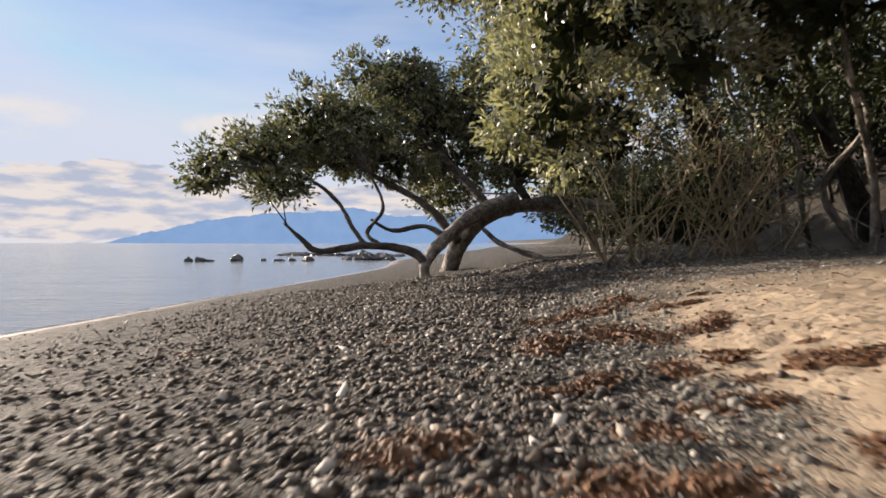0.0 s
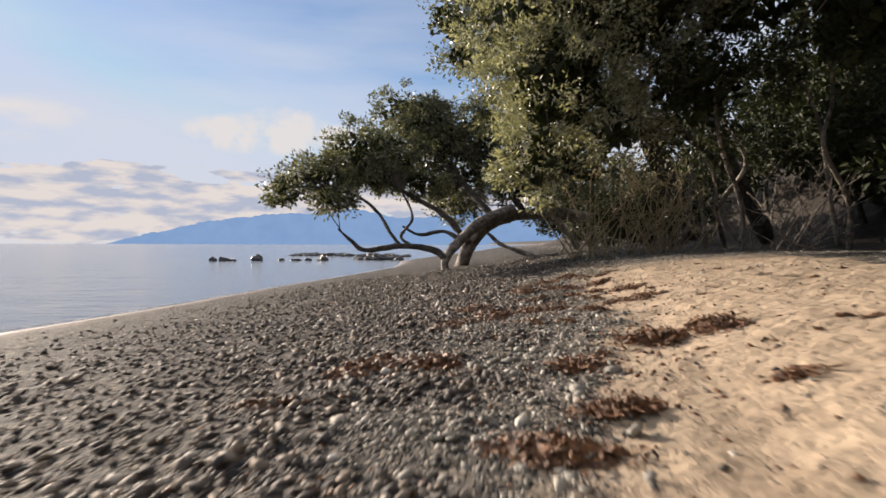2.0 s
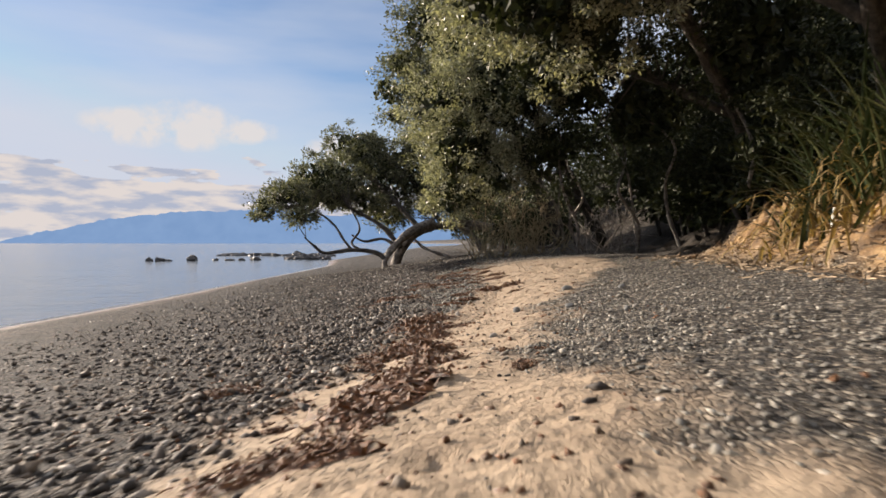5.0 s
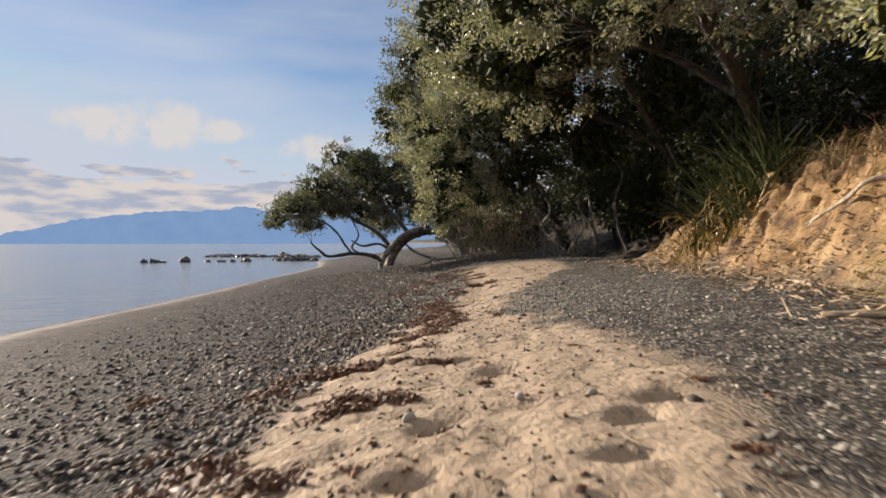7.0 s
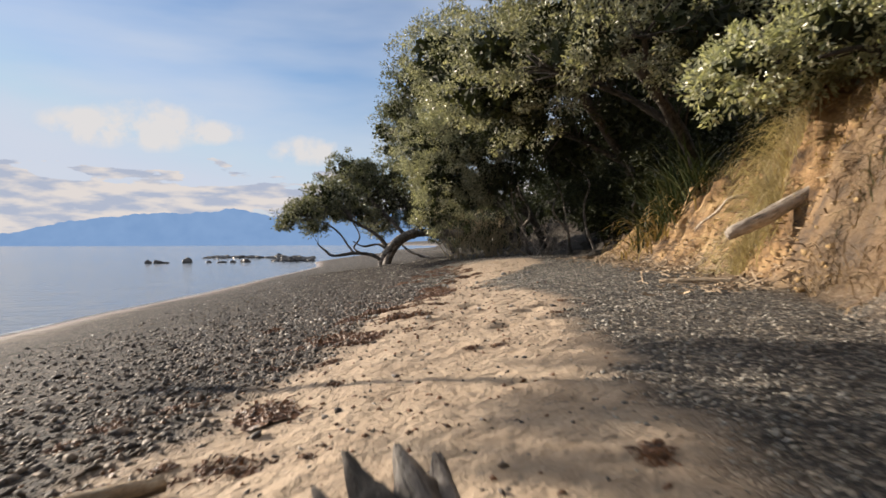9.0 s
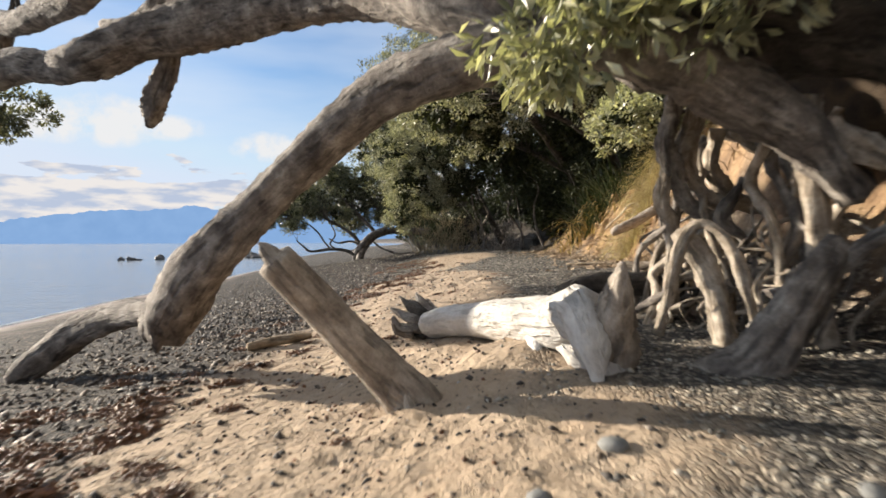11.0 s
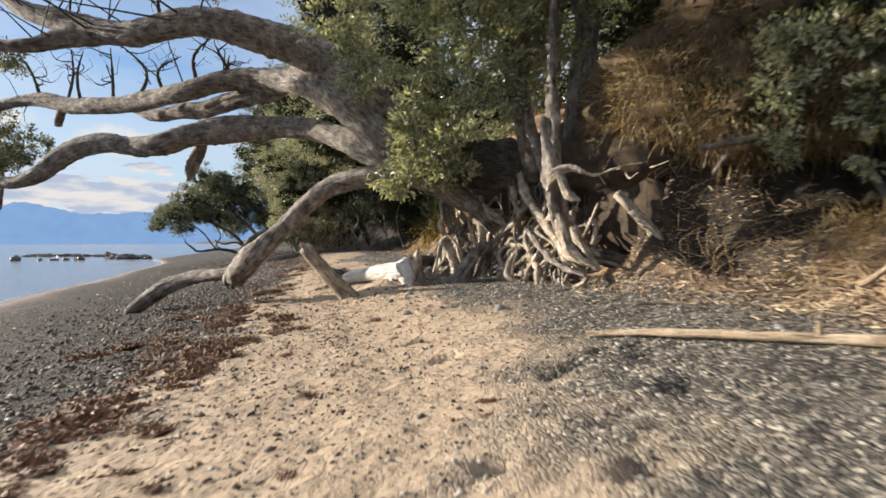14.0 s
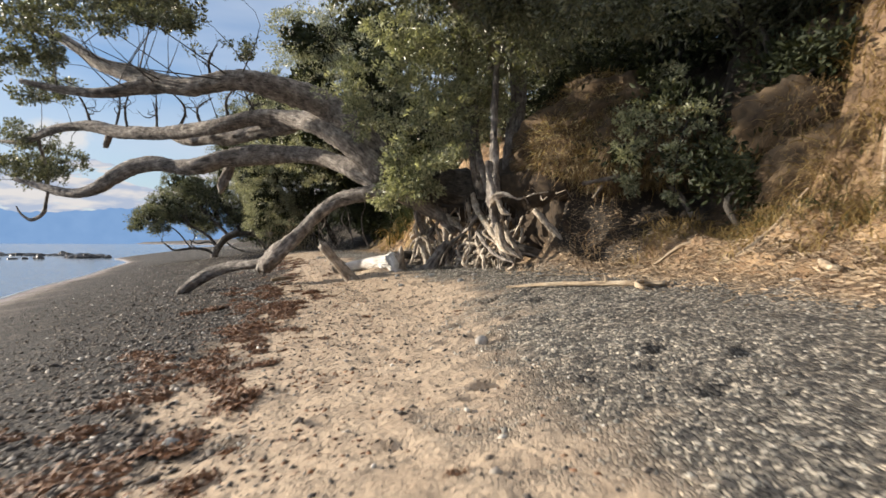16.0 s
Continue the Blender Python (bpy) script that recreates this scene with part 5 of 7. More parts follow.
    spray = [(-9.2, -10.0, 3.5, 0.75, 0.8, 0.5), (-9.7, -9.6, 3.3, 0.6, 0.7, 0.45), (-8.6, -14.9, 6.4, 0.9, 0.7, 0.4), (-7.1, -15.75, 6.4, 0.8, 0.6, 0.35), (-9.6, -14.3, 5.2, 0.5, 0.5, 0.3), (-9.6, -14.3, 4.5, 0.5, 0.5, 0.25), (-5.4, -16.7, 5.55, 0.3, 0.3, 0.2), (-9.68, -11.3, 2.9, 0.65, 0.7, 0.42), (-10.4, -12.0, 3.0, 0.6, 0.7, 0.42), (-9.95, -10.8, 4.07, 0.75, 0.8, 0.4), (-9.6, -17.5, 5.7, 0.9, 0.7, 0.45), (-8.2, -17.6, 5.7, 0.8, 0.6, 0.4), (-7.2, -17.8, 5.7, 0.8, 0.6, 0.35), (-9.3, -17.6, 4.75, 0.6, 0.4, 0.3), (-6.0, -18.8, 5.05, 0.25, 0.2, 0.12),
             (-9.8, -17.3, 4.7, 0.8, 0.6, 0.25), (-9.4, -17.7, 5.0, 0.35, 0.3, 0.2), (-8.1, -17.7, 5.4, 0.35, 0.3, 0.2), (-7.0, -17.7, 5.6, 0.3, 0.25, 0.15), (-6.7, -17.7, 5.1, 0.14, 0.12, 0.1), (-5.6, -17.75, 5.2, 0.18, 0.15, 0.12), (-8.4, -20.6, 5.1, 0.8, 0.7, 0.32), (-7.4, -20.8, 5.25, 0.8, 0.7, 0.32), (-9.6, -19.6, 4.9, 0.8, 0.8, 0.35), (-9.2, -11.8, 5.2, 0.6, 0.7, 0.35), (-10.6, -17.2, 4.3, 0.8, 0.7, 0.35)]
    ob, C = crown("crown", spray, 760, 40, 0.2, 0.095, LEAF, tree, 33, "tufts of leaves at the ends of the limbs", 0.2)
    R = np.concatenate([spline(l, 8)[:, :3] for l in (M1, M2, M3, M3c)])
    twigs("fine_branching", R, C, BARK_DARK, tree, 34, 0.009, 13)

    # limb and lobes mostly out of view, added to shade the bank
    limb("limb", [(-0.9, -20.9, 4.8, 0.15), (-2.2, -21.4, 5.6, 0.13), (-4.0, -21.9, 6.1, 0.10), (-6.0, -22.0, 6.6, 0.06)], BARK_GREY, tree, 10, 8, 0.14, 63)
    high = [(-5.0, -21.4, 6.4, 1.2, 1.1, 0.6), (-3.5, -22.0, 6.3, 1.2, 1.1, 0.6), (-6.6, -20.6, 6.7, 1.2, 1.1, 0.6), (-4.2, -23.5, 6.8, 1.3, 1.2, 0.6), (-2.3, -23.0, 6.2, 1.2, 1.2, 0.7), (-6.0, -22.8, 7.2, 1.3, 1.2, 0.6), (-1.4, -22.6, 5.2, 0.9, 0.8, 0.5)]
    high = [(x, y, z - 0.45, a, b, c) for x, y, z, a, b, c in high] + [(-1.6, -24.2, 4.9, 0.8, 0.8, 0.5), (-2.4, -23.2, 5.2, 0.8, 0.8, 0.45), (-0.8, -25.2, 4.75, 0.9, 0.9, 0.5)]
    crown("crown", high, 860, 34, 0.34, 0.12, LEAF, tree, 35, "high outer canopy, mostly out of view, added to shade the bank", 0.3)


rooted_tree()


def leaning_post():
    post = thing("leaning_log", "bleached broken log leaning upright out of the sand", "driftwood")
    limb("log", [(-3.70, -19.62, 0.12, 0.15), (-3.78, -19.62, 0.27, 0.135), (-3.94, -19.6, 0.45, 0.112), (-4.13, -19.6, 0.65, 0.106), (-4.31, -19.63, 0.85, 0.102), (-4.46, -19.66, 1.015, 0.096)], DRIFTWOOD_GREY, post, 18, 7, 0.04, 5)
    limb("splinter", [(-4.44, -19.7, 0.98, 0.045), (-4.5, -19.68, 1.06, 0.03), (-4.53, -19.67, 1.09, 0.01)], DRIFTWOOD_GREY, post, 7, 4, 0.25, 6)
    limb("splinter", [(-3.86, -19.71, 0.38, 0.012), (-3.83, -19.74, 0.29, 0.03), (-3.8, -19.75, 0.2, 0.035)], STICK_PALE, post, 9, 4, 0.25, 8, "pale frayed foot of the log")


DRIFTWOOD_GREY = bark_material("grey_driftwood", (0.22, 0.18, 0.145), (0.42, 0.36, 0.295), (0.60, 0.53, 0.45), 5.0, 0.6)
STICK_PALE = bark_material("frayed_pale_wood", (0.36, 0.31, 0.25), (0.55, 0.49, 0.41), (0.68, 0.62, 0.54), 6.0, 0.6)
leaning_post()


def white_log():
    log = thing("driftwood_log", "large bleached white driftwood log with torn ends and root flare", "driftwood")
    limb("log", [(-3.36, -18.1, 0.48, 0.115), (-3.28, -18.35, 0.53, 0.125), (-3.17, -18.65, 0.565, 0.135), (-3.09, -19.04, 0.61, 0.145), (-3.01, -19.4, 0.64, 0.155), (-2.97, -19.7, 0.66, 0.155), (-2.95, -19.85, 0.68, 0.12)], DRIFTWOOD, log, 20, 9, 0.06, 3, "smooth bleached trunk", 0.9)
    flare = [[(-2.96, -19.55, 0.71, 0.12), (-2.98, -19.78, 0.74, 0.125), (-3.01, -19.95, 0.68, 0.1), (-3.03, -20.06, 0.58, 0.07), (-3.05, -20.15, 0.44, 0.02)],
             [(-2.98, -19.28, 0.66, 0.09), (-3.03, -19.42, 0.62, 0.07), (-3.08, -19.5, 0.54, 0.055), (-3.11, -19.56, 0.46, 0.04), (-3.14, -19.6, 0.36, 0.015)],
             [(-2.88, -19.85, 0.42, 0.12), (-2.89, -19.95, 0.6, 0.115), (-2.91, -20.05, 0.78, 0.09), (-2.94, -20.14, 0.9, 0.055), (-2.95, -20.18, 1.0, 0.015)],
             [(-2.95, -19.7, 0.62, 0.1), (-2.92, -19.9, 0.52, 0.1), (-2.9, -20.05, 0.42, 0.06)]]
    for k, f in enumerate(flare):
        limb("root_flare", f, DRIFTWOOD if k != 2 else DRIFTWOOD_GREY, log, 14, 8, 0.2, 10 + k)
    for k in range(9):
        a = k * 0.72
        c, q = math.cos(a), math.sin(a)
        limb("splinter", [(-3.37 + 0.07 * c, -18.08, 0.48 + 0.08 * q, 0.05), (-3.42 + 0.12 * c, -17.93, 0.5 + 0.12 * q, 0.04), (-3.45 + 0.17 * c, -17.78 + 0.05 * math.sin(3 * a), 0.53 + 0.16 * q, 0.01)], BARK_DARK if k % 3 == 0 else BARK_GREY, log, 7, 5, 0.3, 20 + k, "charred torn splinter")
    limb("splinter", [(-3.5, -18.05, 0.42, 0.06), (-3.6, -18.03, 0.44, 0.05), (-3.64, -18.02, 0.54, 0.015)], BARK_GREY, log, 8, 5, 0.3, 31, "charred torn splinter")


white_log()
dark_log = thing("fallen_log", "dark weathered log lying against the roots", "driftwood")
limb("log", [(-2.55, -18.5, 0.68, 0.05), (-2.4, -18.52, 0.76, 0.075), (-2.2, -18.55, 0.78, 0.085), (-1.95, -18.55, 0.78, 0.085), (-1.58, -18.55, 0.77, 0.093), (-1.2, -18.5, 0.74, 0.09)], BARK_DARK, dark_log, 14, 7, 0.12, 8)
low_log = thing("root_log", "thick grey root log lying on the shingle", "driftwood")
limb("log", [(-2.54, -20.1, 0.42, 0.11), (-2.46, -20.22, 0.47, 0.14), (-2.36, -20.33, 0.55, 0.145), (-2.24, -20.36, 0.75, 0.105), (-2.1, -20.36, 0.93, 0.08), (-1.95, -20.33, 1.08, 0.055)], BARK_GREY, low_log, 14, 7, 0.12, 9)


# ---- driftwood sticks ----
def stick(pts, label, seed, mat=None, name="driftwood_stick"):
    ob = thing(name, label, "stick", "driftwood on the shingle")
    limb("shaft", pts, mat or STICK, ob, 8, 6, 0.08, seed)
    return ob


STICK = bark_material("tan_driftwood", (0.28, 0.20, 0.12), (0.48, 0.37, 0.25), (0.62, 0.52, 0.38), 7.0)
st = stick([(-3.86, -25.2, gz(-3.86, -25.2) + 0.03, 0.016), (-3.66, -25.75, gz(-3.66, -25.75) + 0.04, 0.026), (-3.36, -26.5, gz(-3.36, -26.5) + 0.04, 0.03), (-3.1, -27.15, gz(-3.1, -27.15) + 0.04, 0.035)], "long pale forked driftwood pole lying across the shingle", 1, name="driftwood_pole")
limb("fork", [(-3.36, -26.5, gz(-3.36, -26.5) + 0.05, 0.022), (-3.4, -26.52, gz(-3.36, -26.5) + 0.13, 0.014)], STICK, st, 7, 4, 0.1, 2)
limb("fork", [(-3.2, -26.9, gz(-3.2, -26.9) + 0.05, 0.028), (-3.5, -27.1, gz(-3.5, -27.1) + 0.07, 0.03), (-3.55, -27.25, gz(-3.55, -27.25) + 0.03, 0.02)], STICK, st, 8, 4, 0.12, 3)
for k, (x0, y0, x1, y1, r) in enumerate([(-2.78, -24.45, -2.45, -24.85, 0.018), (4.4, -0.3, 5.0, 0.5, 0.04), (0.6, -11.7, 1.4, -12.4, 0.035), (2.4, -9.4, 3.0, -8.2, 0.03), (1.2, -12.6, 1.7, -11.7, 0.025), (2.9, -7.4, 3.6, -7.0, 0.02),
                                       (-1.6, -25.6, -1.1, -26.4, 0.03), (-2.1, -27.3, -1.2, -27.6, 0.03), (-1.6, -28.6, -0.9, -28.3, 0.035), (-2.9, -29.4, -2.2, -30.1, 0.03), (-1.9, -25.0, -1.5, -25.5, 0.02), (-4.75, -16.9, -4.2, -16.65, 0.05), (3.9, 1.0, 4.5, 2.2, 0.03), (-2.5, -28.5, -2.9, -28.9, 0.045)]):
    xm, ym = (x0 + x1) / 2 + 0.05, (y0 + y1) / 2 + 0.04
    stick([(x0, y0, gz(x0, y0) + r * 0.8, r * 0.7), (xm, ym, gz(xm, ym) + r * 1.1, r), (x1, y1, gz(x1, y1) + r * 0.8, r * 0.6)], "bleached driftwood stick at the foot of the bank", 10 + k)


wood_tree("dark evergreen tree overhanging the bank", [(2.6, -27.0, 4.0, 0.22), (2.0, -26.8, 5.4, 0.18), (1.0, -26.4, 6.8, 0.12), (0.2, -26.0, 8.0, 0.06)],
          [[(2.0, -26.8, 5.4, 0.12), (1.4, -28.6, 6.2, 0.08), (0.4, -30.0, 6.8, 0.04)], [(2.0, -26.8, 5.4, 0.12), (1.6, -25.0, 6.0, 0.08), (0.6, -23.8, 6.2, 0.04)]],
          [(0.6, -26.2, 6.0, 1.3, 1.4, 1.0), (1.6, -28.4, 6.4, 1.5, 1.5, 1.1), (2.0, -24.6, 6.0, 1.4, 1.4, 1.2), (0.5, -30.2, 6.8, 1.3, 1.3, 0.9), (2.6, -26.6, 7.8, 1.8, 1.8, 1.4), (1.2, -23.2, 4.9, 0.9, 0.9, 0.8)],
          760, 34, 0.34, 0.13, LEAF_SHADED, 26)

rb = random.Random(31)
for k in range(26):
    y = -33 + 10.5 * k / 25 + rb.uniform(-0.3, 0.3)
    if -29.6 < y < -26.9:
        continue
    wood_shrub(float(TOE(y)) + rb.uniform(2.2, 4.4), y, rb.uniform(0.7, 1.1), rb.uniform(1.0, 1.8), 380 + k, LEAF if k % 2 else LEAF_SHADED, "low dark shrub clinging to the steep bank", "bank_shrub", 20, 90, 0.135)


# ---- flax, dry grass, dead brush ----
def blades(n, base, spread, length, width, rng, stiff=1.0, lean=0.5):
    """Arching strap leaves: each five stations long, folded along the middle."""
    a, l = rng.uniform(0, 6.28, n), length * rng.uniform(0.5, 1.1, n)
    out = np.stack([np.cos(a), np.sin(a), 0 * a], -1)
    side = np.stack([-np.sin(a), np.cos(a), 0 * a], -1)
    up_ = np.array((0.0, 0.0, 1.0))
    p = base + np.stack([rng.normal(0, spread, n), rng.normal(0, spread, n), 0 * a], -1)
    p[:, 2] = ground_z(p[:, 0], p[:, 1]) - 0.03
    pitch = math.pi / 2 - rng.uniform(0.08, lean, n)
    w = width * rng.uniform(0.6, 1.2, n)
    rows = []
    for k in (1, 1.1, 1.0, 0.8, 0.5, 0.05):
        ww = (w * k)[:, None]
        fold = (-out * np.sin(pitch)[:, None] + up_ * np.cos(pitch)[:, None]) * ww * 0.2
        rows += [p + side * ww / 2 + fold, p.copy(), p - side * ww / 2 + fold]
        p = p + (out * np.cos(pitch)[:, None] + up_ * np.sin(pitch)[:, None]) * (l / 5)[:, None]
        pitch = pitch - rng.uniform(0.1, 0.5, n) / stiff
    V = np.stack(rows, 1).reshape(-1, 3)
    q = np.array([(3 * k + j, 3 * k + j + 1, 3 * k + j + 4, 3 * k + j + 3) for k in range(5) for j in (0, 1)])
    return V, (np.arange(n)[:, None, None] * 18 + q[None]).reshape(-1, 4)


def flax(x, y, n, l, seed):
    ob = thing("flax_bush", "tall flax bush with long arching strap leaves on the bank", "flax", "flax on the bank")
    rng = np.random.default_rng(seed)
    part("leaves_green", mesh_from("leaves_green", *blades(n, np.array((x, y, 0.0)), 0.28, l, 0.06, rng, 1.6, 0.9), FLAX_GREEN), ob)["kind"] = "stuff"
    part("leaves_withered", mesh_from("leaves_withered", *blades(n * 2 // 3, np.array((x - 0.25, y - 0.1, 0.0)), 0.36, l * 0.7, 0.05, rng, 0.5, 1.3), GRASS_DRY), ob, "withered straw-coloured leaves hanging down")["kind"] = "stuff"


for k, (x, y, n, l) in enumerate([(5.55, -3.2, 140, 2.3), (6.2, -3.6, 110, 2.3), (5.5, -2.4, 70, 1.5), (5.15, -4.4, 80, 1.5)]):
    flax(x, y, n, l, 400 + k)


def dry_grass(spots, seed, mat, label):
    """All the tufts of one stretch of bank: x, y, blades, length."""
    rng = np.random.default_rng(seed)
    x, y, n, l = (np.array(v) for v in zip(*spots))
    base = np.stack([np.repeat(x, n), np.repeat(y, n), np.zeros(int(n.sum()))], -1)
    me = mesh_from("dry_grass", *blades(len(base), base, 0.12, np.repeat(l, n), 0.012, rng, 0.7, 1.2), mat)
    tagged(new("dry_grass", me), label, "grass", kind="stuff")


rg = random.Random(12)


def tufts(n, y0, y1, v0, v1, l0, l1):
    out = []
    for _ in range(n):
        y = rg.uniform(y0, y1)
        out.append((float(TOE(y)) + rg.uniform(v0, v1), y, 28, rg.uniform(l0, l1)))
    return out


dry_grass(tufts(90, -13.5, -4, 0.5, 3.2, 0.2, 0.45) + tufts(60, -13.5, -3, 1.7, 3.6, 0.3, 0.7), 500, GRASS_DRY, "dry straw-yellow grass on the clay bank")
dry_grass(tufts(60, -33, -24.3, 1.2, 2.0, 0.3, 0.6) + tufts(60, -33, -25, 0.9, 3.5, 0.3, 0.6), 501, GRASS_DRY, "dry straw grass along the top of the chip slope")
dry_grass(tufts(150, -32.5, -25.6, 1.7, 3.4, 0.25, 0.55), 511, STRAW, "brown dead grass clinging to the steep bank face")
dry_grass(tufts(120, -32.5, -26.4, 1.7, 3.2, 0.25, 0.5), 512, GRASS_DRY, "straw-yellow grass clinging to the steep bank face")
dry_grass(tufts(24, -33, -25, 1.3, 2.4, 0.3, 0.5), 502, FLAX_GREEN, "green grass among the straw on the slope")


def hanging_roots():
    ob = thing("root_curtain", "curtain of fine dead roots and dry grass hanging from the overhang", "roots")
    rng = np.random.default_rng(19)
    pcs = []
    for k in range(34):
        y = rng.choice([-24.4, -24.0, -23.6]) + rng.normal(0, 0.2)
        x = float(TOE(y)) + rng.uniform(0.5, 1.5)
        z = gz(x + 0.4, y) + rng.uniform(0.0, 0.4)
        l = rng.uniform(0.25, 0.6)
        a = np.array((x, y, z))
        b = a + np.array((rng.uniform(-0.35, 0.0), rng.normal(0, 0.2), -l))
        m = (a + b) / 2 + np.array((-0.2, rng.normal(0, 0.12), 0.08))
        pcs.append(tube([(*a, 0.005), (*m, 0.004), (*b, 0.002)], 4, 3, 0.1, k))
    part("root_strand", quads_mesh("root_strand", *join(pcs), STRAW), ob)["kind"] = "stuff"


hanging_roots()


def vine(x, y, z, n, seed):
    ob = thing("hanging_shrub", "fresh green leafy shrub hanging from the bank", "shrub")
    limb("stem", [(x + 0.8, y, z + 0.9, 0.03), (x + 0.3, y, z + 0.7, 0.022), (x, y, z, 0.012), (x - 0.05, y, z - 0.6, 0.006)], BARK_DARK, ob, 6, 5, 0.1, seed)
    crown("leaf_spray", [(x + 0.3, y, z + 0.6, 0.5, 0.45, 0.35), (x, y, z + 0.1, 0.28, 0.25, 0.35), (x - 0.04, y, z - 0.45, 0.18, 0.16, 0.25)], n, 24, 0.14, 0.085, LEAF_BRIGHT, ob, seed, "", 0.2, 0.5)


vine(-0.8, -24.4, 2.5, 110, 701)
vine(-0.55, -25.1, 2.35, 60, 703)
vine(-0.1, -24.2, 3.3, 70, 702)


def brush(x, y, w, h, seed, mat, label, n=26, leafy=0):
    """A dead twiggy bush: forked stems fanning out of one foot."""
    ob = thing("dead_bush", label, "bush", "dead brush at the wood's edge")
    rng = np.random.default_rng(seed)
    z = gz(x, y)
    tips = []
    for k in range(n):
        a = np.array((x + rng.normal(0, 0.4) * w, y + rng.normal(0, 0.35) * w, z - 0.05))
        b = np.array((x + rng.normal(0, 0.7) * w, y + rng.normal(0, 0.5) * w, z + h * rng.uniform(0.15, 1.05)))
        m = (a + b) / 2 + rng.normal(0, 0.25, 3) + np.array((0, 0, 0.15 * h))
        pcs = [tube([(*a, 0.017), (*m, 0.012), (*b, 0.003)], 4, 4, 0.12, k)]
        for _ in range(5):
            s = rng.uniform(0.4, 0.95)
            c = m + (b - m) * s
            d = c + np.array((rng.uniform(-0.3, 0.3), rng.uniform(-0.25, 0.25), rng.uniform(0.05, 0.4)))
            pcs.append(tube([(*c, 0.010), (*((c + d) / 2 + rng.normal(0, 0.03, 3)), 0.007), (*d, 0.003)], 4, 2, 0.1, k))
            tips.append(d)
        part("dead_branch", quads_mesh("dead_branch", *join(pcs), mat), ob)
    if leafy:
        T = np.array(tips)
        P = np.repeat(T, leafy, 0) + rng.normal(0, 0.07, (len(T) * leafy, 3))
        part("leaf_spray", mesh_from("leaf_spray", *leaves(P, rng.normal(0, 1, P.shape) + np.array((0, 0, 0.4)), 0.075, rng), LEAF_PALE), ob)["kind"] = "stuff"


TWIG = bark_material("pale_dead_twigs", (0.22, 0.17, 0.10), (0.42, 0.34, 0.21), (0.56, 0.47, 0.32), 8.0)
for k, (x, y, w, h, n, lf) in enumerate([(2.4, 8.8, 1.1, 1.9, 22, 5), (3.5, 8.4, 1.0, 2.0, 24, 4), (4.6, 9.6, 1.0, 1.5, 14, 2), (3.4, 13.2, 1.2, 1.3, 12, 1), (5.2, 12.2, 1.1, 1.4, 10, 0)]):
    brush(x, y, w, h, 801 + k, TWIG, "pale dead twiggy bush under the trees", n, lf)
for k, (x, y, w, h, n) in enumerate([(5.6, 6.2, 1.0, 1.3, 10), (6.6, 9.5, 1.2, 1.6, 10), (6.2, 7.6, 1.0, 1.4, 10)]):
    brush(x, y, w, h, 821 + k, BARK_GREY, "tangle of bare grey branches at the wood's edge", n)


def bare_stem(pts, seed):
    ob = thing("bare_tree", "slim bare crooked trunk at the edge of the wood", "tree", "bare trunks under the canopy")
    limb("stem", pts, BARK_GREY, ob, 8, 7, 0.14, seed)


bare_stem([(5.23, 14.06, 0.55, 0.07), (5.3, 14.0, 0.8, 0.06), (5.9, 13.7, 0.85, 0.06), (6.2, 13.5, 1.4, 0.06), (6.2, 13.4, 2.8, 0.05), (6.3, 13.2, 4.6, 0.04)], 1)
bare_stem([(3.65, 16.7, 0.2, 0.15), (3.45, 16.6, 0.9, 0.13), (2.9, 16.4, 1.5, 0.13), (2.2, 16.0, 1.8, 0.13)], 2)
bare_stem([(2.2, 13.5, 0.3, 0.09), (1.6, 13.8, 0.45, 0.07), (0.8, 14.2, 0.75, 0.06), (0.4, 14.6, 1.1, 0.05)], 3)
for k, (x, y) in enumerate([(4.8, 7.2), (5.6, 8.6), (6.4, 6.4), (6.9, 4.6), (6.2, 11.0), (7.2, 8.0), (5.4, 10.4), (7.4, 2.2)]):
    r_ = random.Random(k)
    q = [(x, y, gz(x, y) - 0.1, 0.06)]
    for s in range(1, 5):
        q.append((x - 0.25 * s + r_.uniform(-0.4, 0.4), y - 0.15 * s + r_.uniform(-0.4, 0.4), gz(x, y) + 0.9 * s, 0.06 - 0.009 * s))
    bare_stem(q, 20 + k)


# ---- stones, rocks ----
def stone_material(name, shades, rough=0.75):
    m, t, b = material(name)
    g = t.nodes.new("ShaderNodeNewGeometry")
    c = ramp(t, g.outputs["Random Per Island"], shades)
    n = noise_tex(t, g.outputs["Position"], 60.0, 4.0, 0.6)
    c = mix(t, 0.5, c, ramp(t, n, [(0.3, (0.6,) * 3), (0.7, (1.1,) * 3)]), "MULTIPLY")
    t.links.new(c, b.inputs["Base Color"])
    b.inputs["Roughness"].default_value = rough
    bump(t, b, n, 0.25, 0.004)
    return m


SHINGLE = stone_material("seaward_shingle_stones", [(0.0, (0.028, 0.024, 0.022)), (0.35, (0.054, 0.044, 0.037)), (0.6, (0.1, 0.079, 0.062)), (0.8, (0.158, 0.122, 0.089)), (0.94, (0.31, 0.275, 0.235)), (1.0, (0.54, 0.51, 0.46))])
SHINGLE_LAND = stone_material("pale_shingle_stones", [(0.0, (0.055, 0.052, 0.047)), (0.25, (0.15, 0.143, 0.125)), (0.6, (0.24, 0.226, 0.193)), (0.8, (0.33, 0.305, 0.255)), (0.95, (0.40, 0.375, 0.32)), (1.0, (0.50, 0.47, 0.41))])
BIG_STONE = plain_material("grey_beach_stone", (0.12, 0.125, 0.125), (0.28, 0.28, 0.265), 9.0, 0.8, 0.3)
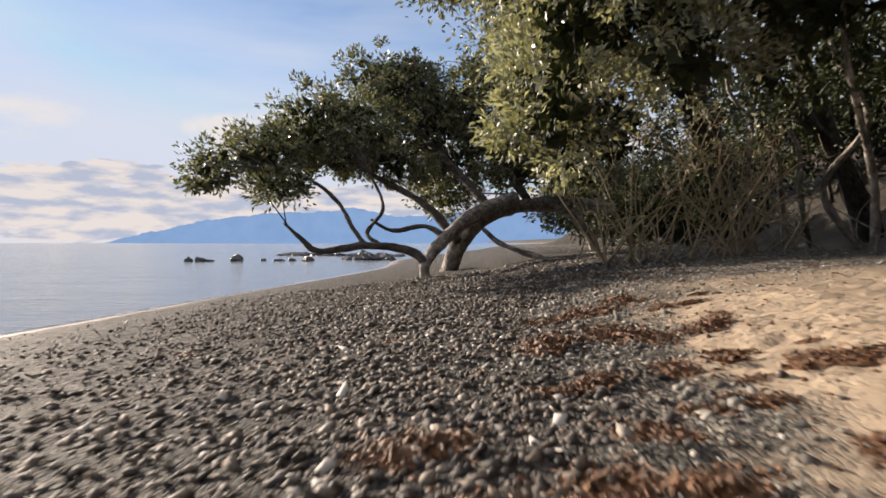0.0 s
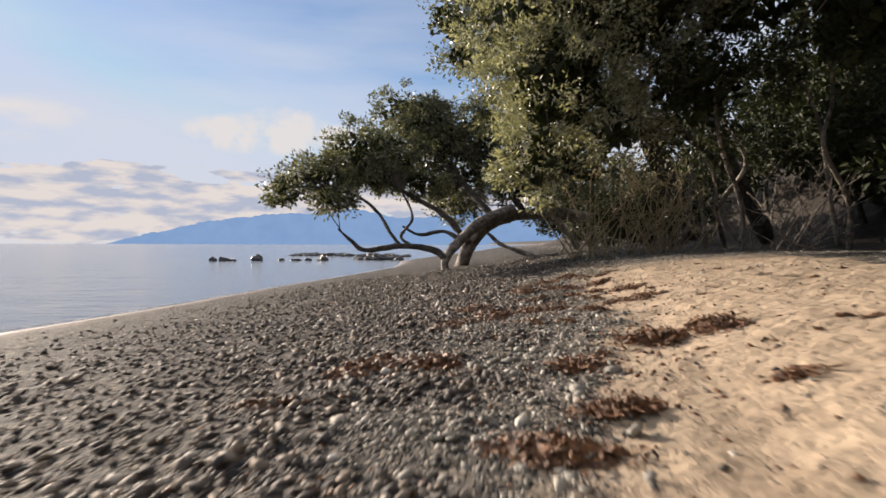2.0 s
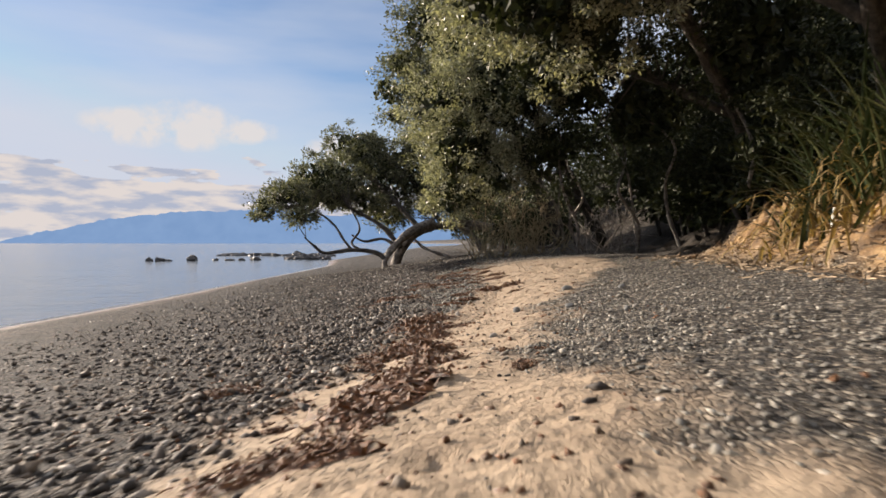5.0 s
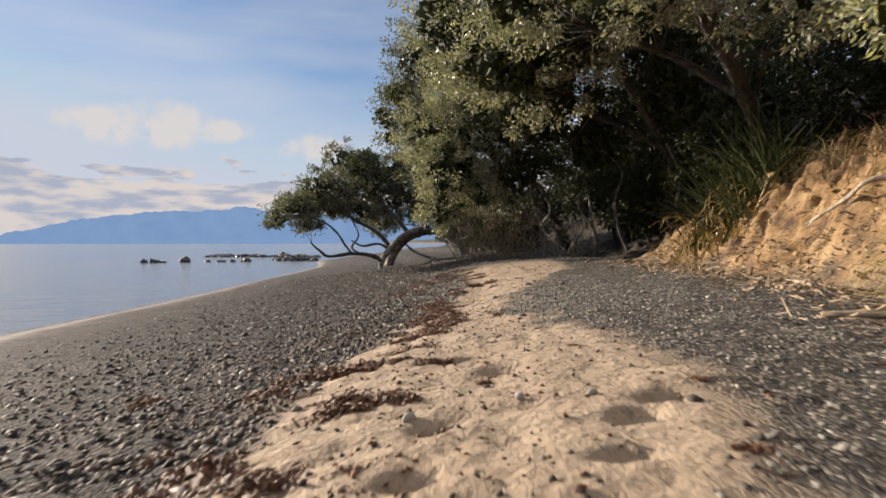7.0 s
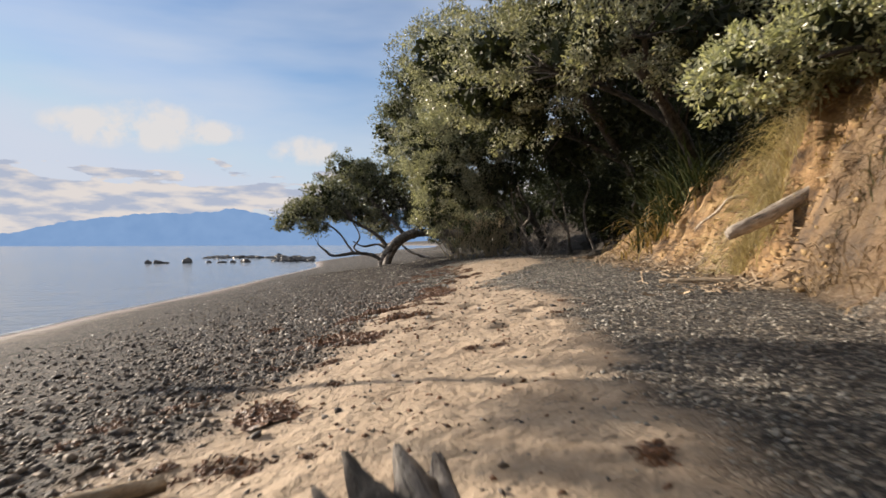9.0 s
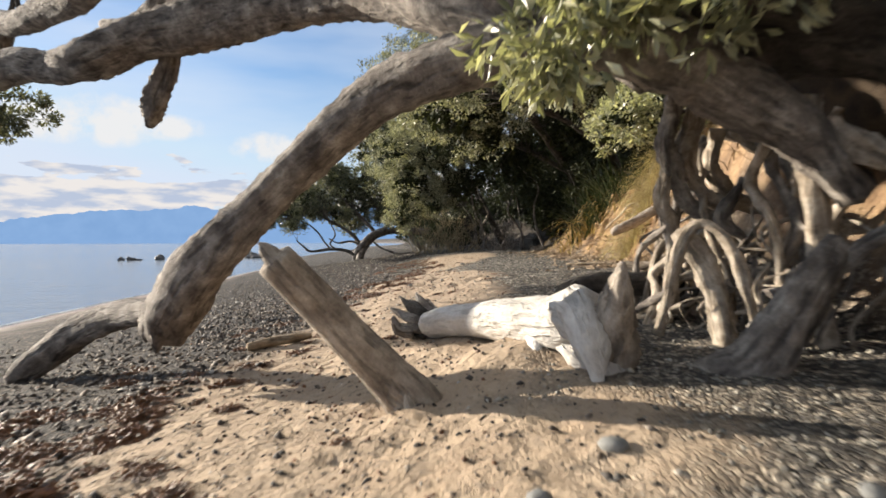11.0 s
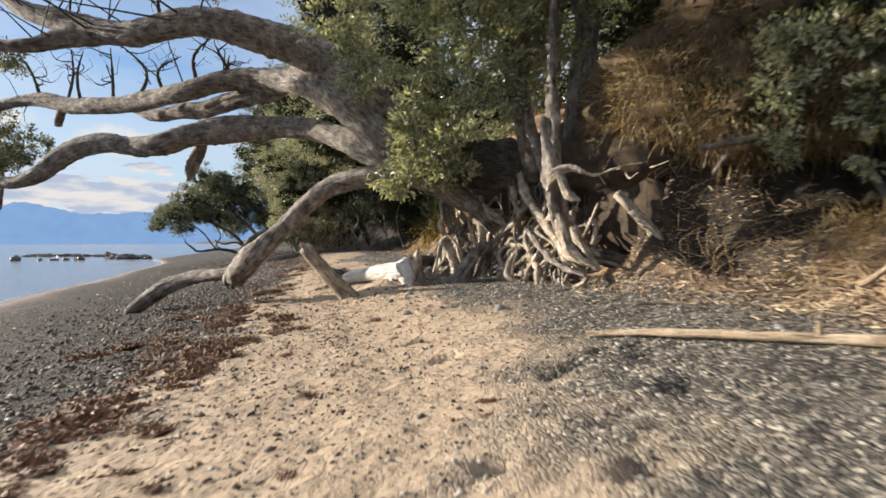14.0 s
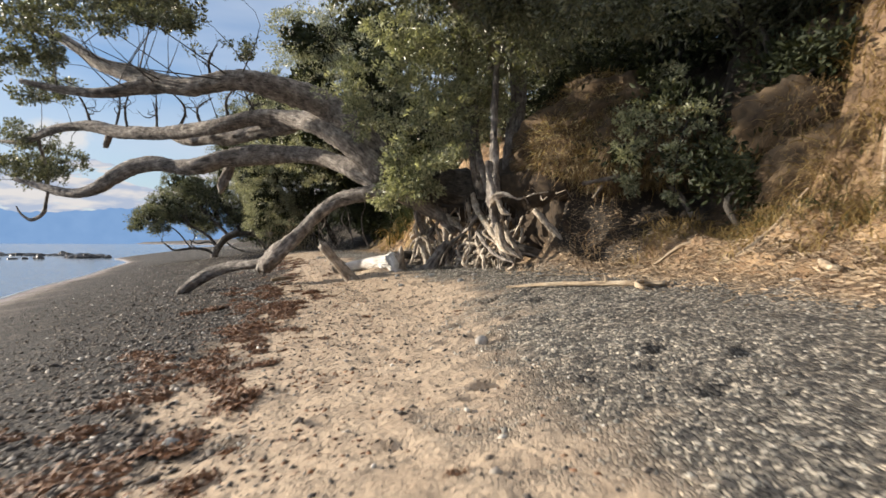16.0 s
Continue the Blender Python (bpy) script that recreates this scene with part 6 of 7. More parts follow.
PALE_STONE = plain_material("pale_beach_stone", (0.30, 0.28, 0.25), (0.44, 0.41, 0.37), 9.0, 0.8, 0.3)


def stone(x, y, sx, sy, sz, rot, seed, mat, label):
    V, F = ball(8, 12, seed)
    c, s = math.cos(rot), math.sin(rot)
    P = V * np.array((sx, sy, sz))
    P = np.stack([P[:, 0] * c - P[:, 1] * s, P[:, 0] * s + P[:, 1] * c, P[:, 2]], -1)
    ob = new("stone", quads_mesh("stone", P, F, mat))
    ob.location = (x, y, gz(x, y) + sz * 0.3)
    return tagged(ob, label, "stone", "loose stones on the beach")


GREY_L, PALE_L = "smooth grey stone lying on the sand", "pale rounded stone lying on the beach"
for k, (x, y, sx, sy, sz, mt) in enumerate([(-5.79, -27.57, 0.085, 0.07, 0.08, PALE_STONE), (-8.3, -28.4, 0.10, 0.07, 0.05, BIG_STONE), (-3.47, -23.4, 0.085, 0.07, 0.055, BIG_STONE), (-3.25, -23.45, 0.05, 0.045, 0.03, BIG_STONE),
                                          (-3.35, -20.85, 0.085, 0.06, 0.04, BIG_STONE), (-3.7, -21.05, 0.06, 0.05, 0.045, BIG_STONE), (-3.3, -21.6, 0.09, 0.06, 0.045, BIG_STONE), (-3.1, -21.8, 0.085, 0.07, 0.05, BIG_STONE), (-3.0, -21.5, 0.06, 0.045, 0.03, BIG_STONE),
                                          (-4.0, -22.35, 0.07, 0.055, 0.04, BIG_STONE)] + [(-0.4, -5.85, 0.06, 0.05, 0.055, BIG_STONE), (-0.85, -4.9, 0.05, 0.045, 0.05, PALE_STONE), (0.55, -4.6, 0.09, 0.07, 0.06, BIG_STONE),
                                          (0.0, -7.6, 0.05, 0.035, 0.03, BIG_STONE), (-0.1, -6.6, 0.06, 0.05, 0.04, BIG_STONE), (-1.05, -7.8, 0.06, 0.03, 0.03, PALE_STONE), (0.9, -5.4, 0.07, 0.06, 0.05, BIG_STONE), (-1.8, -22.1, 0.14, 0.1, 0.09, PALE_STONE),
                                          (-2.9, -28.5, 0.1, 0.07, 0.04, PALE_STONE), (-2.3, -23.9, 0.06, 0.05, 0.04, BIG_STONE), (-2.6, -13.1, 0.06, 0.035, 0.03, PALE_STONE), (-2.1, -13.1, 0.035, 0.03, 0.03, PALE_STONE), (-1.8, -13.2, 0.04, 0.03, 0.03, PALE_STONE),
                                          (-3.0, -26.0, 0.06, 0.05, 0.035, BIG_STONE), (-2.9, -22.9, 0.07, 0.05, 0.04, PALE_STONE)]):
    stone(x, y, sx * 0.7, sy * 0.7, sz * 0.68, k * 1.3, 900 + k, mt, PALE_L if mt is PALE_STONE else GREY_L)


def sea_rock(x, y, sx, sy, sz, seed):
    V, F = ball(9, 14, seed)
    rng = np.random.default_rng(seed)
    V = V * (1 + 0.22 * np.sin(4.1 * V[:, :1] + seed) * np.cos(3.7 * V[:, 1:2]) + rng.normal(0, 0.07, (len(V), 1)))
    ob = new("sea_rock", quads_mesh("sea_rock", V * np.array((sx, sy, sz)), F, ROCK, False))
    ob.location = (x, y, SEA + sz * 0.15)
    tagged(ob, "dark wet rock standing in the shallow sea", "rock", "rocks off the point")


for k, (x, y, sx, sy, sz) in enumerate([(-18.85, 57, 0.9, 0.8, 0.62), (-22.6, 55.5, 0.5, 0.5, 0.45), (-21.7, 55.6, 0.7, 0.5, 0.42), (-20.9, 55.8, 0.6, 0.4, 0.2), (-12.6, 57.8, 0.8, 0.6, 0.5), (-16.6, 57.4, 0.5, 0.4, 0.25), (-15.2, 57.5, 0.9, 0.5, 0.22),
                                      (-14.0, 57.6, 0.6, 0.4, 0.25), (-8.2, 61, 1.4, 1.0, 0.55), (-7.2, 60.4, 1.3, 1.0, 0.75), (-6.2, 61, 1.0, 0.8, 0.5), (-9.4, 61.5, 0.9, 0.8, 0.4), (-5.3, 60, 0.8, 0.8, 0.4)]):
    sea_rock(x, y, sx * 0.65, sy * 0.65, sz * 0.72, 950 + k)
rk = random.Random(3)
for k in range(30):
    s = k / 29
    sea_rock(-21 + 15.5 * s + rk.uniform(-0.4, 0.4), 85 - 6 * s + rk.uniform(-2, 2), rk.uniform(0.5, 1.3), rk.uniform(0.5, 0.9), rk.uniform(0.14, 0.36) * (1.9 if k == 19 else 1), 970 + k)


# ---- shingle: loose stones over the ground ----
def scatter(n, shapes, size, zone, seed, name, label, mat, sink=0.25):
    rng = np.random.default_rng(seed)
    py = np.array([e[1] for _, e, _, _ in PATH][::-1])
    px = np.array([e[0] for _, e, _, _ in PATH][::-1])
    got_x, got_y, total = [], [], 0
    while total < n:
        y = rng.uniform(-33, 13, n)
        c = np.interp(y - 2.5, py, px)
        x = c + rng.standard_cauchy(n) * 1.8
        ok = (np.abs(x - c) < 6.5) & (rng.random(n) < zone(x, y))
        got_x.append(x[ok])
        got_y.append(y[ok])
        total += int(ok.sum())
    x, y = np.concatenate(got_x)[:n], np.concatenate(got_y)[:n]
    z = ground_z(x, y)
    r = size(x, y, rng)
    th = rng.uniform(0, 6.28, n)
    sx, sy, sz = r * rng.uniform(0.9, 1.5, n), r * rng.uniform(0.7, 1.1, n), r * rng.uniform(0.4, 0.75, n)
    tx, ty = rng.normal(0, 0.3, n), rng.normal(0, 0.3, n)
    Vs, Fs, off = [], [], 0
    kind = rng.integers(0, len(shapes), n)
    for k, (V, F) in enumerate(shapes):
        i = np.where(kind == k)[0]
        P = V[None] * np.stack([sx[i], sy[i], sz[i]], -1)[:, None, :]
        c, s = np.cos(th[i])[:, None], np.sin(th[i])[:, None]
        X, Y = P[..., 0] * c - P[..., 1] * s, P[..., 0] * s + P[..., 1] * c
        Z = P[..., 2] + X * tx[i][:, None] + Y * ty[i][:, None]
        Vs.append(np.stack([X + x[i][:, None], Y + y[i][:, None], Z + (z[i] + sz[i] * sink)[:, None]], -1).reshape(-1, 3))
        Fs.append((F[None] + (np.arange(len(i)) * len(V))[:, None, None]).reshape(-1, 3) + off)
        off += len(i) * len(V)
    return tagged(new(name, mesh_from(name, np.concatenate(Vs), np.concatenate(Fs), mat, True)), label, "pebbles", kind="stuff")


def tri_shape(lat, lon, seed):
    V, F = ball(lat, lon, seed)
    T = []
    for a, b, c, d in F.tolist():
        T.append((a, b, c))
        if c != d:
            T.append((a, c, d))
    return V, np.array(T)


def bare(x, y):
    low_ = np.clip((ground_z(x, y) - SEA - 0.3) / 0.3, 0.12, 1)
    return low_ * np.clip((TOE(y) + 0.2 - x) / 0.4, 0, 1) * (ground_z(x, y) > SEA + 0.1)


def shingle_zone(x, y):
    return (1 - sand_share(x, y)) * bare(x, y)


def shore_size(x, y, rng):
    return np.where(x < SAND_L(y) + 0.5, np.minimum(rng.gamma(6, 0.0036, len(x)), 0.034), np.minimum(rng.gamma(6, 0.0020, len(x)), 0.022))


def pale_edge(x, y):
    return SAND_L(y) + 0.4 - np.clip((y + 5) / 2, 0, 1) * (1.3 + 0.8 * lump(x, y, 1.7, 3.0))


def seaward(x, y):
    return shingle_zone(x, y) * (x < pale_edge(x, y))


def landward(x, y):
    return shingle_zone(x, y) * (x >= pale_edge(x, y))


FINE = [tri_shape(2, 4, s) for s in range(6)]
COARSE = [tri_shape(3, 4, s) for s in range(6)]
scatter(15000, COARSE, shore_size, seaward, 51, "shingle", "rounded dark grey and tan beach stones", SHINGLE)
scatter(31000, FINE, lambda x, y, rng: rng.gamma(7, 0.0026, len(x)), seaward, 52, "gravel", "small dark beach gravel between the larger stones", SHINGLE)
scatter(2800, COARSE, shore_size, landward, 55, "shingle", "rounded pale grey and whitish beach stones", SHINGLE_LAND)
scatter(26000, FINE, lambda x, y, rng: rng.gamma(7, 0.0015, len(x)), landward, 56, "gravel", "small pale beach gravel below the bank", SHINGLE_LAND)
scatter(1300, [tri_shape(3, 5, s) for s in range(6)], lambda x, y, rng: rng.gamma(3, 0.0032, len(x)), lambda x, y: sand_share(x, y) * bare(x, y), 53, "scattered_pebbles", "scattered pebbles and crumbs on the sand", SHINGLE, 0.1)

scatter(7000, [tri_shape(2, 4, s) for s in range(6)], lambda x, y, rng: rng.gamma(4, 0.0024, len(x)), lambda x, y: sand_share(x, y) * bare(x, y) * np.clip((-17 - y) / 3, 0.12, 1), 54, "sand_grit", "grit and crumbs of shell and stone on the sand", SHINGLE, 0.2)


def weedy(x, y):
    return bare(x, y) * np.clip(1.1 - np.abs(x - SAND_L(y)) / 2.3, 0, 1) * (0.25 + 0.75 * (lump(x, y, 2.4, 9.0) > 0.15))


scatter(6500, [tri_shape(2, 4, s) for s in range(6)], lambda x, y, rng: np.minimum(rng.gamma(3, 0.0055, len(x)), 0.018), weedy, 57, "weed_crumbs", "torn dark brown crumbs of dried seaweed on the sand", WEED, 0.1)


# ---- seaweed and litter ----
def weed_mesh(n, r, h, seed, lmin=0.04, lmax=0.11):
    """A lumpy mat with curling ribbons that grow out of it."""
    rng = np.random.default_rng(seed)
    V, F, m = [], [], 15
    for i in range(m):
        for j in range(m):
            u, v = 2 * i / (m - 1) - 1, 2 * j / (m - 1) - 1
            d = math.hypot(u, v)
            V.append(np.array((u * r * 0.8 * (1 + rng.normal(0, 0.08)), v * r * 0.5 * (1 + rng.normal(0, 0.08)), max(-0.03, h * 0.5 * (1 - d * d) * rng.uniform(0.0, 1.2) - 0.012))))
    F += [(i * m + j, (i + 1) * m + j, (i + 1) * m + j + 1, i * m + j + 1) for i in range(m - 1) for j in range(m - 1)]
    mat_n = len(V)
    for k in range(n):
        q = int(rng.integers(0, mat_n - 1))
        if V[q][2] < -0.008 and rng.random() < 0.8:
            continue
        p = V[q].copy()
        th, w = rng.uniform(0, 6.28), rng.uniform(0.002, 0.009)
        step = rng.uniform(lmin, lmax) / 4
        prev = (q, q + 1 if (q + 1) % m else q - 1)
        rise = rng.uniform(-0.1, 0.5)
        for s in range(1, 5):
            p = p + np.array((math.cos(th) * step, math.sin(th) * step, (rise if s < 3 else -0.6) * step + rng.normal(0, 0.25) * step))
            p[2] = max(p[2], 0.004)
            side = np.array((-math.sin(th), math.cos(th), rng.uniform(-0.8, 0.8))) * w * (0, 1, 1.1, 0.9, 0.3)[s]
            n0 = len(V)
            V += [p + side, p - side]
            F.append((prev[0], prev[1], n0 + 1, n0))
            prev = (n0, n0 + 1)
            th += rng.normal(0, 0.6)
    return mesh_from("seaweed_clump", np.array(V), np.array(F), WEED)


WEEDS = [weed_mesh(400, 0.28, 0.11, 61), weed_mesh(310, 0.22, 0.09, 62), weed_mesh(220, 0.18, 0.06, 63), weed_mesh(190, 0.14, 0.045, 64), weed_mesh(110, 0.11, 0.03, 65), weed_mesh(360, 0.32, 0.05, 66)]


def seaweed(x, y, kind, scale, rot):
    ob = new("seaweed_clump", WEEDS[kind])
    e = 0.08
    n = Vector((gz(x - e, y) - gz(x + e, y), gz(x, y - e) - gz(x, y + e), 2 * e)).normalized()
    ob.matrix_world = Matrix.Translation((x, y, gz(x, y) + 0.005)) @ Vector((0, 0, 1)).rotation_difference(n).to_matrix().to_4x4() @ pose(0, 0, 0, 0, 0, rot) @ Matrix.Diagonal((scale, scale, scale, 1))
    tagged(ob, "heap of dried rust-brown seaweed on the shingle" if scale > 0.9 else "small scrap of dried brown seaweed", "seaweed", "seaweed along the tide line")


for k, (x, y, kd, sc) in enumerate([(-0.72, 1.25, 0, 0.9), (-0.55, 0.55, 0, 1.1), (-0.25, 0.62, 1, 1.1), (0.05, 0.75, 0, 1.0), (0.1, 1.3, 5, 0.8), (0.35, 1.5, 3, 1.0), (0.05, 2.05, 1, 0.9), (0.5, 2.15, 5, 0.8), (-0.15, 1.95, 3, 1.0), (0.0, 3.1, 0, 1.1), (0.6, 3.2, 5, 1.4), (1.0, 3.1, 1, 1.0), (0.8, 2.4, 2, 1.2), (1.1, 1.9, 5, 0.9),
                                  (0.55, 4.6, 5, 1.6)] + [(1.0, 4.9, 1, 1.3), (0.2, 4.3, 2, 1.0), (0.3, 0.3, 1, 0.9), (-0.1, 0.7, 5, 1.2), (0.28, -1.5, 0, 1.3), (0.62, -1.45, 1, 1.3), (0.15, -1.35, 2, 1.1), (-1.55, -1.7, 0, 1.1), (-1.1, -1.75, 1, 1.2), (-1.9, -2.3, 2, 1.1), (-0.35, -2.1, 2, 1.2),
                                  (-0.6, 0.6, 1, 1.0)] + [(-0.85, 0.2, 5, 1.0), (-1.0, 3.9, 3, 1.0), (-2.6, 4.2, 3, 0.9), (-1.4, -5.3, 0, 1.3), (-1.15, -5.1, 1, 1.3), (-1.5, -5.9, 0, 1.2), (-1.35, -6.4, 1, 1.2), (-1.55, -7.2, 0, 1.2), (-1.75, -7.6, 1, 1.3), (-1.2, -6.0, 2, 1.1), (-0.7, -3.4, 0, 1.0),
                                  (-0.4, -3.0, 1, 1.0), (0.3, -2.9, 3, 1.0)] + [(-3.05, -11.6, 0, 1.2), (-2.7, -11.5, 5, 1.2), (-3.3, -11.8, 1, 1.2), (-2.4, -11.2, 5, 0.9), (-2.87, -12.7, 0, 1.0), (-2.65, -12.7, 1, 0.8), (-2.3, -11.9, 3, 1.0), (-3.45, -13.2, 0, 1.2), (-3.6, -13.5, 1, 1.3), (-3.3, -13.9, 2, 1.2),
                                  (-4.2, -11.2, 1, 1.0), (-3.2, -13.55, 3, 1.1), (-2.0, -9.8, 5, 1.4), (-1.8, -9.2, 0, 1.0), (-2.2, -10.3, 5, 1.0), (-1.5, -8.0, 0, 1.0), (-1.6, -8.6, 1, 1.1)]):
    seaweed(x, y, kd, sc, k * 67)
rw = random.Random(21)
for k in range(80):
    y = rw.uniform(-31, 8)
    kd = rw.choice([1, 2, 2, 3, 3, 4, 5])
    seaweed(float(SAND_L(y)) + rw.gauss(0.0, 0.35), y, kd, rw.uniform(0.4, 0.95), rw.uniform(0, 360))
for k in range(85):
    y = rw.uniform(-31, -15)
    seaweed(float(SAND_L(y)) + rw.gauss(-0.1, 0.4), y, rw.choice([0, 1, 2, 3, 5]), rw.uniform(0.5, 1.1), rw.uniform(0, 360))
for k in range(44):
    y = -31 + 11 * k / 43 + rw.uniform(-0.2, 0.2)
    seaweed(float(SAND_L(y)) + rw.gauss(-0.35, 0.45), y, rw.choice([0, 1, 5, 5]), rw.uniform(0.9, 1.4), rw.uniform(0, 360))
for k in range(70):
    y = rw.uniform(-31, 9)
    seaweed(rw.uniform(float(SAND_L(y)), float(SAND_R(y))), y, rw.choice([3, 4, 4]), rw.uniform(0.3, 0.7), rw.uniform(0, 360))


def wood_litter(n, zone, size, seed, label, mat):
    """Flat chips and slivers lying every way on the ground."""
    rng = np.random.default_rng(seed)
    x, y = zone(rng, n)
    l, w, a = size * rng.gamma(2.2, 0.45, n), size * rng.uniform(0.08, 0.4, n), rng.uniform(0, 6.28, n)
    d = np.stack([np.cos(a), np.sin(a), rng.normal(0, 0.28, n)], -1) * l[:, None] / 2
    s = np.stack([-np.sin(a), np.cos(a), rng.normal(0, 0.3, n)], -1) * w[:, None] / 2
    t_ = np.stack([0 * w, 0 * w, w * 0.5], -1)
    p = np.stack([x, y, ground_z(x, y) + w * 0.3 + np.abs(d[:, 2]) * 0.7], -1)
    V = np.stack([p - d - s, p - d + s, p + d + s * 0.6, p + d - s * 0.6, p - d + t_, p + d + t_], 1).reshape(-1, 3)
    q = np.array([(0, 3, 5, 4), (1, 4, 5, 2)])
    F = (np.arange(n)[:, None, None] * 6 + q[None]).reshape(-1, 4)
    return tagged(new("wood_litter", mesh_from("wood_litter", V, F, mat)), label, "litter", kind="stuff")


LITTER = plain_material("dry_wood_chips", (0.20, 0.13, 0.075), (0.60, 0.46, 0.30), 5.0, 0.85, 0.2, True)


def talus(rng, n):
    y = rng.uniform(-33, -22.6, n)
    return TOE(y) + rng.normal(0.95, 0.5, n), y


def bank_foot(rng, n):
    y = rng.uniform(-13.5, 2, n)
    return TOE(y) + rng.normal(0.05, 0.55, n), y


wood_litter(24000, talus, 0.052, 71, "dry wood chips, bark and straw on the slope", LITTER)
wood_litter(5200, bank_foot, 0.085, 72, "dry wood and bark litter at the foot of the clay bank", LITTER)


# ---- the overhang beside the rooted tree, its hollow, and the bank beyond ----
BROWN_EARTH = plain_material("brown_bank_earth", (0.045, 0.03, 0.018), (0.17, 0.115, 0.062), 5.0, 0.95, 1.0)


def earth_mass(name, centre, radii, seed, label, mat):
    """A rough hanging lump of bank."""
    V, F = ball(22, 34, seed)
    rng = np.random.default_rng(seed)
    w = 0.14 * np.sin(5.1 * V[:, :1] + seed) * np.cos(4.3 * V[:, 1:2] + 1) + 0.09 * np.sin(9.7 * V[:, 2:3] + 6.1 * V[:, 1:2]) + 0.05 * np.sin(19 * V[:, 1:2] + 15 * V[:, 2:3]) + rng.normal(0, 0.022, (len(V), 1))
    ob = new(name, quads_mesh(name, V * (1 + w) * np.array(radii) + np.array(centre), F, mat))
    return tagged(ob, label, "bank")


def straw_cover(spots, n, length, seed, mat, label, name="hanging_grass"):
    """Dry blades that start on a lump's face and hang or stick out."""
    rng = np.random.default_rng(seed)
    c, r = (np.repeat(np.array([q[k] for q in spots]), n, 0) for k in (0, 1))
    m = len(c)
    d = rng.normal(0, 1, (m, 3))
    d[:, 0] = -np.abs(d[:, 0])
    d /= np.linalg.norm(d, axis=1)[:, None]
    p = c + d * r * rng.uniform(0.95, 1.08, (m, 1))
    out = d * 0.6 + rng.normal(0, 0.35, (m, 3))
    side = np.cross(out, rng.normal(0, 1, (m, 3)))
    side /= np.linalg.norm(side, axis=1)[:, None] + 1e-9
    l, w = length * rng.uniform(0.4, 1.3, (m, 1)), rng.uniform(0.003, 0.008, (m, 1))
    rows = []
    for k in (1, 0.9, 0.6, 0.1):
        rows += [p + side * w * k, p - side * w * k]
        p = p + out * l / 3
        out = out * 0.8 + np.array((0, 0, -0.42))
    q = np.array([(2 * k, 2 * k + 1, 2 * k + 3, 2 * k + 2) for k in range(3)])
    F = (np.arange(m)[:, None, None] * 8 + q[None]).reshape(-1, 4)
    tagged(new(name, mesh_from(name, np.stack(rows, 1).reshape(-1, 3), F, mat)), label, "grass", kind="stuff")


MOUND = [((-0.62, -22.55, 2.75), (0.72, 1.0, 0.85)), ((-0.35, -23.4, 2.65), (0.6, 0.75, 0.75)), ((-0.15, -22.9, 3.5), (0.75, 1.1, 0.7)), ((0.05, -24.3, 2.75), (0.6, 0.8, 0.6))]
for k, (c, r) in enumerate(MOUND):
    earth_mass("earth_overhang", c, r, 60 + k, "overhanging lump of brown earth matted with dead roots and grass", BROWN_EARTH)
straw_cover(MOUND, 2400, 0.22, 81, GRASS_DRY, "straw-coloured dead grass hanging over the earth overhang")
straw_cover(MOUND, 1500, 0.32, 82, STRAW, "brown dead root fibres hanging from the overhang", "root_fibres")


over = thing("bank_shrub", "low dark shrub growing on top of the earth overhang", "shrub", "understorey of the wooded bank")
limb("stem", [(0.2, -22.9, 3.8, 0.04), (0.0, -22.9, 4.1, 0.03), (-0.3, -22.8, 4.4, 0.015)], BARK_DARK, over, 6, 5, 0.1, 7)
crown("crown", [(-0.25, -22.7, 4.1, 0.6, 0.9, 0.4), (0.2, -24.1, 3.7, 0.6, 0.7, 0.55), (-0.45, -23.4, 3.5, 0.35, 0.6, 0.25), (-0.7, -22.2, 3.75, 0.45, 0.5, 0.3)], 130, 34, 0.2, 0.1, LEAF_SHADED, over, 87, "", 0.3)
root_tangle = thing("root_tangle", "grey roots bared in the dark hollow under the overhang", "roots")
limb("root", [(-1.4, -23.9, 2.05, 0.03), (-0.9, -24.0, 2.15, 0.045), (-0.5, -24.1, 2.2, 0.05), (-0.1, -24.3, 2.15, 0.05), (0.1, -24.6, 1.9, 0.045), (0.2, -24.8, 1.5, 0.04)], BARK_GREY, root_tangle, 9, 8, 0.2, 5)
limb("root", [(0.2, -23.5, 3.6, 0.05), (-0.3, -23.9, 3.2, 0.055), (-0.35, -24.0, 2.7, 0.05), (-0.65, -23.8, 2.25, 0.04), (-0.9, -23.6, 1.85, 0.02)], BARK_GREY, root_tangle, 9, 8, 0.2, 6)
for k in range(6):
    r_ = np.random.default_rng(540 + k)
    a = np.array((-1.25, -22.2 - 0.14 * k, 2.0)) + r_.normal(0, 0.1, 3)
    b = a + np.array((r_.uniform(-0.35, 0.1), r_.uniform(-0.9, -0.2), r_.uniform(-0.25, 0.25)))
    limb("root", [(*a, 0.014), (*((a + b) / 2 + r_.normal(0, 0.06, 3)), 0.010), (*b, 0.004)], BARK_PALE, root_tangle, 6, 5, 0.2, 560 + k)

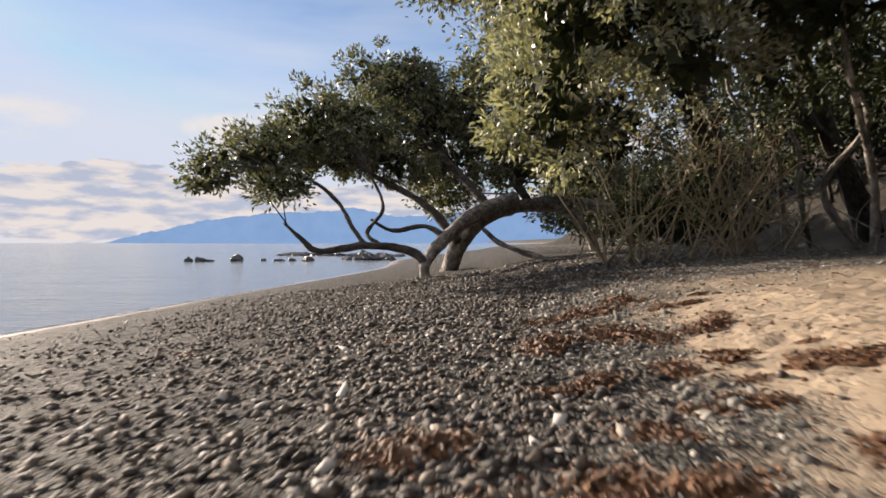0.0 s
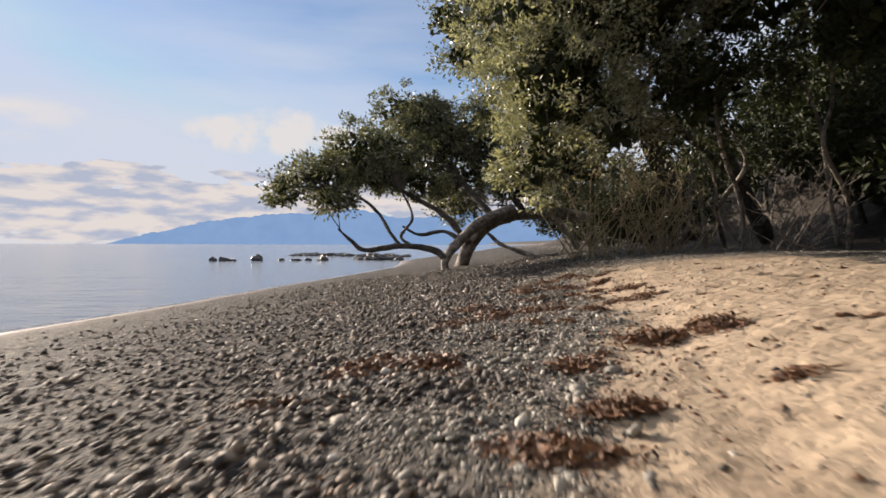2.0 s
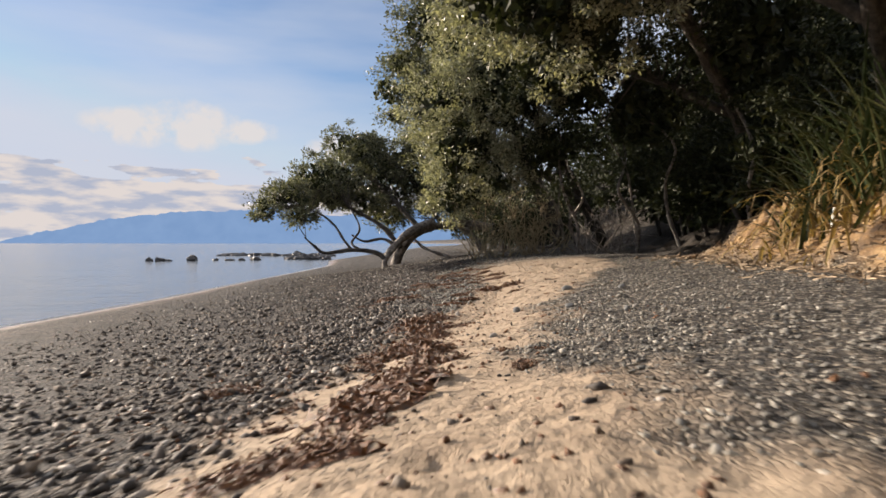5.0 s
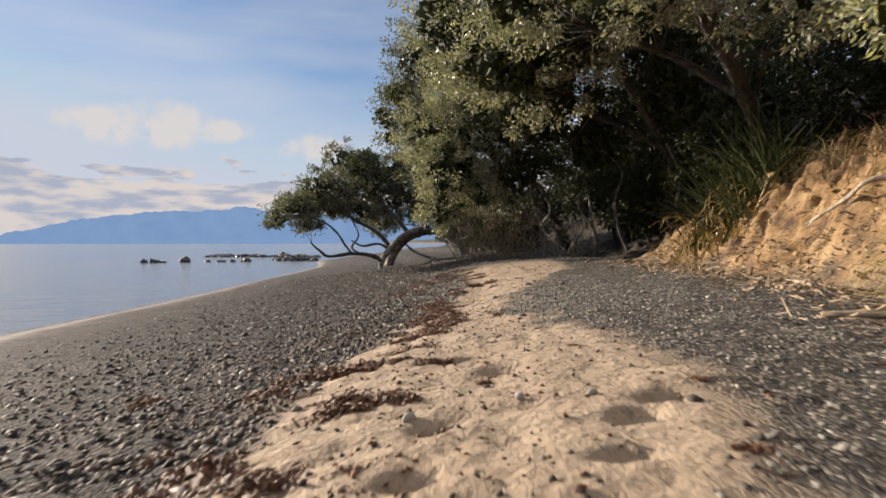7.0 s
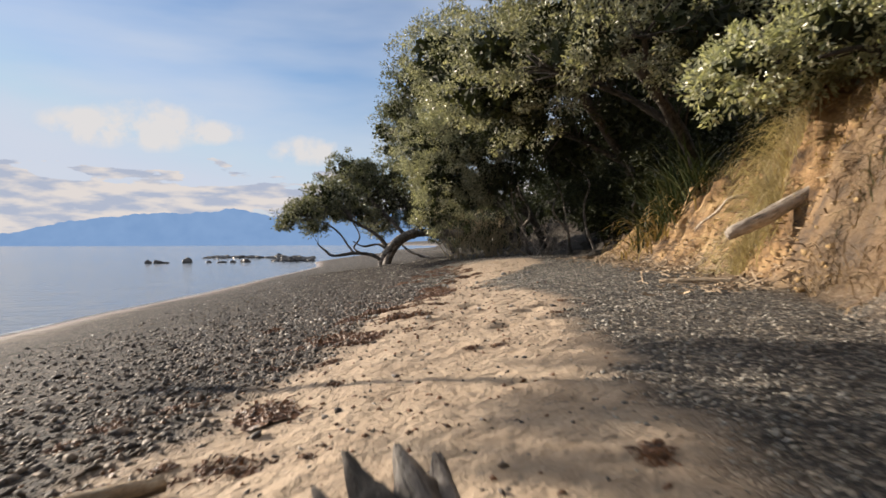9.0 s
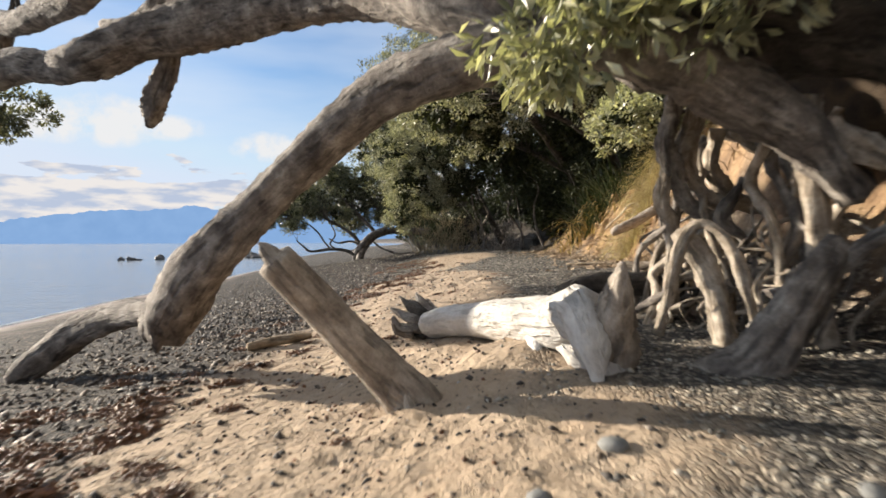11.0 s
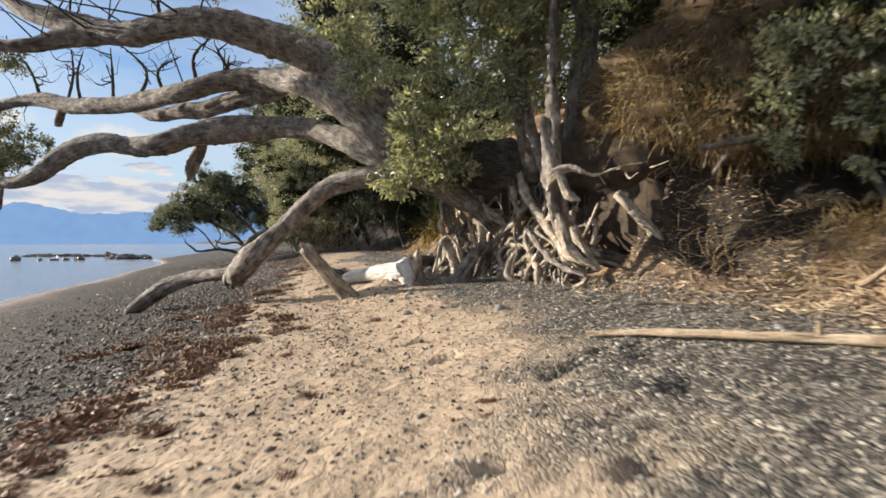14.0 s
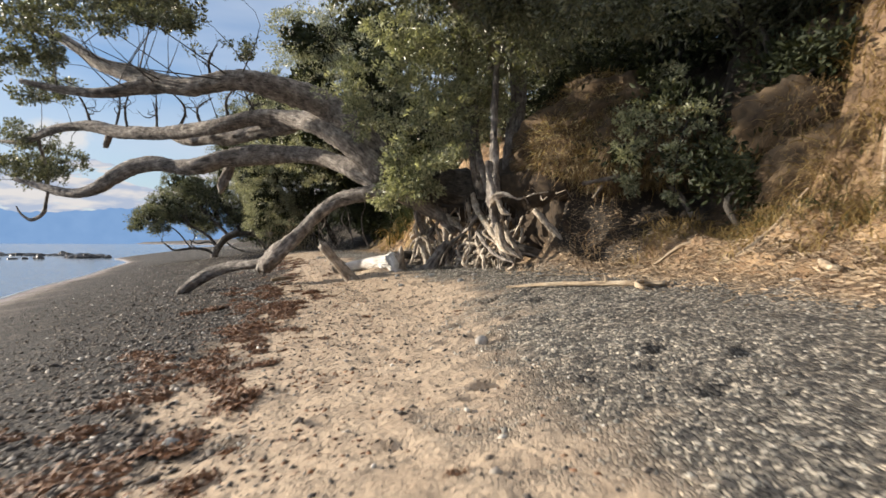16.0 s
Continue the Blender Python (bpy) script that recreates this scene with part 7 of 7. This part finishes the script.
CLAY = plain_material("ochre_clay", (0.20, 0.115, 0.045), (0.52, 0.37, 0.18), 4.0, 0.95, 1.0)
OUTCROP = [((-0.3, -28.45, 1.8), (0.55, 1.0, 0.85)), ((0.0, -29.3, 2.3), (0.8, 0.9, 1.0)), ((0.0, -28.5, 2.6), (0.5, 0.8, 0.5))]
for k, (c, r) in enumerate(OUTCROP):
    earth_mass("clay_outcrop", c, r, 71 + k, "sunlit ochre clay outcrop tufted with dry grass", CLAY)
LEDGE = [((-0.55, -27.5, 1.95), (0.5, 0.7, 0.55)), ((-0.3, -26.9, 2.7), (0.5, 0.8, 0.5)), ((-1.0, -29.7, 2.1), (0.6, 0.8, 0.8))]
for k, (c, r) in enumerate(LEDGE):
    earth_mass("earth_ledge", c, r, 91 + k, "rough brown earth ledge on the steep bank, hung with dead grass", BROWN_EARTH)
straw_cover(LEDGE, 1000, 0.2, 84, GRASS_DRY, "straw-coloured grass hanging from the earth ledges")
straw_cover(LEDGE, 900, 0.28, 85, STRAW, "brown dead fibres hanging from the earth ledges", "root_fibres")
for k, (x, y, r, h) in enumerate([(0.3, -26.6, 0.8, 1.2), (0.5, -27.9, 0.9, 1.4), (0.2, -29.2, 0.9, 1.4), (-0.4, -30.4, 0.9, 1.3)]):
    wood_shrub(x, y, r, h, 380 + k, LEAF_SHADED, "dark shrub rooted on the steep earth bank", "bank_shrub", 22, 150, 0.14)
straw_cover(OUTCROP, 4000, 0.22, 83, GRASS_DRY, "dry straw grass on the clay outcrop")

# tussocks along the top of the chip slope, and the sunlit clay beyond
dry_grass([(float(TOE(y)) + v, y, 60, l) for y, v, l in [(-25.2, 1.5, 0.5), (-25.7, 1.6, 0.55), (-26.2, 1.5, 0.5), (-26.6, 1.75, 0.6), (-27.0, 1.6, 0.55), (-27.5, 1.5, 0.6), (-27.2, 2.0, 0.7), (-27.9, 1.9, 0.7), (-28.3, 1.7, 0.6), (-28.8, 2.0, 0.7), (-29.3, 1.8, 0.6), (-26.0, 1.9, 0.6), (-28.1, 2.4, 0.7), (-27.6, 2.6, 0.7)]],
          503, GRASS_DRY, "pale dry grass tussocks along the foot of the bank")
dry_grass([(float(TOE(y)) + v, y, 70, l) for y, v, l in [(-26.9, 1.55, 0.6), (-27.3, 1.7, 0.65), (-27.8, 1.6, 0.6), (-28.6, 1.8, 0.6)]], 504, FLAX_GREEN, "yellow-green grass tussocks among the straw")

# the tussock, log and leafy branch on the clay bank
FEATHER = leaf_material("feathery_dry_grass", (0.34, 0.28, 0.17), (0.52, 0.44, 0.28), (0.68, 0.60, 0.42), 0.7, 0.4)
scatter(900, COARSE, lambda x, y, rng: rng.gamma(2, 0.009, len(x)), lambda x, y: (np.abs(x - TOE(y) - 0.95) < 0.85) * (y > -14) * (y < 0) * 1.0, 58, "clay_clods", "loose clods of ochre clay on the bank", CLAY, 0.2)
# paler blades put sunlight into the straw's colour
straw_cover(MOUND, 1700, 0.2, 86, FEATHER, "pale sunlit straw matted over the earth overhang")
dry_grass(tufts(70, -18.3, -13.4, 0.1, 2.2, 0.3, 0.65), 509, STRAW, "brown dead grass on the slope behind the roots")
dry_grass(tufts(26, -18.0, -13.4, 0.5, 2.4, 0.3, 0.6), 510, FLAX_GREEN, "dull green grass on the slope behind the roots")
crest = random.Random(17)
straw_fringe = []
for k in range(70):
    y = -13.2 + 10.5 * k / 69 + crest.uniform(-0.2, 0.2)
    straw_fringe.append((float(TOE(y)) + crest.uniform(1.2, 2.6), y, 60, crest.uniform(0.45, 0.9)))
dry_grass(straw_fringe[::2], 506, STRAW, "brown dead grass along the crest of the clay bank")
dry_grass(straw_fringe[1::4], 507, FLAX_GREEN, "green grass along the crest of the clay bank")
dry_grass(straw_fringe[3::4], 508, FEATHER, "pale dry grass along the crest of the clay bank")
dry_grass([(x, y, 260, l) for x, y, l in [(2.35, -10.9, 0.9), (2.2, -11.25, 0.9), (2.75, -10.8, 1.0), (2.3, -11.55, 0.95), (2.65, -11.2, 1.0), (2.9, -11.6, 1.1), (3.1, -11.0, 1.1)]], 505, FEATHER, "large tussock of dry feathery grass on the clay bank")
bank_log = thing("bank_log", "grey weathered log resting on the clay slope", "driftwood")
limb("log", [(1.46, -11.84, 1.24, 0.06), (1.56, -11.87, 1.3, 0.085), (1.85, -11.96, 1.45, 0.09), (2.25, -12.06, 1.68, 0.095), (2.75, -12.16, 1.95, 0.095)], DRIFTWOOD_GREY, bank_log, 14, 7, 0.1, 12)
bank_root = thing("bank_root", "pale bare root sticking out of the clay bank", "roots")
limb("root", [(3.15, -8.35, 1.42, 0.012), (3.2, -8.6, 1.56, 0.022), (3.26, -8.9, 1.72, 0.026), (3.3, -9.19, 1.92, 0.03), (3.5, -9.35, 1.95, 0.03)], BARK_PALE, bank_root, 7, 6, 0.2, 14)
limb("root", [(3.2, -8.6, 1.56, 0.018), (3.12, -8.5, 1.45, 0.012), (3.1, -8.42, 1.36, 0.006)], BARK_PALE, bank_root, 6, 5, 0.2, 15)
wood_tree("leafy tree with sunlit leaves leaning over the clay bank", [(4.6, -12.2, 2.8, 0.12), (3.8, -12.0, 3.4, 0.09), (2.8, -11.6, 3.6, 0.06), (1.8, -11.6, 3.6, 0.03)],
          [[(3.8, -12.0, 3.4, 0.06), (2.6, -12.8, 3.4, 0.04), (1.8, -13.0, 3.2, 0.02)]],
          [(1.75, -11.4, 3.25, 0.55, 0.6, 0.4), (2.5, -11.7, 3.5, 0.7, 0.7, 0.5), (1.5, -12.2, 3.3, 0.5, 0.5, 0.4), (3.4, -12.0, 3.9, 0.9, 0.9, 0.7), (2.2, -12.7, 3.6, 0.6, 0.6, 0.5), (2.4, -10.9, 3.75, 0.6, 0.6, 0.4)], 420, 34, 0.22, 0.1, LEAF_BRIGHT, 27, 0.4)


# ---- the edge of the water ----
def surf_line():
    m, t, b = material("sea_foam")
    p = world_pos(t)
    n = noise_tex(t, p, 5.0, 5.0, 0.65)
    c = ramp(t, n, [(0.35, (0.30, 0.31, 0.32)), (0.62, (0.66, 0.67, 0.66))])
    t.links.new(c, b.inputs["Base Color"])
    b.inputs["Roughness"].default_value = 0.6
    bump(t, b, n, 0.5, 0.02)
    ys = np.arange(-36, 58, 0.22)
    V = []
    for y in ys:
        xs = np.linspace(SHORE(y) - 2.5, SHORE(y) + 2.5, 90)
        zs = ground_z(xs, np.full_like(xs, y))
        x = float(xs[np.argmin(np.abs(zs - SEA - 0.012))])
        w = 0.02 + 0.13 * max(0.0, float(lump(x, y, 0.5, 3.0))) + 0.05 * float(lump(x, y, 3.0, 1.0))
        o = 0.10 * float(lump(x, y, 0.8, 7.0))
        for q in (0.5, 0.0, -0.5):
            xx = x + o + q * max(w, 0.02)
            V.append((xx, y, max(SEA + 0.012, gz(xx, y)) + 0.014 + (0.02 if q == 0 else 0)))
    i = np.arange(len(ys) - 1) * 3
    F = np.concatenate([np.stack([i + j, i + j + 3, i + j + 4, i + j + 1], -1) for j in (0, 1)])
    tagged(new("surf_line", mesh_from("surf_line", np.array(V), F, m, True)), "thin line of white foam where the ripples reach the shingle", "foam", kind="stuff")


surf_line()
